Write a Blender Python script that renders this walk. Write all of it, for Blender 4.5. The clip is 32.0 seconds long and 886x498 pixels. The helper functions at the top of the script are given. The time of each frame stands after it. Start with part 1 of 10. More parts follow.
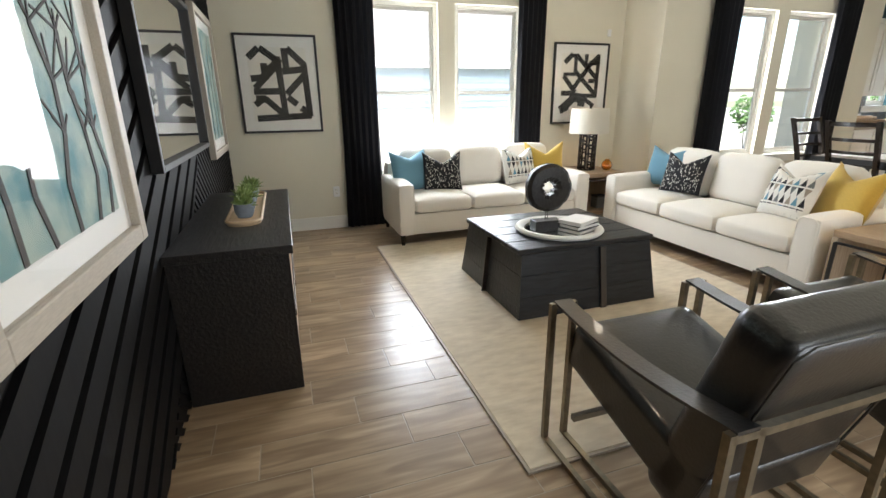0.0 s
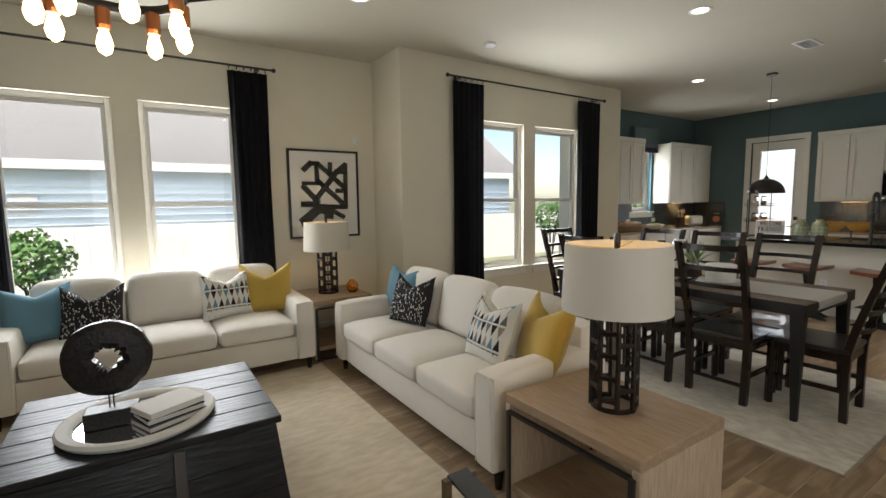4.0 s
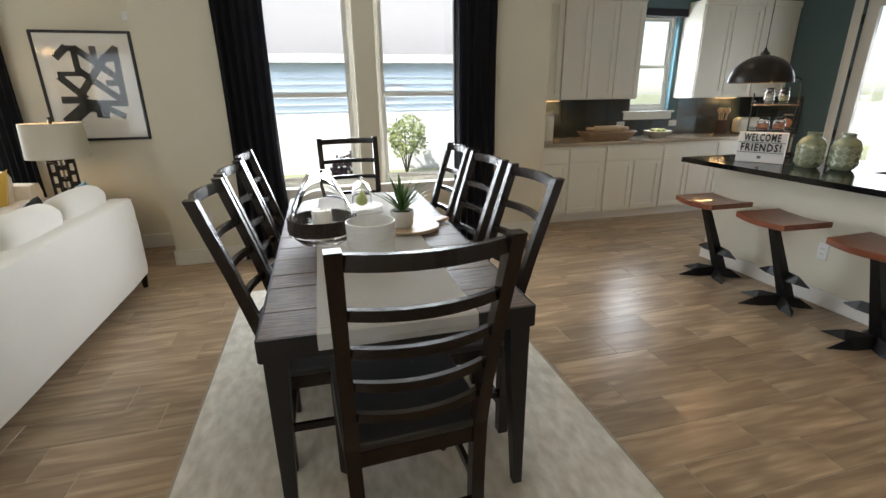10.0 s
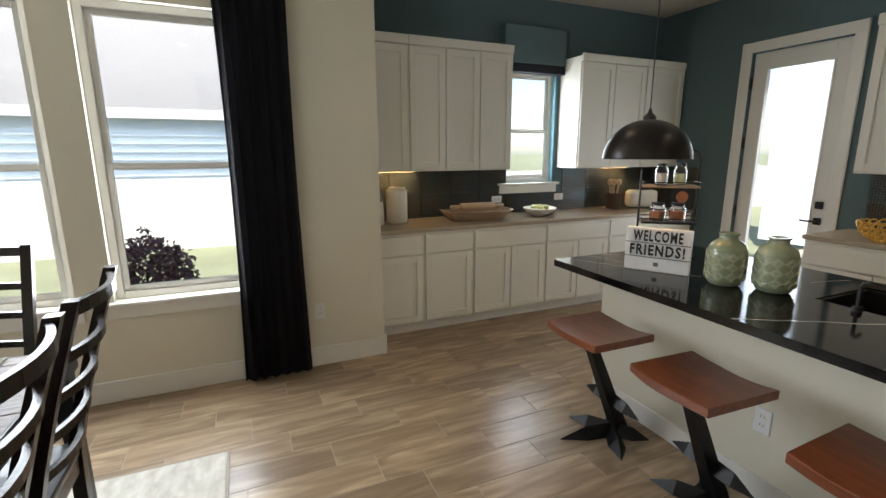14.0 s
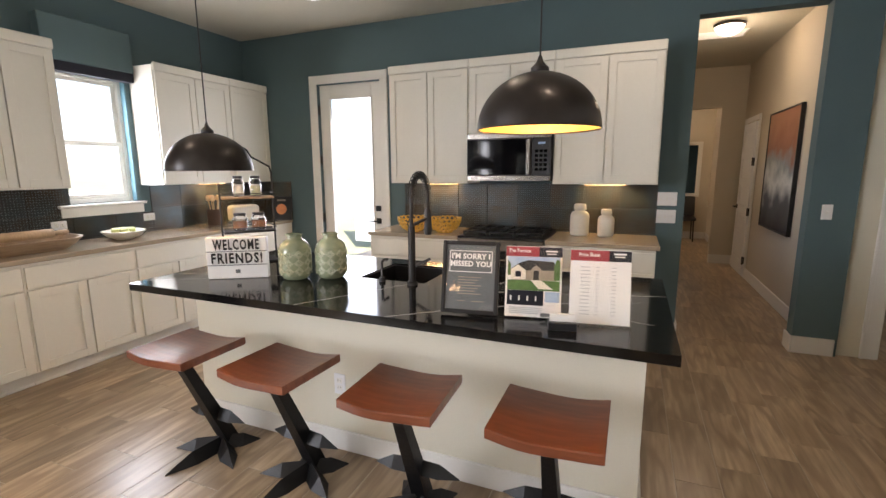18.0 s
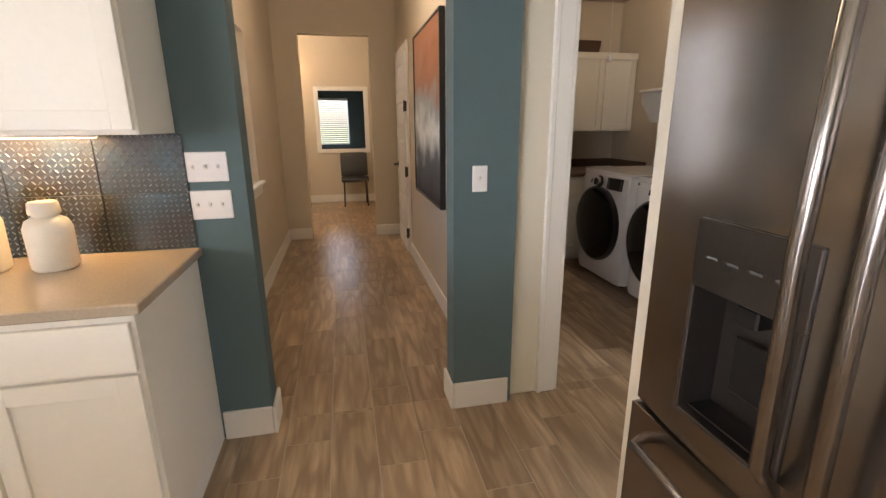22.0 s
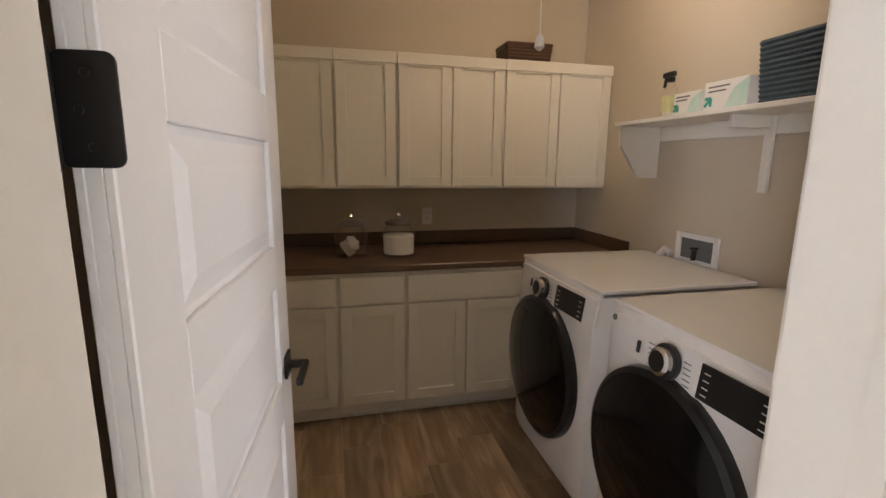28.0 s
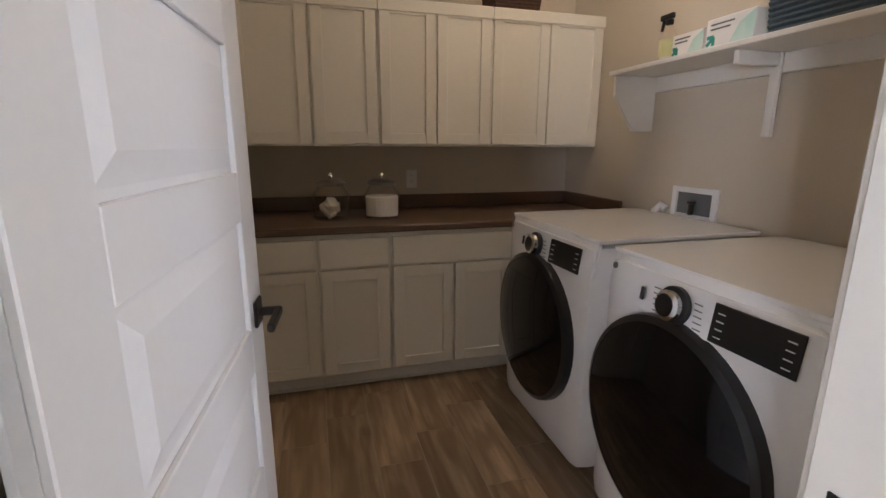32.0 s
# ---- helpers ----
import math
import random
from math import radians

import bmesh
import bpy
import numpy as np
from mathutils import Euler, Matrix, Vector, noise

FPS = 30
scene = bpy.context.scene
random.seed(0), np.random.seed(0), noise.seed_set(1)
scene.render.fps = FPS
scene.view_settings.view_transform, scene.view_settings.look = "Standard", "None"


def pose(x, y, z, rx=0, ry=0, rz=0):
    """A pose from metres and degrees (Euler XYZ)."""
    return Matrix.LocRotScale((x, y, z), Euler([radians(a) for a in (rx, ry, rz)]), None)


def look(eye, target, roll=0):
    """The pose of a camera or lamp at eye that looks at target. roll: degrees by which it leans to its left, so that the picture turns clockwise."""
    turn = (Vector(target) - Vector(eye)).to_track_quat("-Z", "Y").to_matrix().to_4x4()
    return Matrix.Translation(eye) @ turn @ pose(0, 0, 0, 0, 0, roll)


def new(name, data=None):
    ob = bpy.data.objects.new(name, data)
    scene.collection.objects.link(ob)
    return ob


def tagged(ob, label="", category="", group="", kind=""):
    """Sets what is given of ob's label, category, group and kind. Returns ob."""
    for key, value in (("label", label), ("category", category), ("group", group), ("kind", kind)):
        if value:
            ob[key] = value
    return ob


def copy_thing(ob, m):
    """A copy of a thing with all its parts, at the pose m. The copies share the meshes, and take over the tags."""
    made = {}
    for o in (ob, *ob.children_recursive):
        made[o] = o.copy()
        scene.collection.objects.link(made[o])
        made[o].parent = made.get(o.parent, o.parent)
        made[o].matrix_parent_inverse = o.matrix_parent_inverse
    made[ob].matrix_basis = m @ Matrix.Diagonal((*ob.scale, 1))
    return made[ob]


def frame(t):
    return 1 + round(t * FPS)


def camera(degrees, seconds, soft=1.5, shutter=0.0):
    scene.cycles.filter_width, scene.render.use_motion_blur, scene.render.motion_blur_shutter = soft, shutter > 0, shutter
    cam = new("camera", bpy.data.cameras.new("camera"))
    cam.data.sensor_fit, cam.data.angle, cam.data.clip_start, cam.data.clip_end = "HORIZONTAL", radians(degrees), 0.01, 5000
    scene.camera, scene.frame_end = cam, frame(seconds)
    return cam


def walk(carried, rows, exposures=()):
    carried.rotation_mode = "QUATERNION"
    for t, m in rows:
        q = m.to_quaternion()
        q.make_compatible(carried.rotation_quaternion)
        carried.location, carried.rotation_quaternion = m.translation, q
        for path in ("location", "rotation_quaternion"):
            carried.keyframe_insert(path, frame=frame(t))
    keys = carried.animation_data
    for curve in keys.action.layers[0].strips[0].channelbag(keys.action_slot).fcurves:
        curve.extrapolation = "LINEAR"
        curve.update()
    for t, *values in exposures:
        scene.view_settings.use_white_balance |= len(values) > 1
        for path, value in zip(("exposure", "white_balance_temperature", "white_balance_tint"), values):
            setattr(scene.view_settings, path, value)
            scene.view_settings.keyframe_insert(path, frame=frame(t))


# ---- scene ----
from itertools import product

cam = camera(88.0, 32.0)
PATH = [
    (0, (0.137, -0.103, 1.339), (0.740, 1.704, 0.730), -0.66),
    (0.5, (0.305, -0.024, 1.394), (0.993, 1.760, 0.808), -0.82),
    (1, (0.478, 0.029, 1.447), (1.331, 1.790, 1.034), -0.79),
    (1.5, (0.686, 0.027, 1.466), (1.618, 1.784, 1.259), -0.97),
    (2, (0.878, 0.059, 1.449), (1.818, 1.821, 1.344), -1.04),
    (2.5, (1.106, 0.174, 1.439), (2.052, 1.934, 1.350), -1.12),
    (4.5, (2.357, 0.192, 1.422), (3.600, 1.732, 1.135), -0.68),
    (5, (2.756, 0.206, 1.402), (4.182, 1.558, 1.033), -0.56),
    (5.5, (3.095, 0.276, 1.404), (4.622, 1.501, 0.991), -0.25),
    (6, (3.436, 0.248, 1.390), (5.013, 1.406, 0.973), -0.32),
    (6.5, (3.791, 0.163, 1.389), (5.373, 1.302, 0.941), -0.53),
    (7, (4.131, 0.095, 1.404), (5.712, 1.211, 0.899), -0.45),
    (7.5, (4.410, 0.005, 1.409), (5.993, 1.100, 0.866), -0.42),
    (8, (4.645, -0.045, 1.420), (6.098, 1.184, 0.806), -0.47),
    (8.5, (4.890, -0.005, 1.438), (6.107, 1.450, 0.804), -0.43),
    (9, (5.115, 0.010, 1.441), (6.076, 1.645, 0.805), -0.52),
    (9.5, (5.362, -0.032, 1.447), (5.974, 1.765, 0.817), -0.76),
    (10, (5.590, 0.020, 1.435), (6.060, 1.856, 0.797), -0.74),
    (10.5, (5.779, 0.139, 1.469), (6.260, 1.969, 0.820), -0.64),
    (11, (6.069, 0.256, 1.454), (6.558, 2.086, 0.813), -0.65),
    (11.5, (6.297, 0.421, 1.444), (6.784, 2.253, 0.807), -0.56),
    (12, (6.497, 0.647, 1.469), (6.984, 2.481, 0.837), -0.41),
    (12.5, (6.702, 0.839, 1.474), (7.201, 2.679, 0.869), -0.43),
    (13, (6.843, 1.012, 1.483), (7.346, 2.862, 0.914), -0.44),
    (13.5, (6.874, 1.131, 1.512), (7.463, 2.971, 0.996), -0.21),
    (14, (6.882, 1.170, 1.522), (7.664, 2.964, 1.109), -0.15),
    (14.5, (6.890, 1.168, 1.515), (7.872, 2.876, 1.171), -0.14),
    (16.5, (6.939, 1.028, 1.492), (8.523, 2.209, 1.182), -0.27),
    (17, (6.957, 0.986, 1.489), (8.634, 2.028, 1.172), -0.29),
    (17.5, (6.972, 0.944, 1.488), (8.726, 1.848, 1.160), -0.31),
    (18, (6.983, 0.892, 1.488), (8.805, 1.642, 1.147), -0.30),
    (18.5, (7.010, 0.811, 1.480), (8.889, 1.399, 1.130), -0.32),
    (19, (7.104, 0.710, 1.445), (9.018, 1.154, 1.069), -0.45),
    (19.5, (7.374, 0.631, 1.431), (9.299, 0.940, 0.985), -0.41),
    (20, (7.722, 0.530, 1.419), (9.662, 0.596, 0.937), -0.40),
    (20.5, (8.112, 0.384, 1.423), (10.049, 0.302, 0.932), -0.54),
    (21, (8.555, 0.276, 1.408), (10.482, 0.112, 0.900), -0.61),
    (21.5, (8.996, 0.159, 1.403), (10.900, -0.158, 0.880), -0.47),
    (22, (9.390, 0.092, 1.386), (11.278, -0.311, 0.861), -0.37),
    (22.5, (9.760, 0.016, 1.384), (11.601, -0.564, 0.858), -0.23),
    (23, (10.079, -0.111, 1.379), (11.833, -0.914, 0.852), -0.41),
    (23.5, (10.333, -0.234, 1.340), (11.972, -1.251, 0.812), -0.21),
    (24, (10.481, -0.320, 1.361), (11.771, -1.754, 0.832), -0.32),
    (24.5, (10.608, -0.474, 1.359), (11.587, -2.135, 0.829), -0.33),
    (25, (10.748, -0.651, 1.347), (11.616, -2.364, 0.788), -0.38),
    (25.5, (10.874, -0.835, 1.396), (11.767, -2.528, 0.813), -0.32),
    (26, (10.923, -0.997, 1.407), (12.131, -2.479, 0.821), -0.60),
    (26.5, (10.909, -1.072, 1.413), (12.560, -2.040, 0.833), -0.59),
    (28.5, (11.221, -1.179, 1.493), (13.171, -1.537, 1.229), 0.68),
    (29, (11.214, -1.159, 1.525), (13.179, -1.524, 1.611), 0.71),
    (29.5, (11.206, -1.145, 1.519), (13.150, -1.531, 1.791), 0.62),
    (30, (11.237, -1.155, 1.481), (13.175, -1.553, 1.775), 0.53),
    (30.5, (11.275, -1.166, 1.431), (13.217, -1.595, 1.639), 0.49),
    (31, (11.282, -1.173, 1.376), (13.225, -1.643, 1.333), 0.45),
    (31.5, (11.269, -1.178, 1.341), (13.185, -1.682, 1.067), 0.24),
    (32, (11.277, -1.186, 1.312), (13.157, -1.710, 0.873), 0.26),
]
walk(cam, [(t, look(eye, target, roll)) for t, eye, target, roll in PATH],
     exposures=[(0, 1.45, 6250, 10), (0.7, 1.35, 6250, 10), (1.5, 0.8, 6450, 11), (2.5, 0.45, 6600, 11), (4.5, 0.5, 6600, 11), (5.5, 0.9, 6450, 11), (7, 1.4, 6350, 11), (8, 1.5, 6350, 11), (9, 1.1, 6300, 11), (10, 0.9, 6250, 10), (13, 0.7, 6200, 9), (14.5, 0.95, 6250, 11), (17, 1.4, 6300, 16), (19, 1.85, 6650, 20), (20, 1.85, 6700, 21), (21, 2.45, 6600, 21), (22, 2.55, 6500, 20), (23, 2.55, 6250, 17), (24, 2.1, 6600, 17), (25, 1.6, 6750, 17), (26, 2.1, 6850, 19), (26.5, 2.55, 6800, 19), (28.5, 3.15, 6500, 20), (30, 2.65, 6300, 20), (31, 2.95, 6200, 20), (32, 3.05, 6000, 20)])

# ---- world and sun ----
world = bpy.data.worlds.new("sky")
scene.world = world
world.use_nodes = True
_nt = world.node_tree
_sky = _nt.nodes.new("ShaderNodeTexSky")
_sky.sky_type = "NISHITA"
_sky.sun_disc = False
_sky.sun_elevation = radians(47)
_sky.sun_rotation = radians(230)
_bg = _nt.nodes["Background"]
_bg.inputs["Strength"].default_value = 0.15
_nt.links.new(_sky.outputs[0], _bg.inputs[0])

_sun = bpy.data.lights.new("sun", "SUN")
_sun.energy, _sun.angle, _sun.color = 5.0, radians(0.55), (1.0, 0.96, 0.9)
new("sun", _sun).matrix_world = look((-6.0, -5.0, 8.5), (0, 0, 0))


def area_lamp(name, x, y, z, w, h, watts, colour, rx=0, rz=0):
    d = bpy.data.lights.new(name, "AREA")
    d.shape, d.size, d.size_y, d.energy, d.color = "RECTANGLE", w, h, watts, colour
    ob = new(name, d)
    ob.matrix_world = pose(x, y, z, rx, 0, rz)
    return ob


DAY = (0.93, 0.97, 1.0)
WARM = (1.0, 0.82, 0.6)
# daylight through the openings (rx=-90 faces -y, rx=90 faces +y)
area_lamp("window_light", 1.425, 5.10, 1.5, 0.7, 1.6, 26, DAY, -90)
area_lamp("window_light", 2.425, 5.10, 1.5, 0.7, 1.6, 26, DAY, -90)
area_lamp("window_light", 5.525, 4.44, 1.5, 0.7, 1.6, 25, DAY, -90)
area_lamp("window_light", 6.525, 4.44, 1.5, 0.7, 1.6, 25, DAY, -90)
area_lamp("window_light", 9.63, 5.30, 1.72, 0.5, 0.9, 7, DAY, -90)
area_lamp("patio_light", 2.4, -1.36, 1.3, 2.4, 2.0, 22, DAY, 90)
area_lamp("bedroom_light", 11.075, -6.4, 2.01, 0.5, 0.5, 4, DAY, 90)
# added lamp in an assumed, unseen opening, to brighten the bedroom
area_lamp("bedroom_light", 7.93, -4.5, 1.45, 1.9, 1.6, 32, DAY, 90, -90)
area_lamp("door_light", 11.44, 3.78, 1.2, 0.5, 1.7, 6, DAY, 90, 90)

# ---- materials ----
def material(name, base, rough=0.6, metal=0.0, grain=0.0, scale=40.0, bump=0.0, stretch=(1, 1, 1), second=None, big=0.0, bigscale=2.0, rnd=0.0, coat=0.0, spec=0.5, detail=6.0, sheen=0.0, island=False):
    """Base colour varied at two scales in object space, with fine relief."""
    m = bpy.data.materials.new(name)
    m.use_nodes = True
    nt = m.node_tree
    b = nt.nodes["Principled BSDF"]
    b.inputs["Roughness"].default_value = rough
    b.inputs["Metallic"].default_value = metal
    b.inputs["Coat Weight"].default_value = coat
    b.inputs["Specular IOR Level"].default_value = spec
    b.inputs["Sheen Weight"].default_value = sheen
    base = (*base, 1.0)
    co = nt.nodes.new("ShaderNodeTexCoord")
    mp = nt.nodes.new("ShaderNodeMapping")
    mp.inputs["Scale"].default_value = stretch
    nt.links.new(co.outputs["Object"], mp.inputs[0])
    vec = mp.outputs[0]
    if rnd:
        oi = nt.nodes.new("ShaderNodeNewGeometry" if island else "ShaderNodeObjectInfo")
        ad = nt.nodes.new("ShaderNodeVectorMath")
        ad.operation = "MULTIPLY_ADD"
        ad.inputs[1].default_value = (37.0, 53.0, 29.0)
        nt.links.new(oi.outputs["Random Per Island" if island else "Random"], ad.inputs[0])
        nt.links.new(vec, ad.inputs[2])
        vec = ad.outputs[0]
    n1 = nt.nodes.new("ShaderNodeTexNoise")
    n1.inputs["Scale"].default_value = scale
    n1.inputs["Detail"].default_value = detail
    nt.links.new(vec, n1.inputs["Vector"])
    mix = nt.nodes.new("ShaderNodeMix")
    mix.data_type = "RGBA"
    second = (*second, 1.0) if second else tuple(c * (1 - grain) for c in base[:3]) + (1.0,)
    mix.inputs["A"].default_value = base
    mix.inputs["B"].default_value = second
    rp = nt.nodes.new("ShaderNodeMapRange")
    rp.inputs["From Min"].default_value, rp.inputs["From Max"].default_value = 0.32, 0.68
    nt.links.new(n1.outputs["Fac"], rp.inputs["Value"])
    nt.links.new(rp.outputs[0], mix.inputs["Factor"])
    col = mix.outputs["Result"]
    if big:
        n2 = nt.nodes.new("ShaderNodeTexNoise")
        n2.inputs["Scale"].default_value = bigscale
        n2.inputs["Detail"].default_value = 3.0
        nt.links.new(vec, n2.inputs["Vector"])
        m2 = nt.nodes.new("ShaderNodeMix")
        m2.data_type, m2.blend_type = "RGBA", "MULTIPLY"
        r2 = nt.nodes.new("ShaderNodeMapRange")
        r2.inputs["From Min"].default_value, r2.inputs["From Max"].default_value = 0.3, 0.7
        r2.inputs["To Min"].default_value, r2.inputs["To Max"].default_value = 1.0 - big, 1.0
        nt.links.new(n2.outputs["Fac"], r2.inputs["Value"])
        m2.inputs["Factor"].default_value = 1.0
        nt.links.new(col, m2.inputs["A"])
        nt.links.new(r2.outputs[0], m2.inputs["B"])
        col = m2.outputs["Result"]
    if rnd:
        m3 = nt.nodes.new("ShaderNodeMix")
        m3.data_type, m3.blend_type = "RGBA", "MULTIPLY"
        r3 = nt.nodes.new("ShaderNodeMapRange")
        r3.inputs["To Min"].default_value, r3.inputs["To Max"].default_value = 1.0 - rnd, 1.0 + rnd * 0.4
        nt.links.new(oi.outputs["Random Per Island" if island else "Random"], r3.inputs["Value"])
        m3.inputs["Factor"].default_value = 1.0
        nt.links.new(col, m3.inputs["A"])
        nt.links.new(r3.outputs[0], m3.inputs["B"])
        col = m3.outputs["Result"]
    nt.links.new(col, b.inputs["Base Color"])
    if bump:
        bp = nt.nodes.new("ShaderNodeBump")
        bp.inputs["Strength"].default_value = bump
        bp.inputs["Distance"].default_value = 0.004
        nt.links.new(n1.outputs["Fac"], bp.inputs["Height"])
        nt.links.new(bp.outputs[0], b.inputs["Normal"])
    return m


def glow(name, colour, strength):
    m = bpy.data.materials.new(name)
    m.use_nodes = True
    b = m.node_tree.nodes["Principled BSDF"]
    b.inputs["Base Color"].default_value = (*colour, 1)
    b.inputs["Emission Color"].default_value = (*colour, 1)
    b.inputs["Emission Strength"].default_value = strength
    return m


def glass(name, colour=(1, 1, 1), rough=0.0):
    m = bpy.data.materials.new(name)
    m.use_nodes = True
    b = m.node_tree.nodes["Principled BSDF"]
    b.inputs["Base Color"].default_value = (*colour, 1)
    b.inputs["Roughness"].default_value = rough
    b.inputs["Transmission Weight"].default_value = 1.0
    b.inputs["IOR"].default_value = 1.45
    return m


def pane_glass(name, gloss=0.8):
    """Thin pane: mostly clear, with a mirror-like share that grows at grazing angles."""
    m = bpy.data.materials.new(name)
    m.use_nodes = True
    nt = m.node_tree
    nt.nodes.remove(nt.nodes["Principled BSDF"])
    out = nt.nodes["Material Output"]
    tr, gl, mx, fr = (nt.nodes.new("ShaderNode" + k) for k in ("BsdfTransparent", "BsdfGlossy", "MixShader", "LayerWeight"))
    gl.inputs["Roughness"].default_value = 0.02
    pw, ma = nt.nodes.new("ShaderNodeMath"), nt.nodes.new("ShaderNodeMath")
    pw.operation, ma.operation = "POWER", "MULTIPLY_ADD"
    fr.inputs["Blend"].default_value = 0.5
    pw.inputs[1].default_value = 4.0
    ma.inputs[1].default_value, ma.inputs[2].default_value = gloss, 0.03
    nt.links.new(fr.outputs["Facing"], pw.inputs[0])
    nt.links.new(pw.outputs[0], ma.inputs[0])
    nt.links.new(ma.outputs[0], mx.inputs[0])
    nt.links.new(tr.outputs[0], mx.inputs[1])
    nt.links.new(gl.outputs[0], mx.inputs[2])
    nt.links.new(mx.outputs[0], out.inputs["Surface"])
    return m


M_WALL = material("wall_paint_cream", (0.75, 0.705, 0.58), 0.85, grain=0.03, scale=180, bump=0.12, big=0.04)
M_WALLB = material("wall_paint_beige", (0.60, 0.53, 0.42), 0.85, grain=0.03, scale=180, bump=0.12, big=0.04)
M_TEAL = material("wall_paint_teal", (0.100, 0.157, 0.168), 0.8, grain=0.05, scale=180, bump=0.12, big=0.06)
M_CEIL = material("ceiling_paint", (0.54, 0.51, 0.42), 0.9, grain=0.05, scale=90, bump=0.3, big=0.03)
M_WHITE = material("white_trim_paint", (0.80, 0.78, 0.73), 0.45, grain=0.02, scale=60, bump=0.03)
M_DOOR = material("white_door_paint", (0.80, 0.80, 0.80), 0.4, grain=0.02, scale=60, bump=0.03)
M_CAB = material("white_cabinet_lacquer", (0.79, 0.76, 0.675), 0.4, grain=0.02, scale=50, bump=0.02)
M_ACCENT = material("black_slat_paint", (0.007, 0.0065, 0.007), 0.6, spec=0.18, grain=0.3, scale=30, bump=0.15, stretch=(1, 1, 0.2))


def plank_tile(name, island):
    """Glazed wood-look tile: long grain with oval cathedral figures, each tile cut from another spot."""
    m = bpy.data.materials.new(name)
    m.use_nodes = True
    nt = m.node_tree
    b = nt.nodes["Principled BSDF"]
    b.inputs["Roughness"].default_value = 0.28

    def node(kind, **values):
        n = nt.nodes.new("ShaderNode" + kind)
        for key, value in values.items():
            n.inputs[key].default_value = value
        return n

    def spread(source, a0, a1, b0, b1):
        n = node("MapRange", **{"From Min": a0, "From Max": a1, "To Min": b0, "To Max": b1})
        nt.links.new(source, n.inputs["Value"])
        return n.outputs[0]

    def blend(fac, a, c, how="MIX"):
        n = nt.nodes.new("ShaderNodeMix")
        n.data_type, n.blend_type = "RGBA", how
        for k, v in (("Factor", fac), ("A", a), ("B", c)):
            if isinstance(v, (tuple, float)):
                n.inputs[k].default_value = v
            else:
                nt.links.new(v, n.inputs[k])
        return n.outputs["Result"]

    tc = nt.nodes.new("ShaderNodeTexCoord")
    pick = nt.nodes.new("ShaderNodeNewGeometry" if island else "ShaderNodeObjectInfo")
    dice = pick.outputs["Random Per Island" if island else "Random"]
    shift = nt.nodes.new("ShaderNodeVectorMath")
    shift.operation = "MULTIPLY_ADD"
    shift.inputs[1].default_value = (37.0, 53.0, 29.0)
    nt.links.new(dice, shift.inputs[0])
    nt.links.new(tc.outputs["Object"], shift.inputs[2])
    vecs = []
    for sc in ((1.1, 6.0, 1.0), (1.6, 17.0, 1.0), (1.0, 4.5, 1.0)):
        mp = node("Mapping", Scale=sc)
        nt.links.new(shift.outputs[0], mp.inputs[0])
        vecs.append(mp.outputs[0])
    figure = node("TexNoise", Scale=1.0, Detail=2.0, Roughness=0.45)
    nt.links.new(vecs[0], figure.inputs["Vector"])
    turns = nt.nodes.new("ShaderNodeMath")
    turns.operation = "MULTIPLY"
    turns.inputs[1].default_value = 34.0
    nt.links.new(figure.outputs["Fac"], turns.inputs[0])
    wave = nt.nodes.new("ShaderNodeMath")
    wave.operation = "SINE"
    nt.links.new(turns.outputs[0], wave.inputs[0])
    fibre = node("TexNoise", Scale=2.2, Detail=6.0)
    nt.links.new(vecs[1], fibre.inputs["Vector"])
    cloud = node("TexNoise", Scale=1.8, Detail=3.0)
    nt.links.new(vecs[2], cloud.inputs["Vector"])
    col = blend(spread(cloud.outputs["Fac"], 0.3, 0.7, 0.0, 1.0), (0.50, 0.372, 0.240, 1.0), (0.285, 0.200, 0.122, 1.0))
    col = blend(spread(wave.outputs[0], -0.3, 1.0, 0.0, 0.62), col, (0.19, 0.125, 0.075, 1.0))
    col = blend(spread(fibre.outputs["Fac"], 0.38, 0.66, 0.0, 0.62), col, (0.21, 0.142, 0.086, 1.0))
    tone = spread(dice, 0.0, 1.0, 0.82, 1.22)
    col = blend(1.0, col, tone, "MULTIPLY")
    nt.links.new(col, b.inputs["Base Color"])
    bp = node("Bump", Strength=0.12, Distance=0.003)
    nt.links.new(fibre.outputs["Fac"], bp.inputs["Height"])
    nt.links.new(bp.outputs[0], b.inputs["Normal"])
    return m


M_PLANK = plank_tile("wood_look_tile", False)
M_PLANKF = plank_tile("wood_look_tile_field", True)
M_GROUT = material("grout_beige", (0.46, 0.39, 0.30), 0.9, grain=0.2, scale=120)
M_CARPET = material("beige_loop_carpet", (0.52, 0.45, 0.34), 0.95, grain=0.3, scale=190, bump=0.9, stretch=(1, 0.5, 1), big=0.08)
M_BLACK = material("black_metal", (0.012, 0.011, 0.011), 0.42, grain=0.2, scale=60)

M_SOFA = material("cream_upholstery", (0.83, 0.79, 0.72), 0.9, grain=0.08, scale=320, bump=0.35, big=0.05, sheen=0.2)
M_DARKWOOD = material("charred_black_wood", (0.022, 0.018, 0.016), 0.40, spec=0.45, second=(0.006, 0.005, 0.005), scale=9, stretch=(7, 1, 7), bump=0.9, big=0.2)
M_TRUNK = material("blue_black_rough_wood", (0.020, 0.023, 0.029), 0.36, spec=0.5, second=(0.006, 0.006, 0.008), scale=9, stretch=(1, 6, 6), bump=1.0, big=0.2)
M_ESPRESSO = material("espresso_wood", (0.021, 0.0115, 0.0075), 0.27, spec=0.5, second=(0.009, 0.005, 0.0035), scale=20, stretch=(6, 6, 1), bump=0.15, big=0.15)
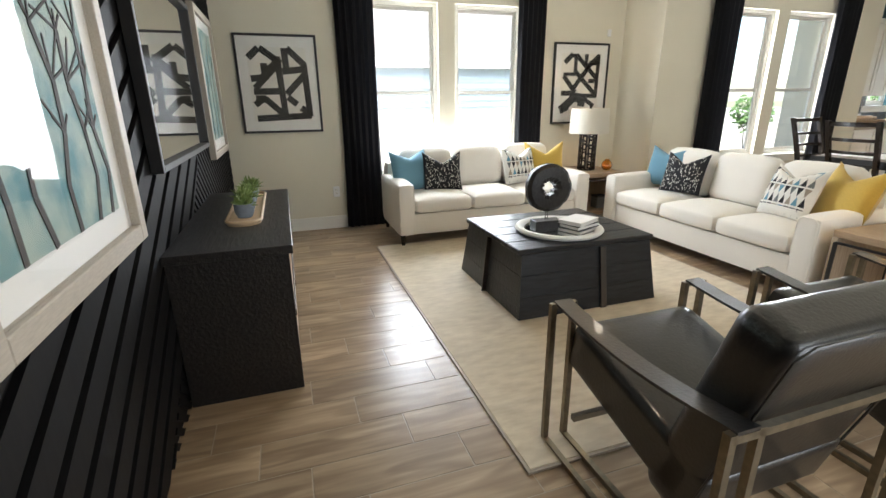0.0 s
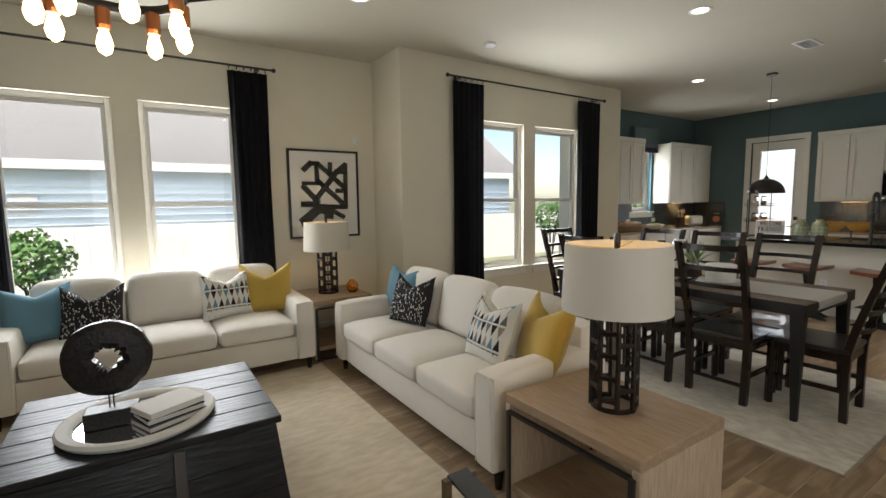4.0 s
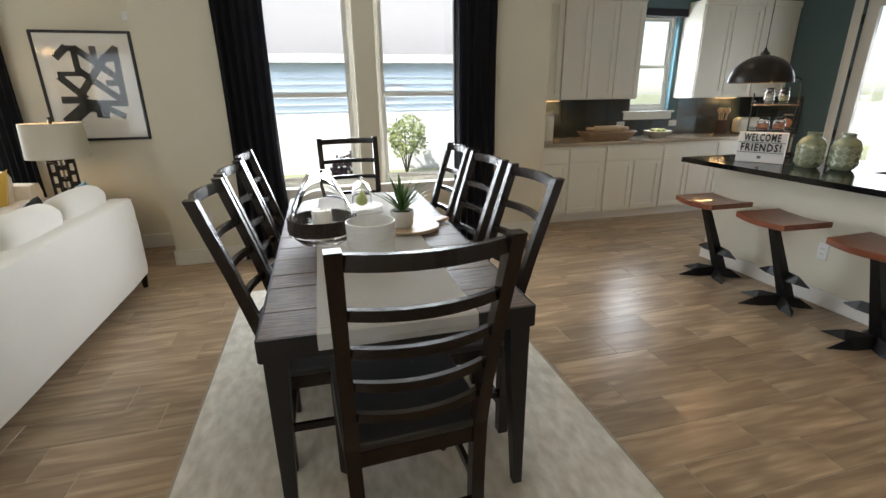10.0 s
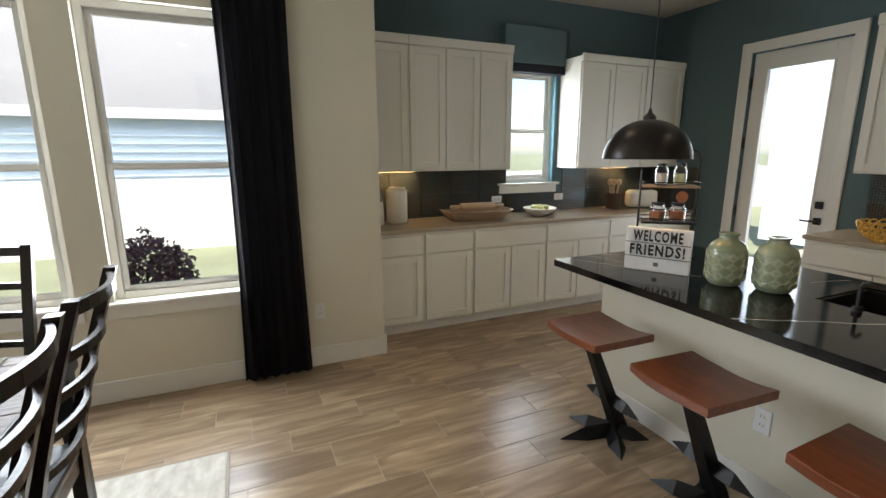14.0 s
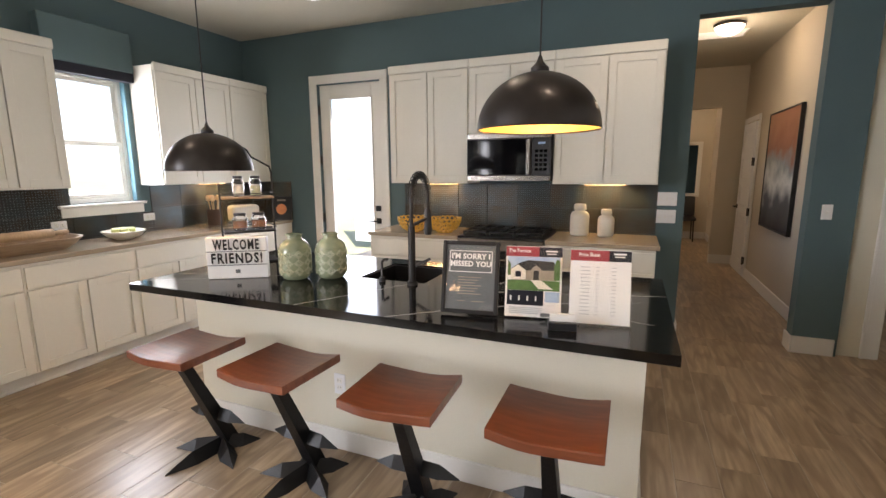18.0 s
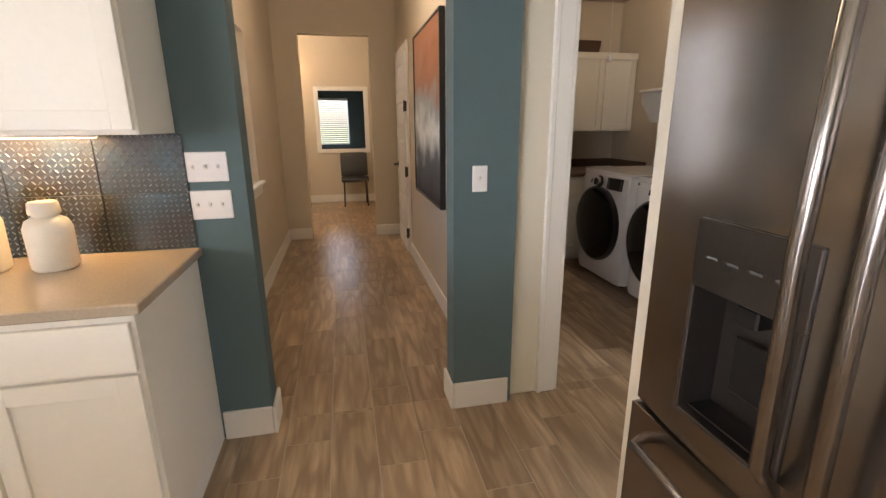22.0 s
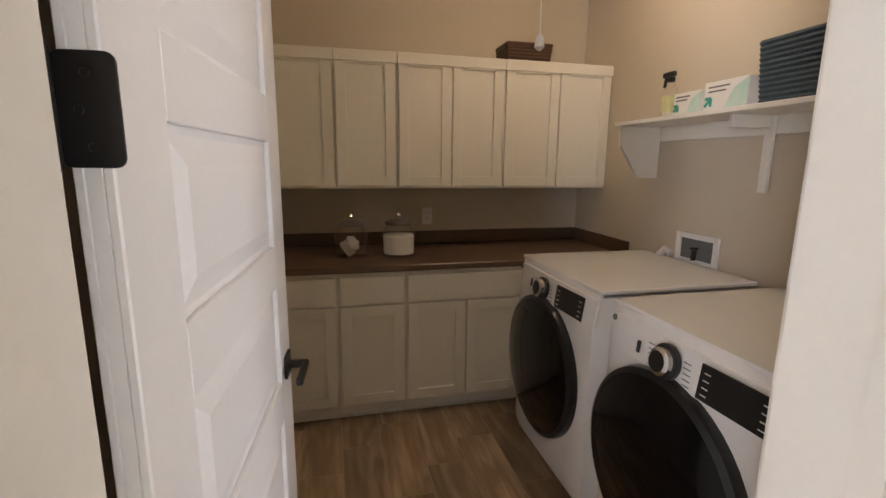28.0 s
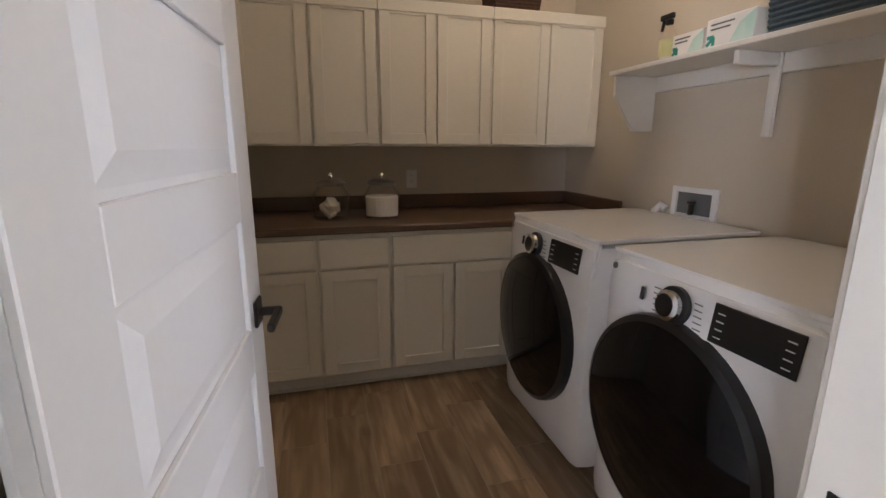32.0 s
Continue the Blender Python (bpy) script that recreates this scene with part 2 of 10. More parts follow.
M_OAK = material("light_oak", (0.42, 0.30, 0.19), 0.55, second=(0.31, 0.21, 0.13), scale=9, stretch=(1, 9, 9), bump=0.15, big=0.12)
M_OAKV = material("pale_oak_veneer", (0.55, 0.43, 0.30), 0.55, second=(0.42, 0.31, 0.21), scale=9, stretch=(9, 9, 1), bump=0.15, big=0.12)
M_TABLE = material("weathered_table_wood", (0.20, 0.13, 0.08), 0.48, second=(0.075, 0.048, 0.030), scale=14, stretch=(1, 8, 8), bump=0.7, big=0.25, rnd=0.35)
M_LEATHER = material("black_leather", (0.012, 0.0115, 0.0115), 0.36, coat=0.35, spec=0.7, grain=0.35, scale=90, bump=0.3, big=0.25, bigscale=7)
M_BRASS = material("aged_brass_steel", (0.30, 0.26, 0.19), 0.35, 0.9, grain=0.25, scale=40, big=0.15)
M_CURTAIN = material("navy_black_curtain", (0.007, 0.007, 0.011), 0.8, grain=0.25, scale=300, bump=0.2, sheen=0.05)
M_RUG = material("beige_viscose_rug", (0.70, 0.60, 0.44), 0.75, second=(0.56, 0.46, 0.32), scale=9, stretch=(1, 2.5, 1), bump=0.4, big=0.14, bigscale=1.3, sheen=0.3)
M_RUG2 = material("ivory_viscose_rug", (0.74, 0.70, 0.61), 0.7, second=(0.52, 0.475, 0.39), scale=11, stretch=(2.0, 1, 1), detail=9, bump=0.4, big=0.16, bigscale=1.5, sheen=0.3)
M_SHADE = material("white_linen_shade", (0.66, 0.62, 0.53), 0.85, grain=0.06, scale=400, bump=0.2)
M_BLUE = material("blue_linen", (0.14, 0.30, 0.40), 0.9, grain=0.15, scale=260, bump=0.3, sheen=0.2)
M_MUSTARD = material("mustard_velvet", (0.55, 0.37, 0.06), 0.85, grain=0.15, scale=160, bump=0.2, sheen=0.4)
M_PILK = material("black_woven", (0.018, 0.018, 0.022), 0.9, grain=0.3, scale=260, bump=0.3)
M_PILW = material("white_woven", (0.78, 0.76, 0.70), 0.9, grain=0.06, scale=260, bump=0.3)
M_AMBER = glass("amber_glass", (0.95, 0.55, 0.12), 0.08)
M_CLEAR = glass("clear_glass")
M_PANE = pane_glass("window_pane_glass")
M_FILM = pane_glass("picture_glass", 0.1)
M_PAPER = material("white_mat_board", (0.80, 0.79, 0.76), 0.8, grain=0.02, scale=100)
M_INK = material("black_print_ink", (0.012, 0.012, 0.013), 0.7, grain=0.3, scale=25)
M_MIRROR = material("mirror_silver", (0.9, 0.9, 0.9), 0.01, 1.0)
M_GREYFR = material("greige_frame", (0.46, 0.41, 0.34), 0.5, grain=0.15, scale=30, stretch=(1, 6, 6))
M_STEEL = material("brushed_steel", (0.29, 0.265, 0.24), 0.24, 1.0, grain=0.12, scale=60, stretch=(18, 18, 1))
M_STEELD = material("dark_steel", (0.12, 0.11, 0.105), 0.3, 0.9, grain=0.15, scale=60, stretch=(18, 18, 1))
M_QUARTZ = material("greige_quartz", (0.43, 0.355, 0.265), 0.16, grain=0.12, scale=120, big=0.06)
M_BLKQ = material("black_veined_quartz", (0.008, 0.007, 0.007), 0.1, grain=0.4, scale=12, big=0.2, spec=0.5)
M_VEIN = material("white_stone_vein", (0.80, 0.77, 0.72), 0.2, grain=0.3, scale=40)
M_SPLASH = material("dark_metallic_tile", (0.070, 0.100, 0.112), 0.3, 0.7, second=(0.075, 0.055, 0.040), scale=5, bump=0.2, big=0.4, bigscale=4, rnd=0.35)
M_SPDOT = material("raised_tile_pattern", (0.24, 0.30, 0.32), 0.3, 0.6, grain=0.5, scale=30)
M_SEAT = material("red_brown_live_edge_wood", (0.25, 0.075, 0.032), 0.28, second=(0.185, 0.052, 0.022), scale=7, stretch=(1, 7, 7), bump=0.1, big=0.25, coat=0.3)
M_IRON = material("cast_black_iron", (0.005, 0.005, 0.006), 0.42, spec=0.35, grain=0.3, scale=60, bump=0.3)
M_BRONZE = material("dark_bronze_enamel", (0.018, 0.012, 0.010), 0.36, 0.3, grain=0.3, scale=30, coat=0.1)
M_GOLDIN = material("gold_leaf_inside", (0.75, 0.50, 0.13), 0.45, 0.4, grain=0.2, scale=30)
M_CELADON = material("celadon_glaze", (0.31, 0.35, 0.23), 0.18, second=(0.23, 0.27, 0.17), scale=22, bump=0.15, coat=0.5)
M_CELADL = material("pale_celadon_ridge", (0.50, 0.53, 0.38), 0.2, grain=0.15, scale=30, coat=0.5)
M_CERAM = material("cream_ceramic", (0.76, 0.72, 0.62), 0.3, grain=0.05, scale=40, coat=0.3)
M_YELLOWC = material("yellow_coral_ceramic", (0.72, 0.42, 0.05), 0.4, grain=0.2, scale=30)
M_LEAF = material("green_leaf", (0.075, 0.16, 0.035), 0.5, second=(0.12, 0.24, 0.06), scale=20, rnd=0.3)
M_LEAFR = material("purple_shrub_leaf", (0.075, 0.035, 0.04), 0.6, second=(0.14, 0.06, 0.06), scale=20)
M_SOIL = material("potting_soil", (0.03, 0.022, 0.016), 0.95, grain=0.4, scale=60)
M_POTB = material("grey_blue_pot", (0.20, 0.24, 0.30), 0.6, grain=0.15, scale=40)
M_BASKET = material("brown_wicker", (0.10, 0.05, 0.03), 0.7, grain=0.55, scale=60, stretch=(1, 1, 4), bump=0.6)
M_BASKETB = material("teal_grey_wicker", (0.05, 0.085, 0.11), 0.75, grain=0.4, scale=60, stretch=(1, 1, 4), bump=0.6)
M_LAMINATE = material("brown_laminate", (0.13, 0.08, 0.052), 0.35, grain=0.25, scale=160)
M_ENAMEL = material("white_enamel", (0.80, 0.80, 0.80), 0.18, grain=0.015, scale=30, coat=0.3)
M_SMOKE = material("smoked_door_glass", (0.004, 0.004, 0.005), 0.06, spec=0.3, grain=0.2, scale=10)
M_BLKPL = material("black_plastic", (0.010, 0.010, 0.011), 0.3, grain=0.2, scale=60)
M_CHROME = material("chrome", (0.7, 0.7, 0.7), 0.12, 1.0)
M_COPPER = material("copper_socket", (0.65, 0.27, 0.12), 0.3, 0.9)
M_BULB = glow("warm_bulb_glow", (1.0, 0.62, 0.28), 8)
M_CAN = glow("downlight_glow", (1.0, 0.86, 0.66), 6)
M_DOME = glow("dome_glow", (1.0, 0.80, 0.55), 2.2)
M_STRIP = glow("cabinet_lamp_glow", (1.0, 0.62, 0.25), 4)
M_HEADBD = material("grey_washed_wood", (0.23, 0.19, 0.15), 0.6, second=(0.15, 0.12, 0.09), scale=10, stretch=(9, 9, 1), bump=0.3)
M_DUVET = material("white_cotton", (0.76, 0.73, 0.67), 0.9, grain=0.04, scale=90, bump=0.3, big=0.05)
M_SAGE = material("sage_cotton", (0.22, 0.30, 0.27), 0.9, grain=0.08, scale=120, bump=0.2)
M_NAVY = material("dark_navy_fabric", (0.014, 0.015, 0.024), 0.9, grain=0.2, scale=160)
M_CORAL = material("terracotta_print", (0.55, 0.22, 0.10), 0.7, grain=0.2, scale=20)
M_RED = material("crimson_print", (0.32, 0.03, 0.04), 0.5, grain=0.1, scale=30)
M_SKYP = material("sky_print", (0.18, 0.30, 0.52), 0.5, second=(0.5, 0.6, 0.7), scale=8)
M_GREENP = material("lawn_print", (0.10, 0.20, 0.05), 0.5, grain=0.4, scale=40)
M_GREYP = material("slate_print", (0.14, 0.15, 0.15), 0.5, grain=0.1, scale=40)
M_TANP = material("tan_print", (0.36, 0.30, 0.23), 0.5, grain=0.2, scale=40)
M_TEALP = material("teal_print", (0.05, 0.20, 0.22), 0.6, second=(0.42, 0.48, 0.40), scale=7, detail=8)
M_BARKP = material("bark_print", (0.04, 0.035, 0.03), 0.7, grain=0.3, scale=30)
M_YLABEL = material("yellow_label", (0.66, 0.66, 0.34), 0.5, grain=0.1, scale=30)
M_GRNLAB = material("teal_label", (0.05, 0.36, 0.28), 0.5, grain=0.1, scale=30)
M_MINT = material("pale_mint_print", (0.42, 0.66, 0.58), 0.5, second=(0.62, 0.76, 0.70), scale=14)
M_LIDM = material("tarnished_lid_metal", (0.30, 0.28, 0.26), 0.38, 0.7, grain=0.3, scale=40)
M_BAMBOO = material("pale_maple", (0.62, 0.45, 0.28), 0.5, grain=0.2, scale=12, stretch=(1, 8, 8))
M_RUNNER = material("ivory_linen", (0.93, 0.91, 0.87), 0.9, grain=0.05, scale=300, bump=0.3)
M_WAX = material("ivory_wax", (0.80, 0.76, 0.66), 0.5, grain=0.03, scale=30)
M_BLIND = material("white_blind_slat", (0.78, 0.80, 0.82), 0.5, grain=0.02, scale=40)
M_ATTIC = material("attic_panel_paint", (0.62, 0.55, 0.45), 0.7, grain=0.05, scale=60)
M_WHITEC = material("white_stoneware", (0.80, 0.79, 0.76), 0.35, grain=0.03, scale=40)
M_PEAR = material("pear_skin", (0.36, 0.42, 0.10), 0.45, second=(0.46, 0.46, 0.14), scale=30)
M_TWIG = material("dark_woven_twig", (0.055, 0.035, 0.025), 0.8, grain=0.5, scale=50, bump=0.5)
M_SLATE = material("slate_blue_mat", (0.075, 0.115, 0.15), 0.8, grain=0.05, scale=60)
M_SUCC = material("pale_succulent_leaf", (0.17, 0.27, 0.08), 0.5, second=(0.30, 0.36, 0.13), scale=30)
M_TEXTL = material("faint_grey_print", (0.42, 0.42, 0.44), 0.6, grain=0.1, scale=40)

# ---- mesh helpers ----
def box(bm, x0, x1, y0, y1, z0, z1, bevel=0.0, seg=1):
    r = bmesh.ops.create_cube(bm, size=1.0, matrix=Matrix.LocRotScale(((x0 + x1) / 2, (y0 + y1) / 2, (z0 + z1) / 2), None, (abs(x1 - x0), abs(y1 - y0), abs(z1 - z0))))
    if bevel:
        es = list({e for v in r["verts"] for e in v.link_edges})
        r = bmesh.ops.bevel(bm, geom=es, offset=bevel, segments=seg, affect="EDGES", profile=0.5)
    return r["verts"]


def B(x0, x1, y0, y1, z0, z1, bevel=0.0, seg=1):
    bm = bmesh.new()
    box(bm, x0, x1, y0, y1, z0, z1, bevel, seg)
    return bm


def mesh_from(name, bm, mat, smooth=False):
    bmesh.ops.recalc_face_normals(bm, faces=bm.faces[:])
    me = bpy.data.meshes.new(name)
    bm.to_mesh(me)
    bm.free()
    for mt in mat if isinstance(mat, (list, tuple)) else [mat]:
        me.materials.append(mt)
    if smooth:
        me.polygons.foreach_set("use_smooth", [True] * len(me.polygons))
        me.set_sharp_from_angle(angle=radians(40))
    return me


def part(name, bm, mat, parent=None, label="", smooth=False, m=None):
    ob = new(name, mesh_from(name, bm, mat, smooth))
    if parent is not None:
        ob.parent = parent
    if m is not None:
        ob.matrix_basis = m
    if label:
        ob["label"] = label
    return ob


def thing(name, m, label, category, group=""):
    ob = new(name)
    ob.empty_display_size = 0.05
    ob.matrix_basis = m
    return tagged(ob, label, category, group)


def structure(name, bm, mat, label, category="", smooth=False):
    return tagged(part(name, bm, mat, None, "", smooth), label, category or name.split("_")[0], kind="structure")


def slab_with_holes(bm, u0, u1, z0, z1, holes, put):
    """Fills the rectangle but for the holes (u0, u1, z0, z1) with boxes; put(ua, ub, za, zb) adds one."""
    us = sorted({u0, u1, *(c for hl in holes for c in hl[:2] if u0 < c < u1)})
    for a, b in zip(us, us[1:]):
        mid = (a + b) / 2
        spans = sorted((max(hl[2], z0), min(hl[3], z1)) for hl in holes if hl[0] < mid < hl[1])
        z = z0
        for s, e in spans:
            if s > z + 1e-6:
                put(a, b, z, s)
            z = max(z, e)
        if z < z1 - 1e-6:
            put(a, b, z, z1)


def wall_x(name, x0, x1, y0, y1, z1, mat, label, holes=(), z0=0.0):
    """Wall that runs along x."""
    bm = bmesh.new()
    slab_with_holes(bm, x0, x1, z0, z1, holes, lambda a, b, c, d: box(bm, a, b, y0, y1, c, d))
    return structure(name, bm, mat, label, "wall")


def wall_y(name, x0, x1, y0, y1, z1, mat, label, holes=(), z0=0.0):
    """Wall that runs along y."""
    bm = bmesh.new()
    slab_with_holes(bm, y0, y1, z0, z1, holes, lambda a, b, c, d: box(bm, x0, x1, a, b, c, d))
    return structure(name, bm, mat, label, "wall")


# ---- plan ----
CEIL = 2.98
X_ACC, Y_LIV, X_RET, Y_DIN, X_END, Y_KIT, X_BACK = -0.42, 5.05, 4.24, 4.39, 7.79, 5.25, 11.37
Y_PAN = -0.72
WT = 0.14
SILL, HEAD = 0.64, 2.35
structure("floor", B(-0.6, 20.2, -7.0, 5.42, -0.12, -0.0013), M_GROUT, "grout bed of the tiled floor")
wall_y("wall_accent", X_ACC - WT, X_ACC, -2.0, Y_LIV + WT, CEIL, M_ACCENT, "black accent wall clad in angled wooden slats")
wall_x("wall_living_north", X_ACC, X_RET, Y_LIV, Y_LIV + WT, CEIL, M_WALL, "cream painted wall with two windows", [(1.02, 1.83, SILL, HEAD), (2.02, 2.83, SILL, HEAD)])
wall_y("wall_return", X_RET, X_RET + WT, Y_DIN + WT, Y_LIV + WT, CEIL, M_WALL, "cream painted wall return")
wall_x("wall_dining_north", X_RET, X_END, Y_DIN, Y_DIN + WT, CEIL, M_WALL, "cream painted wall with two windows", [(5.12, 5.93, SILL, HEAD), (6.12, 6.93, SILL, HEAD)])
wall_y("wall_kitchen_end", X_END - WT, X_END, Y_DIN + WT, Y_KIT + WT, CEIL, M_WALL, "cream painted wall end beside the kitchen counter")
wall_x("wall_kitchen_north", X_END, X_BACK, Y_KIT, Y_KIT + WT, CEIL, M_TEAL, "teal painted kitchen wall with a window", [(9.32, 9.94, 1.21, 2.32)])
wall_y("wall_kitchen_back", X_BACK, X_BACK + WT, -0.68, Y_KIT + WT, CEIL, M_TEAL, "teal painted kitchen wall with a glass door and a hall opening", [(3.40, 4.20, 0, 2.42), (-0.38, 0.48, 0, 2.69)])
wall_y("wall_laundry_door", 11.42, 11.60, -1.86, -0.68, CEIL, M_WALL, "cream painted wall with the laundry doorway", [(-1.74, -0.94, 0, 2.44)])
wall_x("wall_pantry", 6.2, 9.36, Y_PAN - WT, Y_PAN, CEIL, M_WALL, "cream painted wall with the pantry doors", [(7.36, 8.76, 0, 2.44)])
wall_y("wall_fridge_side", 10.34, 10.46, -2.0, -0.70, CEIL, M_WALL, "cream painted wall end beside the refrigerator")
wall_x("wall_fridge_back", 9.2, 10.34, -1.62, -1.5, CEIL, M_WALL, "plain wall behind the refrigerator")
wall_y("wall_fridge_left", 9.22, 9.36, -1.5, Y_PAN - WT, CEIL, M_WALL, "plain wall beside the refrigerator")
wall_x("wall_bedroom_north", 8.0, 14.65, -2.02, -1.88, CEIL, M_WALL, "cream painted wall with the bedroom doorway", [(10.55, 11.37, 0, 2.44), (11.56, 14.65, 0, 3)])
wall_x("wall_south", X_ACC, 6.2, -1.54, -1.4, CEIL, M_WALL, "cream painted wall with a wide window", [(1.2, 3.6, 0.1, 2.3)])
wall_y("wall_south_return", 6.2, 6.34, -1.54, Y_PAN - WT, CEIL, M_WALL, "cream painted wall return")
# hall
wall_x("wall_hall_left", 11.51, 15.25, 0.80, 0.94, CEIL, M_WALLB, "beige painted hall wall with a window", [(12.25, 12.88, 0.93, 2.1), (12.98, 13.55, 0.93, 2.1)])
wall_x("wall_hall_right", 11.51, 18.2, -0.72, -0.60, CEIL, M_WALLB, "beige painted hall wall")
wall_y("wall_hall_far", 15.25, 15.37, -0.6, 0.94, CEIL, M_WALLB, "beige painted wall with an opening", [(-0.285, 0.52, 0, 2.39)])
wall_y("wall_foyer_far", 18.1, 18.24, -0.6, 3.0, CEIL, M_WALLB, "beige painted wall with an interior window", [(-0.34, 0.46, 0.96, 1.97)])
wall_y("wall_office_far", 19.6, 19.74, -0.6, 3.0, CEIL, M_TEAL, "teal painted office wall with a window", [(-0.07, 0.56, 0.99, 1.90)])
wall_x("wall_office_side", 18.24, 19.6, -0.72, -0.60, CEIL, M_TEAL, "teal painted office wall")
wall_x("wall_foyer_left", 15.37, 19.7, 3.0, 3.14, CEIL, M_WALLB, "beige painted wall")
# laundry
wall_y("wall_laundry_far", 14.26, 14.40, -3.4, -0.72, 2.90, M_WALLB, "beige painted laundry wall")
wall_x("wall_laundry_right", 11.56, 14.26, -3.07, -2.93, 2.90, M_WALLB, "beige painted laundry wall")
wall_y("wall_laundry_near", 11.42, 11.56, -3.07, -2.02, 2.90, M_WALLB, "plain wall between laundry and bedroom")
# bedroom
wall_x("wall_bedroom_far", 8.0, 12.6, -6.46, -6.32, CEIL, M_WHITE, "white board and batten bedroom wall with small windows", [(10.79, 11.36, 1.72, 2.30)])
wall_y("wall_bedroom_left", 12.6, 12.74, -6.46, -3.24, CEIL, M_WALL, "plain bedroom wall")
# the hole is assumed and out of view; it holds the added bedroom lamp
wall_y("wall_bedroom_right", 7.86, 8.0, -6.46, -1.88, CEIL, M_WALL, "cream bedroom wall with an assumed, unseen opening for added daylight", [(-5.5, -3.5, 0.6, 2.3)])
_cp = B(8.0, 11.415, -6.32, -1.96, -0.004, 0.008)
box(_cp, 11.415, 12.6, -6.32, -3.1, -0.004, 0.008)
structure("carpet", _cp, M_CARPET, "beige loop-pile bedroom carpet", "carpet")
LCEIL = 2.90
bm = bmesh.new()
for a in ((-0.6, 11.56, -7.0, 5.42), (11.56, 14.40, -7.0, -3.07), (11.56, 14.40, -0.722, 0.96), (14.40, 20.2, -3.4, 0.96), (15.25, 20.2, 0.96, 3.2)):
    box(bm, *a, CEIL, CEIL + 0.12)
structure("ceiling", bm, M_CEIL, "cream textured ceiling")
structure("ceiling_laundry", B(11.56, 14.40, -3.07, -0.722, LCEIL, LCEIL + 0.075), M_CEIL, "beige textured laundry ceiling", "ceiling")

wall_x("wall_laundry_left", 11.56, 14.26, -0.80, -0.722, 2.90, M_WALLB, "beige painted laundry wall")
structure("soffit", B(14.11, 14.26, -2.93, -0.80, 2.62, 2.90), M_WALLB, "beige painted soffit across the laundry wall", "soffit")

# ---- shape helpers ----
def lathe(profile, seg=28, bm=None, cap=True):
    """Turned shape from (radius, height) pairs, from the bottom up."""
    bm = bm or bmesh.new()
    rings = [[bm.verts.new((r * math.cos(a), r * math.sin(a), z)) for a in (2 * math.pi * k / seg for k in range(seg))] for r, z in profile]
    for lo, hi in zip(rings, rings[1:]):
        for k in range(seg):
            bm.faces.new((lo[k], lo[(k + 1) % seg], hi[(k + 1) % seg], hi[k]))
    if cap:
        for ring in (rings[0], rings[-1]):
            bm.faces.new(ring)
    return bm


def tube(points, r, seg=8, bm=None, closed=False, flat=1.0):
    """Round bar along a line of points; flat squeezes it along its second axis."""
    bm = bm or bmesh.new()
    pts = [Vector(p) for p in points]
    n = len(pts)
    rings = []
    last = None
    for k, p in enumerate(pts):
        if closed:
            t = pts[(k + 1) % n] - pts[k - 1]
        else:
            t = pts[min(k + 1, n - 1)] - pts[max(k - 1, 0)]
        t.normalize()
        ref = Vector((0, 0, 1)) if abs(t.z) < 0.9 else Vector((1, 0, 0))
        if last is not None:
            ref = last
        u = (ref - t * ref.dot(t)).normalized()
        last = u
        v = t.cross(u)
        rings.append([bm.verts.new(p + u * (r * flat * math.cos(a)) + v * (r * math.sin(a))) for a in (2 * math.pi * (j + 0.5) / seg for j in range(seg))])
    pairs = list(zip(rings, rings[1:])) + ([(rings[-1], rings[0])] if closed else [])
    for a, b in pairs:
        for j in range(seg):
            bm.faces.new((a[j], a[(j + 1) % seg], b[(j + 1) % seg], b[j]))
    if not closed:
        bm.faces.new(rings[0])
        bm.faces.new(rings[-1])
    return bm


def bar(bm, a, b, w, d=None, bevel=0.0):
    """Square bar from a to b."""
    a, b = Vector(a), Vector(b)
    t = b - a
    rot = t.to_track_quat("Z", "Y").to_matrix().to_4x4()
    mm = Matrix.Translation((a + b) / 2) @ rot @ Matrix.Diagonal((w, d or w, t.length, 1))
    r = bmesh.ops.create_cube(bm, size=1.0, matrix=mm)
    if bevel:
        bmesh.ops.bevel(bm, geom=list({e for v in r["verts"] for e in v.link_edges}), offset=bevel, segments=1, affect="EDGES")
    return bm


def soft_box(x0, x1, y0, y1, z0, z1, r, crown=0.0, cuts=7, sag=0.0):
    """Stuffed block with rounded edges and a domed top."""
    bm = bmesh.new()
    bmesh.ops.create_cube(bm, size=2.0)
    bmesh.ops.subdivide_edges(bm, edges=bm.edges[:], cuts=cuts, use_grid_fill=True)
    c = Vector(((x0 + x1) / 2, (y0 + y1) / 2, (z0 + z1) / 2))
    hs = Vector(((x1 - x0) / 2, (y1 - y0) / 2, (z1 - z0) / 2))
    for v in bm.verts:
        u = v.co.copy()
        p = Vector((u.x * hs.x, u.y * hs.y, u.z * hs.z))
        q = Vector([max(-h + r, min(h - r, e)) for e, h in zip(p, hs)])
        d = p - q
        if d.length > 1e-9:
            p = q + d.normalized() * r
        dome = (1 - u.x * u.x) * (1 - u.y * u.y)
        if u.z > 0.3:
            p.z += crown * dome
        v.co = c + p
    return bm


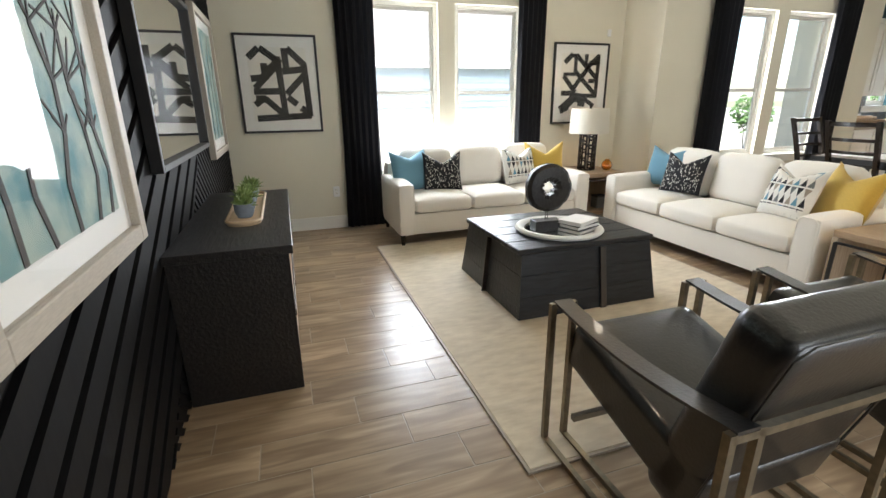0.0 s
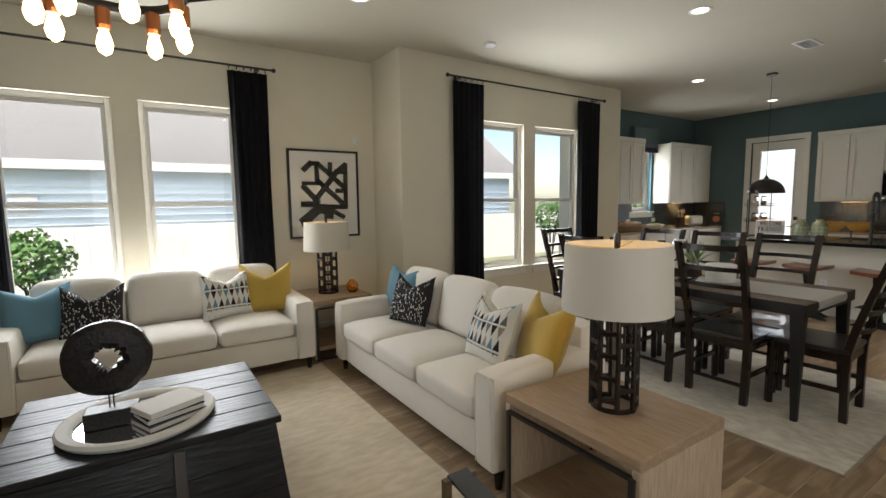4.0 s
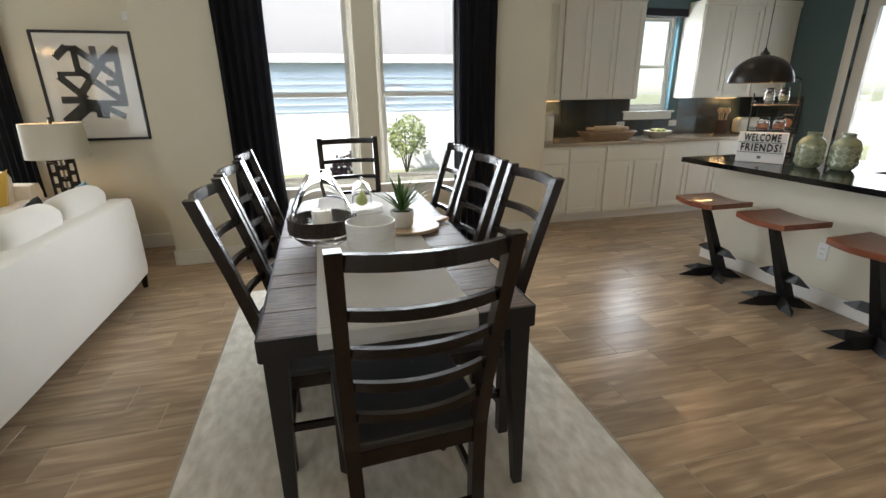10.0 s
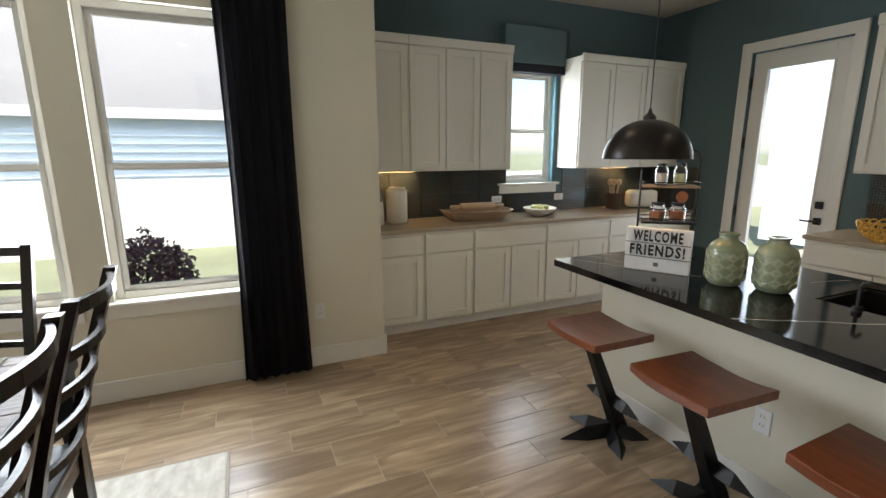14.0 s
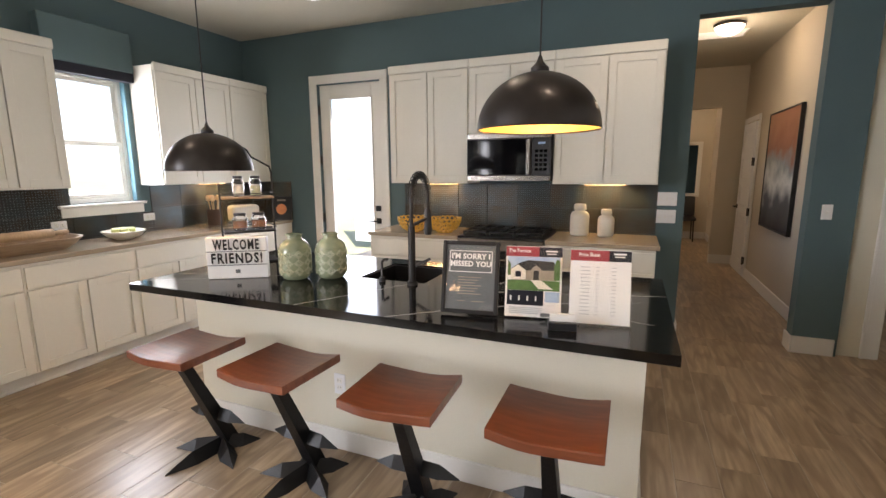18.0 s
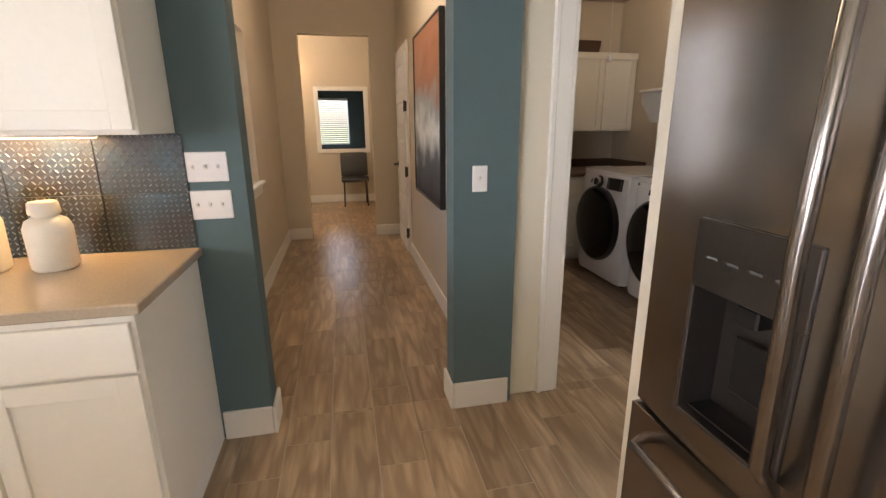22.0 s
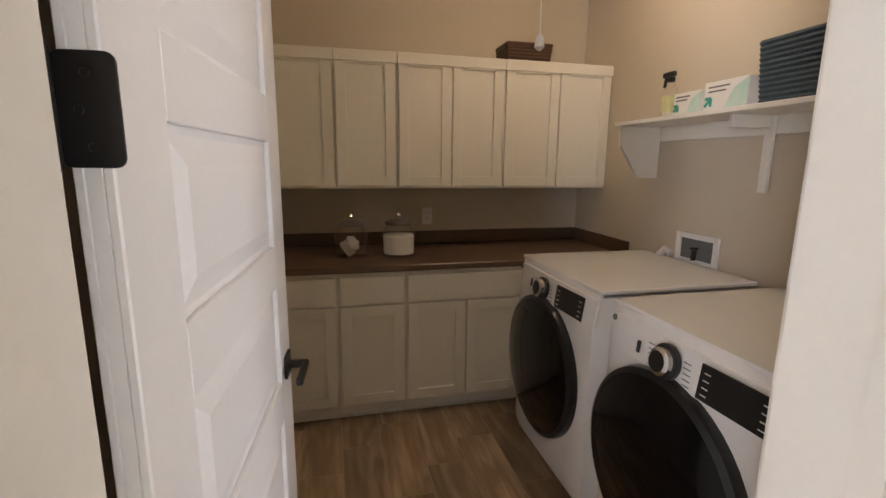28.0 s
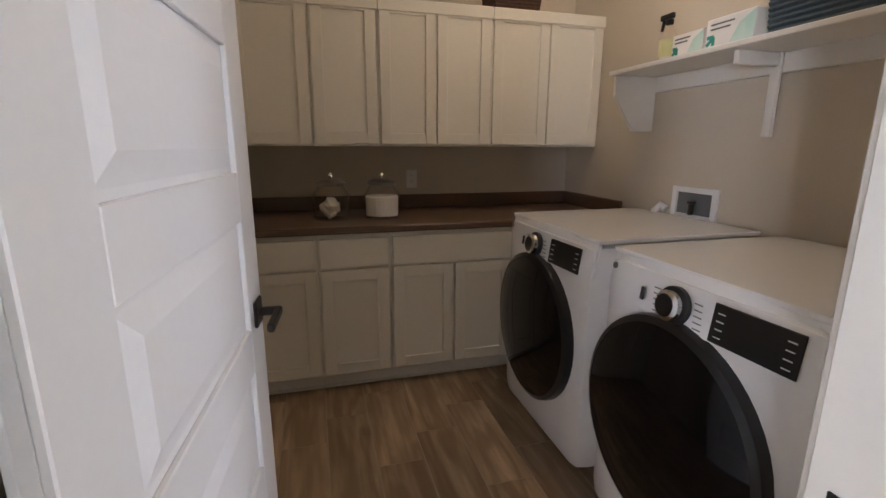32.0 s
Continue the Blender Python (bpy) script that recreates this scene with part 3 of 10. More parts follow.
def pillow(w, h, t, chop=0.06, n=12):
    """Throw pillow standing in the xz plane, its top dented."""
    bm = bmesh.new()
    bmesh.ops.create_grid(bm, x_segments=n, y_segments=n, size=1.0)
    top = [v.co.copy() for v in bm.verts]
    bm.free()
    bm = bmesh.new()
    grid = {}
    for side in (1, -1):
        for co in top:
            u, v = co.x, co.y
            key = (round(u, 4), round(v, 4), side if abs(u) < 0.999 and abs(v) < 0.999 else 0)
            if key in grid:
                continue
            puff = (max(0.0, 1 - abs(u) ** 2.6) * max(0.0, 1 - abs(v) ** 2.6)) ** 0.55
            pinch = 1 - 0.07 * (1 - abs(u) ** 2) * abs(v) ** 4
            pinch2 = 1 - 0.07 * (1 - abs(v) ** 2) * abs(u) ** 4
            z = h / 2 + v * h / 2 * pinch
            if v > 0:
                z -= chop * (1 - abs(u)) ** 1.2 * v ** 1.5
            grid[key] = bm.verts.new((u * w / 2 * pinch2, side * t / 2 * puff, z))
    st = 2.0 / n
    for side in (1, -1):
        for i in range(n):
            for j in range(n):
                q = []
                for di, dj in ((0, 0), (1, 0), (1, 1), (0, 1)):
                    u, v = -1 + (i + di) * st, -1 + (j + dj) * st
                    q.append(grid[(round(u, 4), round(v, 4), side if abs(u) < 0.999 and abs(v) < 0.999 else 0)])
                bm.faces.new(q)
    return bm


def face_of(bm, pts):
    return bm.faces.new([bm.verts.new(p) for p in pts])


def clip_poly(poly, a, b):
    """Keeps the part of a 2D polygon to the left of the line from a to b."""
    out = []
    s = lambda p: (b[0] - a[0]) * (p[1] - a[1]) - (b[1] - a[1]) * (p[0] - a[0])
    for p, q in zip(poly, poly[1:] + poly[:1]):
        sp, sq = s(p), s(q)
        if sp >= 0:
            out.append(p)
        if sp * sq < 0:
            f = sp / (sp - sq)
            out.append((p[0] + f * (q[0] - p[0]), p[1] + f * (q[1] - p[1])))
    return out


def strip_in(poly, mid, ang, half):
    """The strip of half-width round a line through mid at ang, cut to a polygon (counter-clockwise)."""
    d, n = (math.cos(ang), math.sin(ang)), (-math.sin(ang), math.cos(ang))
    p = [(mid[0] + s1 * 20 * d[0] + s2 * half * n[0], mid[1] + s1 * 20 * d[1] + s2 * half * n[1]) for s1, s2 in ((-1, -1), (1, -1), (1, 1), (-1, 1))]
    for a, b in zip(poly, poly[1:] + poly[:1]):
        p = clip_poly(p, a, b) if p else p
    return p


def extrude_poly(bm, poly, place, depth):
    """Prism over a 2D polygon; place(u, v, w) gives the point."""
    lo = [bm.verts.new(place(u, v, 0.0)) for u, v in poly]
    hi = [bm.verts.new(place(u, v, depth)) for u, v in poly]
    bm.faces.new(hi)
    bm.faces.new(lo[::-1])
    n = len(poly)
    for k in range(n):
        bm.faces.new((lo[k], lo[(k + 1) % n], hi[(k + 1) % n], hi[k]))
    return bm


def text_mesh(text, size, depth=0.001, align="CENTER", bold=0.0, space=1.0):
    cu = bpy.data.curves.new("lettering", "FONT")
    cu.body, cu.size, cu.extrude, cu.align_x, cu.resolution_u = text, size, depth, align, 2
    cu.offset, cu.space_character = bold, space
    ob = bpy.data.objects.new("lettering", cu)
    scene.collection.objects.link(ob)
    me = bpy.data.meshes.new_from_object(ob.evaluated_get(bpy.context.evaluated_depsgraph_get()))
    bpy.data.objects.remove(ob)
    return me


def lettering(name, text, size, mat, parent, m, label="", squeeze=1.0, bold=0.0, space=1.0, width=0.0):
    me = text_mesh(text, size, bold=bold, space=space)
    if width:
        xs = [v.co.x for v in me.vertices]
        squeeze = width / (max(xs) - min(xs))
    me.materials.clear()
    me.materials.append(mat)
    ob = new(name, me)
    ob.parent = parent
    ob.matrix_basis = m @ Matrix.Diagonal((squeeze, 1, 1, 1))
    if label:
        ob["label"] = label
    return ob


def loop(cx, cy, r, n=24, z=0.0, a0=0.0):
    return [(cx + r * math.cos(a0 + 2 * math.pi * k / n), cy + r * math.sin(a0 + 2 * math.pi * k / n), z) for k in range(n)]

# ---- windows, doors and trim ----
def window_unit(name, x0, x1, y, z0, z1, label, frame_mat, sash=True, depth=0.13, inward=-1, stool=True):
    """Single-hung window in a wall along x; y is the inner face, the sashes sit behind it."""
    w = thing(name, pose(0, 0, 0), label, "window")
    w["kind"] = "structure"
    yo = y + 0.05 * -inward
    bm = bmesh.new()
    fw = 0.045
    for a in ((x0, x0 + fw, z0, z1), (x1 - fw, x1, z0, z1), (x0 + fw, x1 - fw, z1 - fw, z1), (x0 + fw, x1 - fw, z0, z0 + fw)):
        box(bm, a[0], a[1], min(yo, yo + 0.07 * -inward), max(yo, yo + 0.07 * -inward), a[2], a[3], 0.004)
    part("window_frame", bm, frame_mat, w)
    zm = z0 + (z1 - z0) * 0.47
    if sash:
        for k, (za, zb, off) in enumerate(((z0 + fw, zm + 0.02, 0.012), (zm - 0.02, z1 - fw, 0.035))):
            bm = bmesh.new()
            ya = yo + off * -inward
            yb = ya + 0.022 * -inward
            s = 0.032
            xa, xb = x0 + fw, x1 - fw
            for a in ((xa, xa + s, za, zb), (xb - s, xb, za, zb), (xa + s, xb - s, zb - s, zb), (xa + s, xb - s, za, za + s)):
                box(bm, a[0], a[1], min(ya, yb), max(ya, yb), a[2], a[3], 0.003)
            sh = part("sash", bm, frame_mat, w)
            pn = part("pane", B(xa + s, xb - s, (ya + yb) / 2 - 0.002, (ya + yb) / 2 + 0.002, za + s, zb - s), M_PANE, sh)
            pn.visible_shadow = False
    else:
        pn = part("pane", B(x0 + fw, x1 - fw, yo + 0.03 * -inward - 0.002, yo + 0.03 * -inward + 0.002, z0 + fw, z1 - fw), M_PANE, w)
        pn.visible_shadow = False
    if stool:
        part("window_sill", B(x0 - 0.06, x1 + 0.06, min(y + 0.045 * inward, y + 0.05 * -inward), max(y + 0.045 * inward, y + 0.05 * -inward), z0 - 0.025, z0 - 0.001, 0.005), M_WHITE, w)
        part("apron", B(x0 - 0.04, x1 + 0.04, min(y + 0.002 * inward, y + 0.018 * inward), max(y + 0.002 * inward, y + 0.018 * inward), z0 - 0.105, z0 - 0.026, 0.003), M_WHITE, w)
    return w


for k, (x0, x1, y) in enumerate(((1.02, 1.83, Y_LIV), (2.02, 2.83, Y_LIV), (5.12, 5.93, Y_DIN), (6.12, 6.93, Y_DIN))):
    window_unit("window_%d" % (k + 1), x0, x1, y, SILL, HEAD, "white single-hung window with two sashes and a sill", M_WHITE)
M_TEALW = material("teal_window_reveal", (0.10, 0.22, 0.27), 0.6, grain=0.05, scale=60)
window_unit("window_5", 9.32, 9.94, Y_KIT, 1.21, 2.32, "small single-hung kitchen window in a teal reveal", M_WHITE)
structure("window_reveal", B(9.925, 9.939, Y_KIT - 0.005, Y_KIT + 0.05, 1.215, 2.31), M_TEALW, "teal window reveal", "trim")
bm = B(9.26, 9.972, Y_KIT - 0.10, Y_KIT - 0.002, 2.36, 2.70, 0.006)
cornice = tagged(part("window_cornice", bm, M_TEAL), "teal fabric cornice box above the kitchen window", "cornice")
part("dark_band", B(9.27, 9.965, Y_KIT - 0.096, Y_KIT - 0.004, 2.28, 2.358), M_NAVY, cornice)
window_unit("window_6", 1.2, 3.6, -1.4, 0.1, 2.3, "wide window of the living room", M_WHITE, sash=False, inward=1, stool=False)
window_unit("window_7", 10.79, 11.36, -6.32, 1.72, 2.30, "small square white bedroom window", M_WHITE, sash=False, inward=1, stool=False)


def baseboard_x(x0, x1, y, side, h=0.14):
    structure("baseboard", B(x0, x1, min(y + 0.002 * side, y + 0.017 * side), max(y + 0.002 * side, y + 0.017 * side), 0, h, 0.004), M_WHITE, "white painted baseboard", "baseboard")


def baseboard_y(y0, y1, x, side, h=0.14):
    structure("baseboard", B(min(x + 0.002 * side, x + 0.017 * side), max(x + 0.002 * side, x + 0.017 * side), y0, y1, 0, h, 0.004), M_WHITE, "white painted baseboard", "baseboard")


baseboard_x(X_ACC + 0.03, X_RET, Y_LIV, -1)
baseboard_y(Y_DIN - 0.017, Y_LIV - 0.018, X_RET, -1)
baseboard_x(X_RET, X_END + 0.017, Y_DIN, -1)
baseboard_y(Y_DIN - 0.002, Y_DIN + 0.25, X_END, 1)
baseboard_y(0.48, 0.69, X_BACK, -1)
baseboard_x(X_BACK - 0.017, X_BACK + WT + 0.017, 0.48, -1)
baseboard_y(-0.66, -0.38, X_BACK, -1)
baseboard_x(X_BACK - 0.017, X_BACK + WT + 0.017, -0.38, 1)
baseboard_x(6.34, 7.27, Y_PAN, 1)
baseboard_x(8.85, 9.36, Y_PAN, 1)
baseboard_x(11.52, 15.23, 0.80, -1)
baseboard_x(11.52, 18.08, -0.60, 1)
baseboard_y(0.52, 0.78, 15.25, -1)
baseboard_y(-0.58, -0.28, 15.25, -1)
baseboard_y(-0.58, 2.98, 18.1, -1)
baseboard_y(-1.88, -0.72, 10.46, 1)
baseboard_x(10.34, 10.463, -0.70, 1)
baseboard_x(8.02, 12.58, -6.32, 1)
baseboard_x(X_ACC + 0.03, 6.18, -1.4, 1)


def casing(name, x, y0, y1, z1, side, w=0.085, t=0.018):
    """Door casing on a wall along y: two legs and a head."""
    c = thing(name, pose(0, 0, 0), "white painted door casing with stepped profile", "trim")
    c["kind"] = "structure"
    xa, xb = sorted((x + 0.002 * side, x + t * side))
    xc, xd = sorted((x + t * side + 0.0005 * side, x + (t + 0.008) * side))
    for a, b in ((y0 - w, y0), (y1, y1 + w)):
        leg = part("leg", B(xa, xb, a, b, 0, z1, 0.003), M_WHITE, c)
        lo, hi = (a, a + 0.025) if a < y0 else (b - 0.025, b)
        part("backband", B(xc, xd, lo, hi, 0, z1 + w, 0.003), M_WHITE, leg)
    part("head", B(xa, xb, y0 - w, y1 + w, z1, z1 + w, 0.003), M_WHITE, c)
    return c


def casing_x(name, y, x0, x1, z1, side, w=0.085, t=0.018):
    c = thing(name, pose(0, 0, 0), "white painted door casing with stepped profile", "trim")
    c["kind"] = "structure"
    ya, yb = sorted((y + 0.002 * side, y + t * side))
    yc, yd = sorted((y + t * side + 0.0005 * side, y + (t + 0.008) * side))
    for a, b in ((x0 - w, x0), (x1, x1 + w)):
        leg = part("leg", B(a, b, ya, yb, 0, z1, 0.003), M_WHITE, c)
        lo, hi = (a, a + 0.025) if a < x0 else (b - 0.025, b)
        part("backband", B(lo, hi, yc, yd, 0, z1 + w, 0.003), M_WHITE, leg)
    part("head", B(x0 - w, x1 + w, ya, yb, z1, z1 + w, 0.003), M_WHITE, c)
    return c


casing("trim_kitchen_door", X_BACK, 3.40, 4.20, 2.42, -1, 0.09)
casing("trim_laundry_door", 11.42, -1.74, -0.94, 2.44, -1, 0.10)
casing("trim_laundry_inside", 11.60, -1.74, -0.94, 2.44, 1, 0.09, 0.03)
casing_x("trim_bedroom_door", -1.88, 10.55, 11.37, 2.44, 1, 0.07)
casing_x("trim_pantry", Y_PAN, 7.36, 8.76, 2.44, 1)


def jamb_y(x0, x1, y, side, z1):
    structure("jamb", B(x0, x1, min(y, y + 0.02 * side), max(y, y + 0.02 * side), 0, z1, 0.002), M_WHITE, "white painted door jamb", "jamb")


jamb_y(11.41, 11.61, -1.74, 1, 2.44)
jamb_y(11.41, 11.61, -0.94, -1, 2.44)
structure("door_stop", B(11.47, 11.50, -1.72, -1.708, 0, 2.44), M_WHITE, "white door stop strip", "jamb")
structure("jamb", B(11.35, 11.37, -2.03, -1.87, 0, 2.44, 0.002), M_WHITE, "white painted door jamb", "jamb")
structure("jamb", B(10.55, 10.57, -2.03, -1.87, 0, 2.44, 0.002), M_WHITE, "white painted door jamb", "jamb")


def lever_handle(parent, m, flip=1):
    h = part("door_handle", B(-0.032, 0.032, -0.008, 0.0, -0.032, 0.032, 0.004), M_BLACK, parent, "black square-rose lever handle", m=m)
    bm = bmesh.new()
    bar(bm, (0, -0.006, 0), (0, -0.055, 0), 0.018, bevel=0.003)
    bar(bm, (-0.008 * flip, -0.05, 0), (0.115 * flip, -0.05, 0), 0.016, 0.02, bevel=0.004)
    part("lever", bm, M_BLACK, h)
    return h


def panel_door(name, m, w, h, label, rows=5, cols=1, flip=1, mat=None, handle=True, hinges=True, t=0.036, hinge_z=(0.23, 0.90, 1.57, 2.20)):
    """Moulded door leaf; local x from the hinge, y the thickness, z up."""
    d = thing(name, m, label, "door")
    d["kind"] = "structure"
    mat = mat or M_DOOR
    leaf = part("leaf", B(0, w, -t / 2 + 0.011, t / 2 - 0.011, 0.012, h), mat, d)
    st, rl = 0.125, 0.103
    pw = (w - st * (cols + 1)) / cols
    ph = 0.245 if rows == 6 else (h - 0.012 - 0.2 - rl * rows) / rows
    for s in (-1, 1):
        ya, yb = sorted((s * (t / 2 - 0.011), s * t / 2))
        for c in range(cols + 1):
            x0 = c * (pw + st)
            part("stile", B(x0, x0 + st, ya, yb, 0.012, h, 0.002), mat, leaf)
        for r in range(rows + 1):
            za = 0.012 if r == 0 else 0.212 + r * ph + (r - 1) * rl
            zb = 0.212 if r == 0 else (h if r == rows else za + rl)
            for c in range(cols):
                x0 = st + c * (pw + st)
                part("rail", B(x0, x0 + pw, ya, yb, za, zb, 0.002), mat, leaf)
    for s in (-1, 1):
        for r in range(rows):
            for c in range(cols):
                x0, z0 = st + c * (pw + st), 0.212 + r * (ph + rl)
                pbm = bmesh.new()
                y0, y1 = s * (t / 2 - 0.011), s * (t / 2 - 0.001)
                o = [(x0 + 0.012, z0 + 0.012), (x0 + pw - 0.012, z0 + 0.012), (x0 + pw - 0.012, z0 + ph - 0.012), (x0 + 0.012, z0 + ph - 0.012)]
                i = [(x0 + 0.05, z0 + 0.05), (x0 + pw - 0.05, z0 + 0.05), (x0 + pw - 0.05, z0 + ph - 0.05), (x0 + 0.05, z0 + ph - 0.05)]
                vo = [pbm.verts.new((a, y0, b)) for a, b in o]
                vi = [pbm.verts.new((a, y1, b)) for a, b in i]
                pbm.faces.new(vi)
                for k in range(4):
                    pbm.faces.new((vo[k], vo[(k + 1) % 4], vi[(k + 1) % 4], vi[k]))
                pbm.faces.new(vo[::-1])
                part("panel", pbm, mat, leaf)
    if handle:
        lever_handle(d, pose(w - 0.065, -t / 2 - 0.001, 0.93), -1)
        lever_handle(d, pose(w - 0.065, t / 2 + 0.001, 0.93, 0, 0, 180), 1)
    if hinges:
        for z in hinge_z[:4 if h > 2.2 else 3]:
            bm = bmesh.new()
            plate_outline = [(cy + 0.009 * math.cos(a), cz + 0.009 * math.sin(a)) for cy, cz, a0 in ((0.013, z + 0.041, 0), (-0.021, z + 0.041, 90), (-0.021, z - 0.041, 180), (0.013, z - 0.041, 270)) for a in (radians(a0 + 30 * q) for q in range(4))]
            extrude_poly(bm, plate_outline, lambda u, v, k: (-0.0005 - k, u, v), 0.003)
            hg = part("hinge", bm, M_BLACK, d, "black steel hinge")
            part("hinge_pin", lathe([(0.004, z - 0.056), (0.0075, z - 0.05), (0.0075, z + 0.05), (0.004, z + 0.056)], 12), M_BLACK, hg, m=pose(-0.012, flip * (t / 2 + 0.006), 0), smooth=True)
            part("jamb_leaf", B(-0.06, -0.018, flip * t / 2 if flip > 0 else -t / 2 - 0.003, flip * t / 2 + 0.003 if flip > 0 else -t / 2, z - 0.05, z + 0.05, 0.001), M_BLACK, hg)
            for dz in (-0.032, 0.0, 0.032):
                part("screw", lathe([(0.0045, 0.0), (0.0035, 0.0012)], 10), M_BLKPL, hg, m=pose(-0.0036, -0.005 + 0.008 * (dz == 0), z + dz, 0, -90))
    return d


panel_door("door_laundry", pose(11.655, -0.962, 0, 0, 0, -4.5), 0.79, 2.42, "white six-panel door standing open into the laundry", rows=6, flip=1, hinge_z=(0.23, 0.865, 1.50, 2.14))
panel_door("door_bedroom", pose(11.365, -2.055, 0, 0, 0, -92), 0.80, 2.42, "white six-panel door standing open into the bedroom", rows=6, flip=-1)
panel_door("door_pantry", pose(8.755, -0.755, 0, 0, 0, 180), 0.692, 2.42, "white ten-panel pantry door with black hinges", rows=5, cols=2, flip=-1)
panel_door("door_pantry", pose(7.365, -0.755, 0), 0.692, 2.42, "white ten-panel pantry door with black hinges", rows=5, cols=2, flip=1, handle=False)
strike = tagged(part("strike_plate", B(11.535, 11.585, -1.7195, -1.716, 0.86, 0.94, 0.001), M_BLACK), "black steel strike plate on the door jamb", "strike plate")

# glazed kitchen door
gd = thing("door_patio", pose(0, 0, 0), "white exterior door with one tall glass pane", "door")
gd["kind"] = "structure"
bm = bmesh.new()
xk = X_BACK + 0.03
for a in ((3.41, 3.53, 0.012, 2.41), (4.06, 4.19, 0.012, 2.41), (3.53, 4.06, 2.26, 2.41), (3.53, 4.06, 0.012, 0.25)):
    box(bm, xk, xk + 0.045, a[0], a[1], a[2], a[3], 0.004)
part("leaf", bm, M_WHITE, gd)
bm = bmesh.new()
for a in ((3.515, 3.535, 0.24, 2.27), (4.055, 4.075, 0.24, 2.27), (3.535, 4.055, 2.255, 2.27), (3.535, 4.055, 0.24, 0.26)):
    box(bm, xk - 0.01, xk, a[0], a[1], a[2], a[3], 0.003)
part("glazing_bead", bm, M_WHITE, gd)
pn = part("pane", B(xk + 0.02, xk + 0.026, 3.53, 4.06, 0.25, 2.26), M_PANE, gd)
pn.visible_shadow = False
h = part("door_handle", B(xk - 0.012, xk, 3.44, 3.50, 0.90, 0.96, 0.004), M_BLACK, gd, "black square-rose lever")
bm = bmesh.new()
bar(bm, (xk - 0.012, 3.47, 0.93), (xk - 0.055, 3.47, 0.93), 0.016)
bar(bm, (xk - 0.05, 3.465, 0.93), (xk - 0.05, 3.58, 0.93), 0.015)
part("lever", bm, M_BLACK, h)
part("deadbolt", B(xk - 0.02, xk, 3.44, 3.50, 1.04, 1.10, 0.005), M_BLACK, gd, "black square deadbolt")
for z in (0.3, 0.95, 1.6, 2.15):
    part("hinge", B(xk - 0.03, xk - 0.001, 4.185, 4.205, z - 0.05, z + 0.05, 0.002), M_BLACK, gd)


def plate(name, m, n, label, kind="toggle"):
    """Wall plate with n toggles or an outlet; local x right, z up, y out of the wall is -y."""
    w = 0.07 + 0.046 * (n - 1)
    p = thing(name, m, label, "switch" if kind == "toggle" else "outlet")
    part("cover", B(-w / 2, w / 2, -0.006, 0, -0.058, 0.058, 0.003), M_DOOR, p)
    for k in range(n):
        x = (k - (n - 1) / 2) * 0.046
        if kind == "toggle":
            t = part("toggle_frame", B(x - 0.006, x + 0.006, -0.0075, -0.006, -0.013, 0.013), M_WHITE, p)
            bm = bmesh.new()
            bar(bm, (x, -0.007, 0), (x, -0.018, 0.007), 0.008, 0.01)
            part("toggle", bm, M_DOOR, t)
        else:
            for z in (-0.02, 0.02):
                o = part("socket", B(x - 0.017, x + 0.017, -0.008, -0.006, z - 0.014, z + 0.014, 0.0005), M_WHITE, p)
                bm = bmesh.new()
                for dx in (-0.007, 0.007):
                    box(bm, x + dx - 0.001, x + dx + 0.001, -0.0085, -0.008, z - 0.002, z + 0.008)
                part("slot", bm, M_BLACK, o)
    return p


plate("light_switch", pose(X_BACK, 0.62, 1.23, 0, 0, -90), 3, "white triple switch plate on the teal wall")
plate("light_switch", pose(X_BACK, 0.62, 1.08, 0, 0, -90), 3, "white triple switch plate on the teal wall")
plate("light_switch", pose(X_BACK, -0.50, 1.15, 0, 0, -90), 1, "white toggle switch on the teal wall end")
plate("light_switch", pose(10.46, -1.35, 1.18, 0, 0, 90), 1, "white toggle switch beside the bedroom door")
plate("power_outlet", pose(7.32, Y_DIN, 0.41), 1, "white outlet low on the cream wall", "outlet")
plate("power_outlet", pose(0.62, Y_LIV, 0.41), 1, "white outlet low on the cream wall", "outlet")
plate("power_outlet", pose(4.55, Y_DIN, 0.42), 1, "white outlet low on the cream wall", "outlet")
plate("power_outlet", pose(8.8738, 2.262, 0.375, 0, 0, -90), 1, "white outlet on the island side", "outlet")
plate("power_outlet", pose(9.25, Y_KIT - 0.012, 1.05, 0, 90, 0), 1, "white outlet laid sideways on the backsplash", "outlet")
plate("power_outlet", pose(10.02, Y_KIT - 0.012, 1.05, 0, 90, 0), 1, "white outlet laid sideways on the backsplash", "outlet")
plate("power_outlet", pose(14.26, -1.80, 1.10, 0, 0, -90), 1, "white outlet above the laundry counter", "outlet")
thermo = thing("wall_sensor", pose(4.02, Y_LIV, 2.12), "small white wall sensor near the corner", "sensor")
part("case", B(-0.025, 0.025, -0.022, -0.001, -0.04, 0.04, 0.006), M_DOOR, thermo)

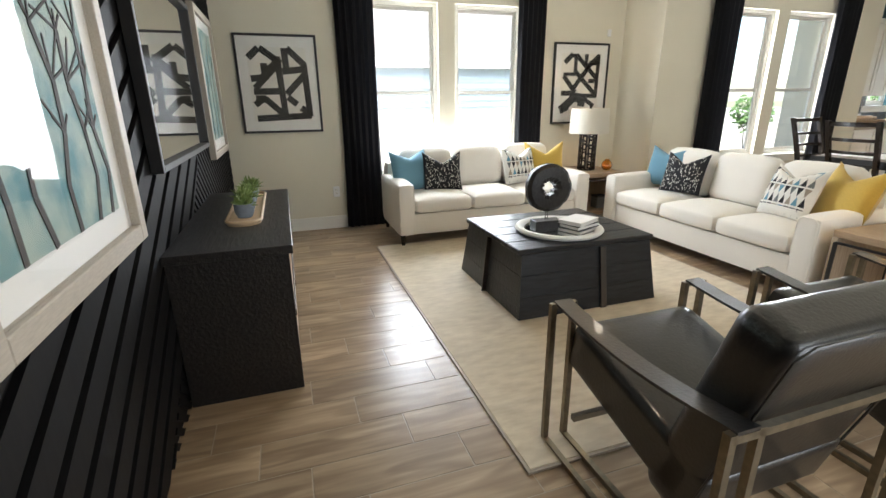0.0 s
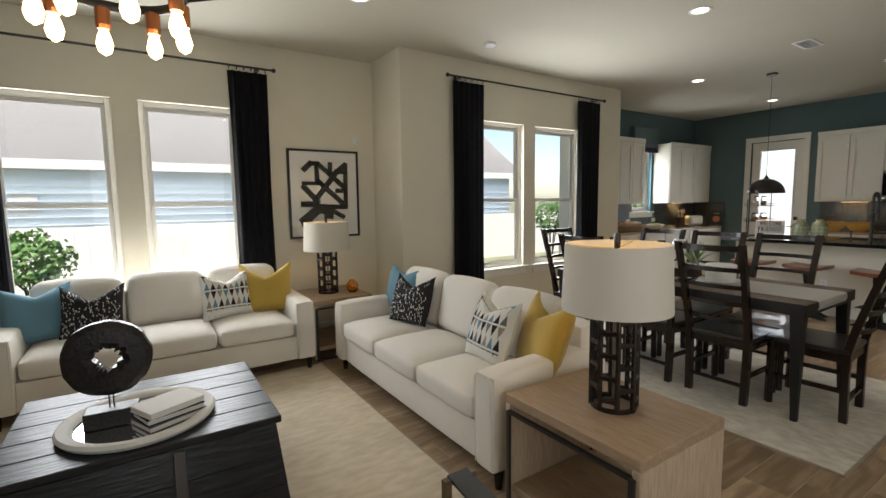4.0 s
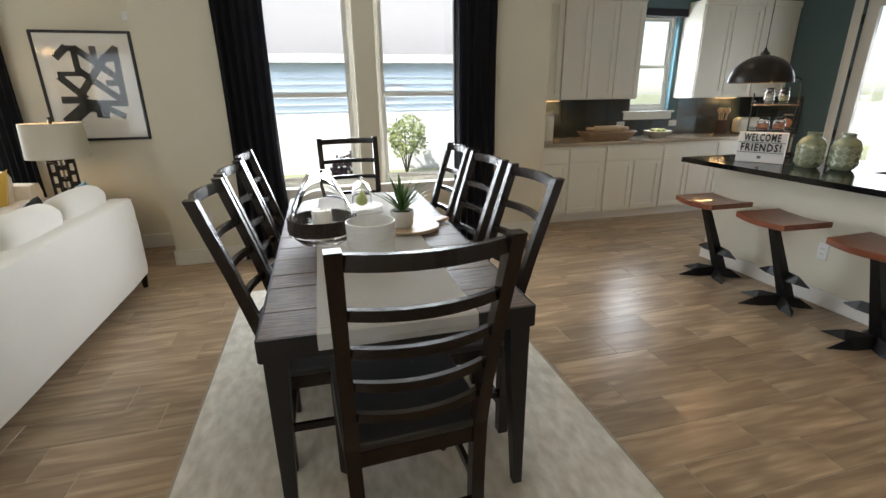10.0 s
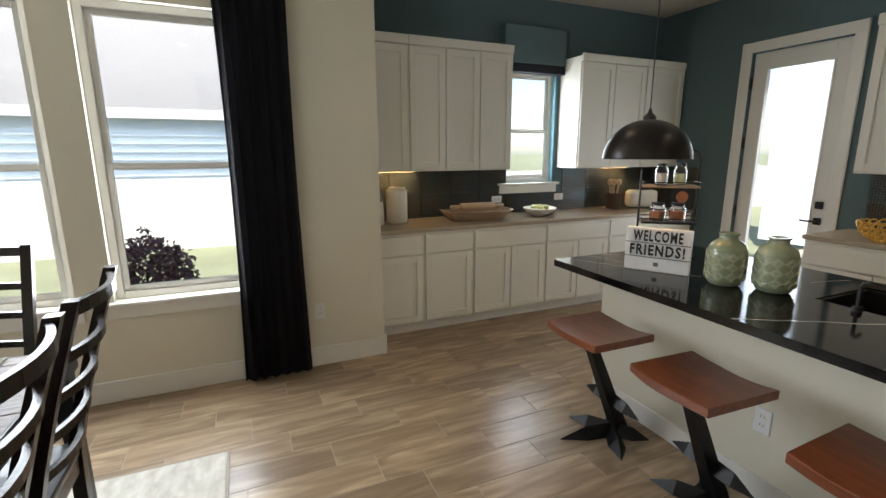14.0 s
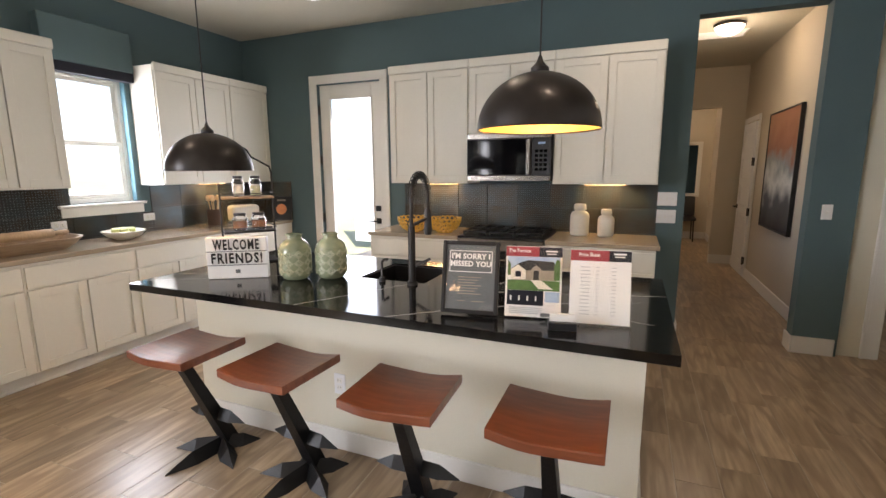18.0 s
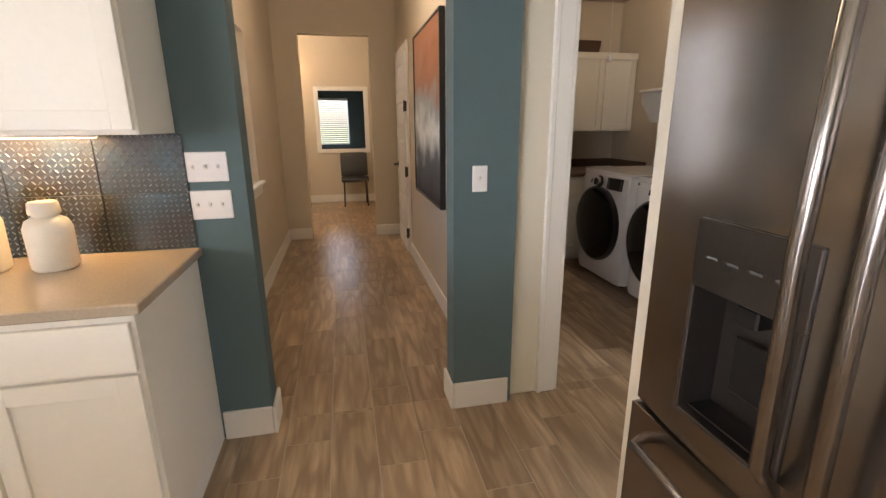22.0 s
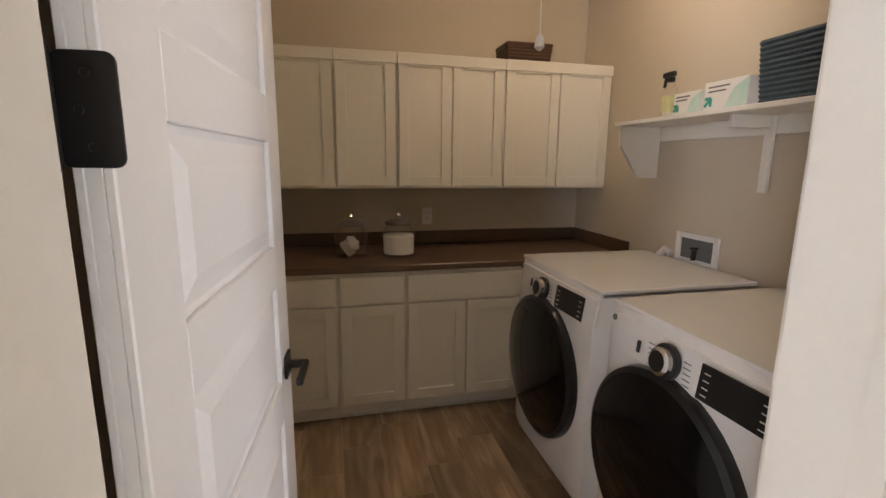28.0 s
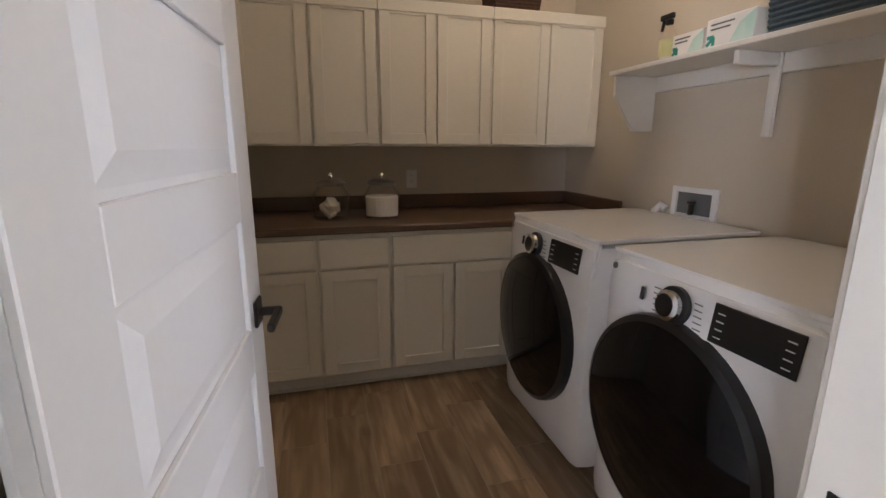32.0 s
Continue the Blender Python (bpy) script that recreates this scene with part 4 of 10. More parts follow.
# ---- wall slats on the accent wall ----
acc = bpy.data.objects["wall_accent"]
WIDE = [(-1.3, 0.0), (1.6, 0.0), (3.2, 1.0), (3.2, CEIL), (-1.3, CEIL)]
FINE = [[(3.2, 0.0), (5.03, 0.0), (5.03, CEIL), (3.2, CEIL)], [(1.6, 0.0), (3.2, 0.0), (3.2, 1.0)]]
for poly, turn, pitch, half, proud in ((WIDE, 28, 0.132, 0.047, 0.019), (FINE[0], -39, 0.060, 0.015, 0.016), (FINE[1], -39, 0.060, 0.015, 0.016)):
    ang = radians(turn)
    nx, ny = -math.sin(ang), math.cos(ang)
    vals = [u * nx + v * ny for u, v in poly]
    for q in range(math.floor(min(vals) / pitch), math.ceil(max(vals) / pitch) + 1):
        p = strip_in(poly, (nx * q * pitch, ny * q * pitch), ang, half)
        if len(p) > 2:
            part("slat", extrude_poly(bmesh.new(), p, lambda u, v, w: (X_ACC + w, u, v), proud), M_ACCENT, acc)

window_unit("window_8", 12.25, 12.88, 0.80, 0.93, 2.1, "narrow white hall window", M_WHITE)
window_unit("window_9", 12.98, 13.55, 0.80, 0.93, 2.1, "narrow white hall window", M_WHITE)

# ---- living room ----
def curtain(name, x0, x1, y, z0, z1, folds, label):
    """Pleated panel hung in the xz plane, facing -y."""
    c = thing(name, pose((x0 + x1) / 2, y, 0), label, "curtain", "curtain panels")
    bm = bmesh.new()
    w = x1 - x0
    n, m = folds * 8, 10
    rows = []
    for j in range(m + 1):
        f = j / m
        z = z0 + (z1 - z0) * f
        row = []
        for i in range(n + 1):
            u = i / n
            sp = 1.0 - 0.10 * math.sin(math.pi * f) * 0.6
            a = 2 * math.pi * folds * u + 0.5 * math.sin(3 * f + 2 * u)
            amp = 0.030 * (0.6 + 0.4 * (1 - f)) * (1 + 0.3 * math.sin(5 * u + 1))
            row.append(bm.verts.new(((u - 0.5) * w * sp + 0.010 * math.sin(a * 2), amp * math.sin(a), z)))
        rows.append(row)
    for a, b in zip(rows, rows[1:]):
        for i in range(n):
            bm.faces.new((a[i], a[i + 1], b[i + 1], b[i]))
    ex = bmesh.ops.solidify(bm, geom=bm.faces[:], thickness=0.004)
    part("drape", bm, M_CURTAIN, c, smooth=True)
    for k in range(6):
        x = (-0.45 + 0.18 * k) * w
        part("ring", tube([(x, 0.018 * math.cos(a), z1 + 0.028 + 0.018 * math.sin(a)) for a in (2 * math.pi * t / 12 for t in range(12))], 0.003, 6, closed=True), M_BLACK, c)
    return c


def curtain_rod(x0, x1, y, z, wall_y):
    r = thing("curtain_rod", pose(0, 0, 0), "black metal curtain rod with round finials", "curtain rod")
    part("rod", tube([(x0, y, z), (x1, y, z)], 0.010, 10), M_BLACK, r, smooth=True)
    for x in (x0, x1):
        bm = lathe([(0.004, -0.022), (0.018, -0.014), (0.022, 0), (0.018, 0.014), (0.004, 0.022)], 12)
        part("finial", bm, M_BLACK, r, smooth=True, m=pose(x, y, z))
    for x in (x0 + 0.15, x1 - 0.15):
        bm = bmesh.new()
        bar(bm, (x, y, z - 0.012), (x, wall_y, z - 0.012), 0.012)
        box(bm, x - 0.015, x + 0.015, wall_y - 0.006, wall_y - 0.001, z - 0.05, z + 0.03)
        part("bracket", bm, M_BLACK, r)


ROD = 2.73
curtain("curtain", 0.71, 1.13, Y_LIV - 0.085, 0.015, ROD - 0.045, 6, "floor-length black curtain panel with pinch folds")
curtain("curtain", 2.74, 3.10, Y_LIV - 0.085, 0.015, ROD - 0.045, 6, "floor-length black curtain panel with pinch folds")
curtain_rod(0.66, 3.16, Y_LIV - 0.085, ROD, Y_LIV)
curtain("curtain", 4.83, 5.25, Y_DIN - 0.085, 0.015, ROD - 0.015, 6, "floor-length black curtain panel with pinch folds")
curtain("curtain", 6.80, 7.23, Y_DIN - 0.085, 0.015, ROD - 0.015, 6, "floor-length black curtain panel with pinch folds")
curtain_rod(4.77, 7.32, Y_DIN - 0.085, ROD + 0.03, Y_DIN)
curtain("curtain", 6.36, 6.72, Y_PAN + 0.09, 0.015, ROD - 0.045, 5, "floor-length black curtain panel beside the pantry wall")
curtain_rod(6.36, 6.78, Y_PAN + 0.09, ROD, Y_PAN)


CHOP = {"blue": 0.08, "black": 0.12, "print": 0.10, "mustard": 0.14}


def throw_pillow(kind, m, label):
    p = thing("throw_pillow", m, label, "pillow", "throw pillows")
    size = {"blue": 0.42, "black": 0.40, "print": 0.41, "mustard": 0.45}[kind]
    mat = {"blue": M_BLUE, "black": M_PILK, "print": M_PILW, "mustard": M_MUSTARD}[kind]
    part("cover", pillow(size, size, 0.17, CHOP[kind], 16), mat, p, smooth=True)
    if kind in ("black", "print"):
        rnd = random.Random(7 if kind == "black" else 3)
        bm = bmesh.new()

        def on(u, v, lift=0.0025):
            puff = (max(0.0, 1 - abs(u) ** 2.6) * max(0.0, 1 - abs(v) ** 2.6)) ** 0.55
            pin = 1 - 0.07 * (1 - abs(u) ** 2) * abs(v) ** 4
            z = size / 2 + v * size / 2 * pin
            if v > 0:
                z -= CHOP[kind] * (1 - abs(u)) ** 1.2 * v ** 1.5
            return (u * size / 2 * (1 - 0.07 * (1 - abs(v) ** 2) * abs(u) ** 4), -0.085 * puff - lift, z)
        if kind == "black":
            for _ in range(260):
                u, v, a, ln = rnd.uniform(-0.92, 0.92), rnd.uniform(-0.92, 0.92), rnd.choice((1.35, 1.75, 1.5)), rnd.uniform(0.022, 0.045)
                du, dv = ln * math.cos(a), ln * math.sin(a)
                pu, pv = -0.012 * math.sin(a), 0.012 * math.cos(a)
                face_of(bm, [on(u - du - pu, v - dv - pv), on(u + du - pu, v + dv - pv), on(u + du + pu, v + dv + pv), on(u - du + pu, v - dv + pv)])
            tagged(part("stitch_pattern", bm, M_PILW, p), "scattered white stitched dashes", kind="stuff")
        else:
            for i in range(8):
                for j in range(5):
                    u, v = -0.80 + i * 0.228, -0.74 + j * 0.37
                    tri = bmesh.new()
                    face_of(tri, [on(u - 0.10, v - 0.15), on(u + 0.10, v - 0.15), on(u + 0.02, v + 0.19)] if j % 2 else [on(u + 0.10, v + 0.15), on(u - 0.10, v + 0.15), on(u - 0.02, v - 0.19)])
                    part("triangle_print", tri, (M_PILK, M_GREYP, M_PILK, M_TANP, M_BLUE)[(i + j * 3) % 5], p)
    return p


def sofa(name, m, w, label):
    """Three-seat sofa; local x along its width, front towards -y, back at y=0.88."""
    s = thing(name, m, label, "sofa", "cream sofas")
    d, aw = 0.86, 0.17
    part("base", soft_box(aw - 0.02, w - aw + 0.02, 0.03, d - 0.06, 0.10, 0.31, 0.02, cuts=5), M_SOFA, s, smooth=True)
    part("back_frame", soft_box(0.04, w - 0.04, d - 0.20, d, 0.10, 0.74, 0.05, 0.0, cuts=6), M_SOFA, s, smooth=True)
    for x0, x1 in ((0.0, aw), (w - aw, w)):
        arm = part("arm", soft_box(x0, x1, 0.0, d - 0.02, 0.10, 0.60, 0.035, 0.012, cuts=6), M_SOFA, s, smooth=True)
        y = -0.001
        part("piping", tube([(x0 + 0.02, y + 0.004, 0.12), (x0 + 0.02, y + 0.004, 0.57), (x0 + 0.05, y + 0.004, 0.592), (x1 - 0.05, y + 0.004, 0.592), (x1 - 0.02, y + 0.004, 0.57), (x1 - 0.02, y + 0.004, 0.12)], 0.004, 6), M_SOFA, arm, smooth=True)
    iw = (w - 2 * aw) / 3
    for k in range(3):
        x0 = aw + k * iw
        part("seat_cushion", soft_box(x0 + 0.004, x0 + iw - 0.004, -0.005, d - 0.26, 0.305, 0.455, 0.05, 0.03, cuts=7), M_SOFA, s, smooth=True)
        bc = part("back_cushion", soft_box(x0 + 0.006, x0 + iw - 0.006, -0.09, 0.09, 0.0, 0.42, 0.075, 0.02, cuts=7), M_SOFA, s, smooth=True, m=pose(0, d - 0.255, 0.445, -11))
    for x in (0.05, w - 0.05):
        for y in (0.07, d - 0.06):
            bm = lathe([(0.018, 0.0), (0.026, 0.10)], 10)
            part("leg", bm, M_ESPRESSO, s, m=pose(x, y, 0))
    return s


s1 = sofa("sofa", pose(1.08, 4.02, 0.012), 2.10, "cream upholstered three-seat sofa below the living room windows")
s2 = sofa("sofa", pose(3.32, 3.96, 0.0, 0, 0, -90), 2.15, "cream upholstered three-seat sofa with its back to the dining area")
for kind, x, y, rx, rz, txt in (("blue", 1.33, 4.42, -16, 14, "blue linen throw pillow leaning in the sofa corner"), ("black", 1.63, 4.33, -18, -8, "black throw pillow with white dashes on the sofa"),
                                ("print", 2.56, 4.40, -18, 8, "white throw pillow with triangle print on the sofa"), ("mustard", 2.87, 4.43, -16, -14, "mustard velvet throw pillow on the sofa")):
    throw_pillow(kind, pose(x, y, 0.475, rx, 0, rz), txt)
for kind, x, y, rx, rz, txt in (("blue", 3.82, 3.70, -16, -78, "blue linen throw pillow leaning in the sofa corner"), ("black", 3.69, 3.34, -20, -72, "black throw pillow with white dashes on the sofa"),
                                ("print", 3.64, 2.31, -22, -96, "white throw pillow with triangle print on the sofa"), ("mustard", 3.77, 2.02, -20, -108, "mustard velvet throw pillow on the sofa")):
    throw_pillow(kind, pose(x, y, 0.475, rx, 0, rz), txt)


def table_lamp(m, label):
    """Drum-shade lamp on a pierced cylinder base."""
    l = thing("table_lamp", m, label, "lamp", "living room lamps")
    R, H = 0.096, 0.415
    body = part("base", lathe([(R, 0.0), (R, 0.02), (R - 0.008, 0.02), (R - 0.008, 0.002)], 24, cap=False), M_ESPRESSO, l, "brown pierced metal base")
    part("top_plate", lathe([(R, H - 0.012), (R, H)], 24), M_ESPRESSO, body)
    seg = 8
    for k in range(seg):
        a = 2 * math.pi * k / seg
        part("upright", bar(bmesh.new(), (R * 0.96 * math.cos(a), R * 0.96 * math.sin(a), 0.0), (R * 0.96 * math.cos(a), R * 0.96 * math.sin(a), H), 0.016, 0.020, bevel=0.004), M_ESPRESSO, body)
        for j in range(4):
            z = 0.05 + 0.095 * j + (0.047 if k % 2 else 0.0)
            if z > H - 0.02:
                continue
            b = a + 2 * math.pi / seg
            part("link", bar(bmesh.new(), (R * 0.96 * math.cos(a), R * 0.96 * math.sin(a), z), (R * 0.96 * math.cos(b), R * 0.96 * math.sin(b), z), 0.018, 0.022, bevel=0.004), M_ESPRESSO, body)
    part("stem", lathe([(0.008, 0.0), (0.008, H + 0.29)], 8), M_BRASS, l)
    z0, z1 = H + 0.005, H + 0.28
    sh = part("shade", lathe([(0.222, z0), (0.21, z1), (0.207, z1), (0.219, z0), (0.222, z0)], 40, cap=False), M_SHADE, l, "white drum shade", smooth=True)
    for k in range(3):
        a = 2 * math.pi * k / 3 + 0.3
        part("spider_arm", bar(bmesh.new(), (0, 0, z1 - 0.02), (0.208 * math.cos(a), 0.208 * math.sin(a), z1 - 0.005), 0.004), M_GOLDIN, sh)
    part("bulb", lathe([(0.012, z0 + 0.05), (0.03, z0 + 0.09), (0.03, z0 + 0.12), (0.012, z0 + 0.15)], 14), M_BULB, l, "glowing bulb inside the shade", smooth=True, m=pose(0.05, 0, 0))
    part("finial", lathe([(0.012, z1 - 0.02), (0.014, z1 + 0.02), (0.012, z1 + 0.045)], 12), M_ESPRESSO, l)
    return l


def end_table(m, w, d, h, label):
    t = thing("end_table", m, label, "table", "end tables")
    part("top", B(0, w, 0, d, h - 0.045, h, 0.004), M_OAK, t)
    part("side_panel", B(0, 0.035, 0, d, 0.015, h - 0.046, 0.003), M_OAKV, t)
    part("side_panel", B(w - 0.035, w, 0, d, 0.015, h - 0.046, 0.003), M_OAKV, t)
    part("shelf", B(0.036, w - 0.036, 0.01, d - 0.01, 0.09, 0.125, 0.003), M_OAK, t)
    for y in (-0.006, d + 0.006):
        bm = bmesh.new()
        for a, b in (((0.03, y, h - 0.075), (w - 0.03, y, h - 0.075)), ((w - 0.03, y, h - 0.075), (w - 0.03, y, 0.0)), ((0.03, y, h - 0.075), (0.03, y, 0.0)), ((0.03, y, 0.012), (w - 0.03, y, 0.012))):
            bar(bm, a, b, 0.022, 0.012)
        part("metal_frame", bm, M_BLACK, t)
    return t


# end panels face along y: the table stands turned so that its open sides face the sofas' fronts
end_table(pose(3.33, 1.74, 0, 0, 0, -90), 0.69, 0.56, 0.555, "light oak cube end table with a black metal frame")
end_table(pose(3.22, 4.22, 0), 0.58, 0.66, 0.56, "light oak cube end table between the sofas")
table_lamp(pose(3.62, 1.375, 0.556), "table lamp with white drum shade on the oak end table")
table_lamp(pose(3.48, 4.54, 0.561), "table lamp with white drum shade in the room corner")
for lx, ly, lz in ((3.62, 1.375, 0.556), (3.48, 4.54, 0.561)):
    l = bpy.data.lights.new("table_lamp_light", "POINT")
    l.energy, l.color, l.shadow_soft_size = 1.1, (1.0, 0.72, 0.42), 0.03
    new("table_lamp_light", l).matrix_world = pose(lx - 0.03, ly, lz + 0.55)
gl = thing("glass_vase", pose(3.68, 4.42, 0.561), "small amber dimpled glass vase on the end table", "vase")
part("body", lathe([(0.03, 0.0), (0.055, 0.03), (0.062, 0.06), (0.05, 0.095), (0.028, 0.112), (0.028, 0.125), (0.024, 0.125), (0.024, 0.11), (0.045, 0.092), (0.056, 0.06), (0.05, 0.032), (0.02, 0.008)], 24), M_AMBER, gl, smooth=True)
bk = thing("storage_box", pose(3.60, 4.40, 0.126), "small dark box on the end table shelf", "box")
part("body", B(-0.07, 0.07, -0.06, 0.06, 0, 0.13, 0.006), M_GREYP, bk)
part("lid", B(-0.074, 0.074, -0.064, 0.064, 0.131, 0.15, 0.004), M_BLACK, bk)

# rugs
def rug(name, x0, x1, y0, y1, mat, label):
    r = thing(name, pose(0, 0, 0), label, "rug")
    part("woven_top", B(x0 + 0.012, x1 - 0.012, y0 + 0.012, y1 - 0.012, -0.003, 0.012, 0.004), mat, r)
    bm = bmesh.new()
    for a in ((x0, x1, y0, y0 + 0.012), (x0, x1, y1 - 0.012, y1), (x0, x0 + 0.012, y0 + 0.012, y1 - 0.012), (x1 - 0.012, x1, y0 + 0.012, y1 - 0.012)):
        box(bm, *a, -0.003, 0.010)
    part("binding", bm, M_TANP, r)


rug("area_rug", 0.87, 3.26, 1.11, 4.15, M_RUG, "beige shaggy viscose area rug below the coffee table")
rug("area_rug", 4.90, 6.71, 0.92, 3.56, M_RUG2, "mottled ivory area rug below the dining table")

# coffee table
ct = thing("coffee_table", pose(1.95, 2.75, 0.012), "blue-black plank trunk coffee table with steel straps", "table")

top_w, bot_w, hh = (0.49, 0.44), (0.53, 0.51), 0.415
for lvl in range(3):
    f0, f1 = lvl / 3, (lvl + 1) / 3
    z0, z1 = 0.0 + f0 * hh + 0.003, f1 * hh
    wx0, wy0 = bot_w[0] + (top_w[0] - bot_w[0]) * f0, bot_w[1] + (top_w[1] - bot_w[1]) * f0
    wx1, wy1 = bot_w[0] + (top_w[0] - bot_w[0]) * f1, bot_w[1] + (top_w[1] - bot_w[1]) * f1
    for s in (-1, 1):
        for ax in (0, 1):
            bm = bmesh.new()
            a0, b0, a1, b1 = (wx0, wy0, wx1, wy1) if ax == 0 else (wy0, wx0, wy1, wx1)
            t = 0.03
            pts = [(-a0, s * b0, z0), (a0, s * b0, z0), (a0 - t, s * (b0 - t), z0), (-a0 + t, s * (b0 - t), z0), (-a1, s * b1, z1), (a1, s * b1, z1), (a1 - t, s * (b1 - t), z1), (-a1 + t, s * (b1 - t), z1)]
            if ax:
                pts = [(y, x, z) for x, y, z in pts]
            vs = [bm.verts.new(p) for p in pts]
            for f in ((0, 1, 2, 3), (4, 5, 6, 7), (0, 1, 5, 4), (1, 2, 6, 5), (2, 3, 7, 6), (3, 0, 4, 7)):
                bm.faces.new([vs[i] for i in f])
            part("plank", bm, M_TRUNK, ct)
for k in range(5):
    y0 = -0.445 + k * 0.178
    part("top_plank", B(-0.515, 0.515, y0 + 0.0015, y0 + 0.1765, hh + 0.001, hh + 0.035, 0.005), M_TRUNK, ct)
for x, y, axis in ((0.10, -1, 0), (0.10, 1, 0), (-1, 0.02, 1), (1, 0.02, 1)):
    bm = bmesh.new()
    if axis == 0:
        bar(bm, (x, y * (bot_w[1] + 0.008), 0.0), (x, y * (top_w[1] + 0.012), hh - 0.005), 0.045, 0.014, bevel=0.002)
    else:
        bar(bm, (x * (bot_w[0] + 0.008), y, 0.0), (x * (top_w[0] + 0.012), y, hh - 0.005), 0.014, 0.045, bevel=0.002)
    part("strap", bm, M_STEELD, ct, "dark steel strap")
CT = hh + 0.048
tr = thing("serving_tray", pose(1.92, 2.63, CT), "round whitewashed wooden tray with a mirrored floor", "tray")
part("rim", lathe([(0.275, 0.0), (0.298, 0.004), (0.308, 0.02), (0.298, 0.034), (0.272, 0.034), (0.25, 0.022), (0.243, 0.012)], 48, cap=False), M_PAPER, tr, smooth=True)
part("mirror", lathe([(0.274, 0.002), (0.274, 0.008)], 48), M_MIRROR, tr)
sc = thing("ring_sculpture", pose(1.82, 2.64, CT + 0.009, 0, 0, -4), "charred black wooden ring sculpture on a block base", "sculpture")
part("block", B(-0.10, 0.10, -0.05, 0.05, 0, 0.075, 0.004), M_DARKWOOD, sc)
for dx in (-0.008, 0.008):
    part("pin", lathe([(0.003, 0.075), (0.003, 0.15)], 8), M_STEELD, sc, m=pose(dx, 0, 0))
bm = bmesh.new()
rr = random.Random(2)
N = 40
outer = [0.165 + rr.uniform(-0.004, 0.004) for _ in range(N)]
inner = [0.045 + rr.uniform(-0.012, 0.015) for _ in range(N)]
prof = [(0, -0.028), (0.25, -0.045), (0.8, -0.04), (1.0, -0.02), (1.0, 0.02), (0.8, 0.04), (0.25, 0.045), (0, 0.028)]
rings = []
for k in range(N):
    a = 2 * math.pi * k / N
    rings.append([bm.verts.new(((inner[k] + (outer[k] - inner[k]) * f) * math.cos(a), y, 0.30 + (inner[k] + (outer[k] - inner[k]) * f) * math.sin(a))) for f, y in prof])
for k in range(N):
    for j in range(len(prof)):
        bm.faces.new((rings[k][j], rings[(k + 1) % N][j], rings[(k + 1) % N][(j + 1) % len(prof)], rings[k][(j + 1) % len(prof)]))
part("ring", bm, M_DARKWOOD, sc)
for k, (z, w, d, rz, mt) in enumerate(((0.009, 0.25, 0.19, 24, M_GREYP), (0.037, 0.24, 0.18, 20, M_PILK), (0.065, 0.24, 0.18, 26, M_PAPER))):
    b = thing("book", pose(2.03, 2.56, CT + z, 0, 0, rz), ("grey hardback book", "black hardback book", "white hardback book")[k] + " stacked on the round tray", "book", "books on the tray")
    part("cover", B(-w / 2, w / 2, -d / 2, d / 2, 0, 0.003), mt, b)
    part("page_block", B(-w / 2 + 0.004, w / 2 - 0.004, -d / 2 + 0.004, d / 2 - 0.002, 0.0031, 0.0229), M_PAPER, b)
    part("cover", B(-w / 2, w / 2, -d / 2, d / 2, 0.023, 0.026), mt, b)

# dresser
dr = thing("sideboard", pose(0, 0, 0), "black cerused sideboard with pale oak front panels", "sideboard")
part("top", B(-0.40, 0.12, 1.95, 3.45, 0.705, 0.745, 0.003), M_DARKWOOD, dr)
part("end_panel", B(-0.40, 0.10, 1.98, 2.015, 0.0, 0.704, 0.002), M_DARKWOOD, dr)
part("end_panel", B(-0.40, 0.10, 3.385, 3.42, 0.0, 0.704, 0.002), M_DARKWOOD, dr)
part("carcass", B(-0.40, 0.06, 2.016, 3.384, 0.06, 0.704), M_DARKWOOD, dr)
for k in range(4):
    y0 = 2.025 + k * 0.339
    for z0, z1 in ((0.08, 0.365), (0.41, 0.695)):
        dd = part("front_panel", B(0.061, 0.098, y0, y0 + 0.329, z0, z1, 0.003), M_OAKV, dr, "pale oak front panel")
part("pull_rail", B(0.061, 0.105, 2.025, 3.375, 0.37, 0.405, 0.003), M_DARKWOOD, dr)
tray = thing("plant_tray", pose(-0.11, 2.82, 0.746), "long oval wooden tray on the sideboard", "tray")
bm = bmesh.new()
outl = [(0.085 * math.cos(a) , (0.37 if math.sin(a) > 0 else -0.37) + 0.085 * math.sin(a)) for a in (math.pi * 2 * k / 28 for k in range(28))]
extrude_poly(bm, outl, lambda u, v, w: (u, v, w), 0.012)
part("floor", bm, M_BAMBOO, tray)
part("rim", tube([(u, v, 0.018) for u, v in outl], 0.009, 8, closed=True), M_BAMBOO, tray, smooth=True)
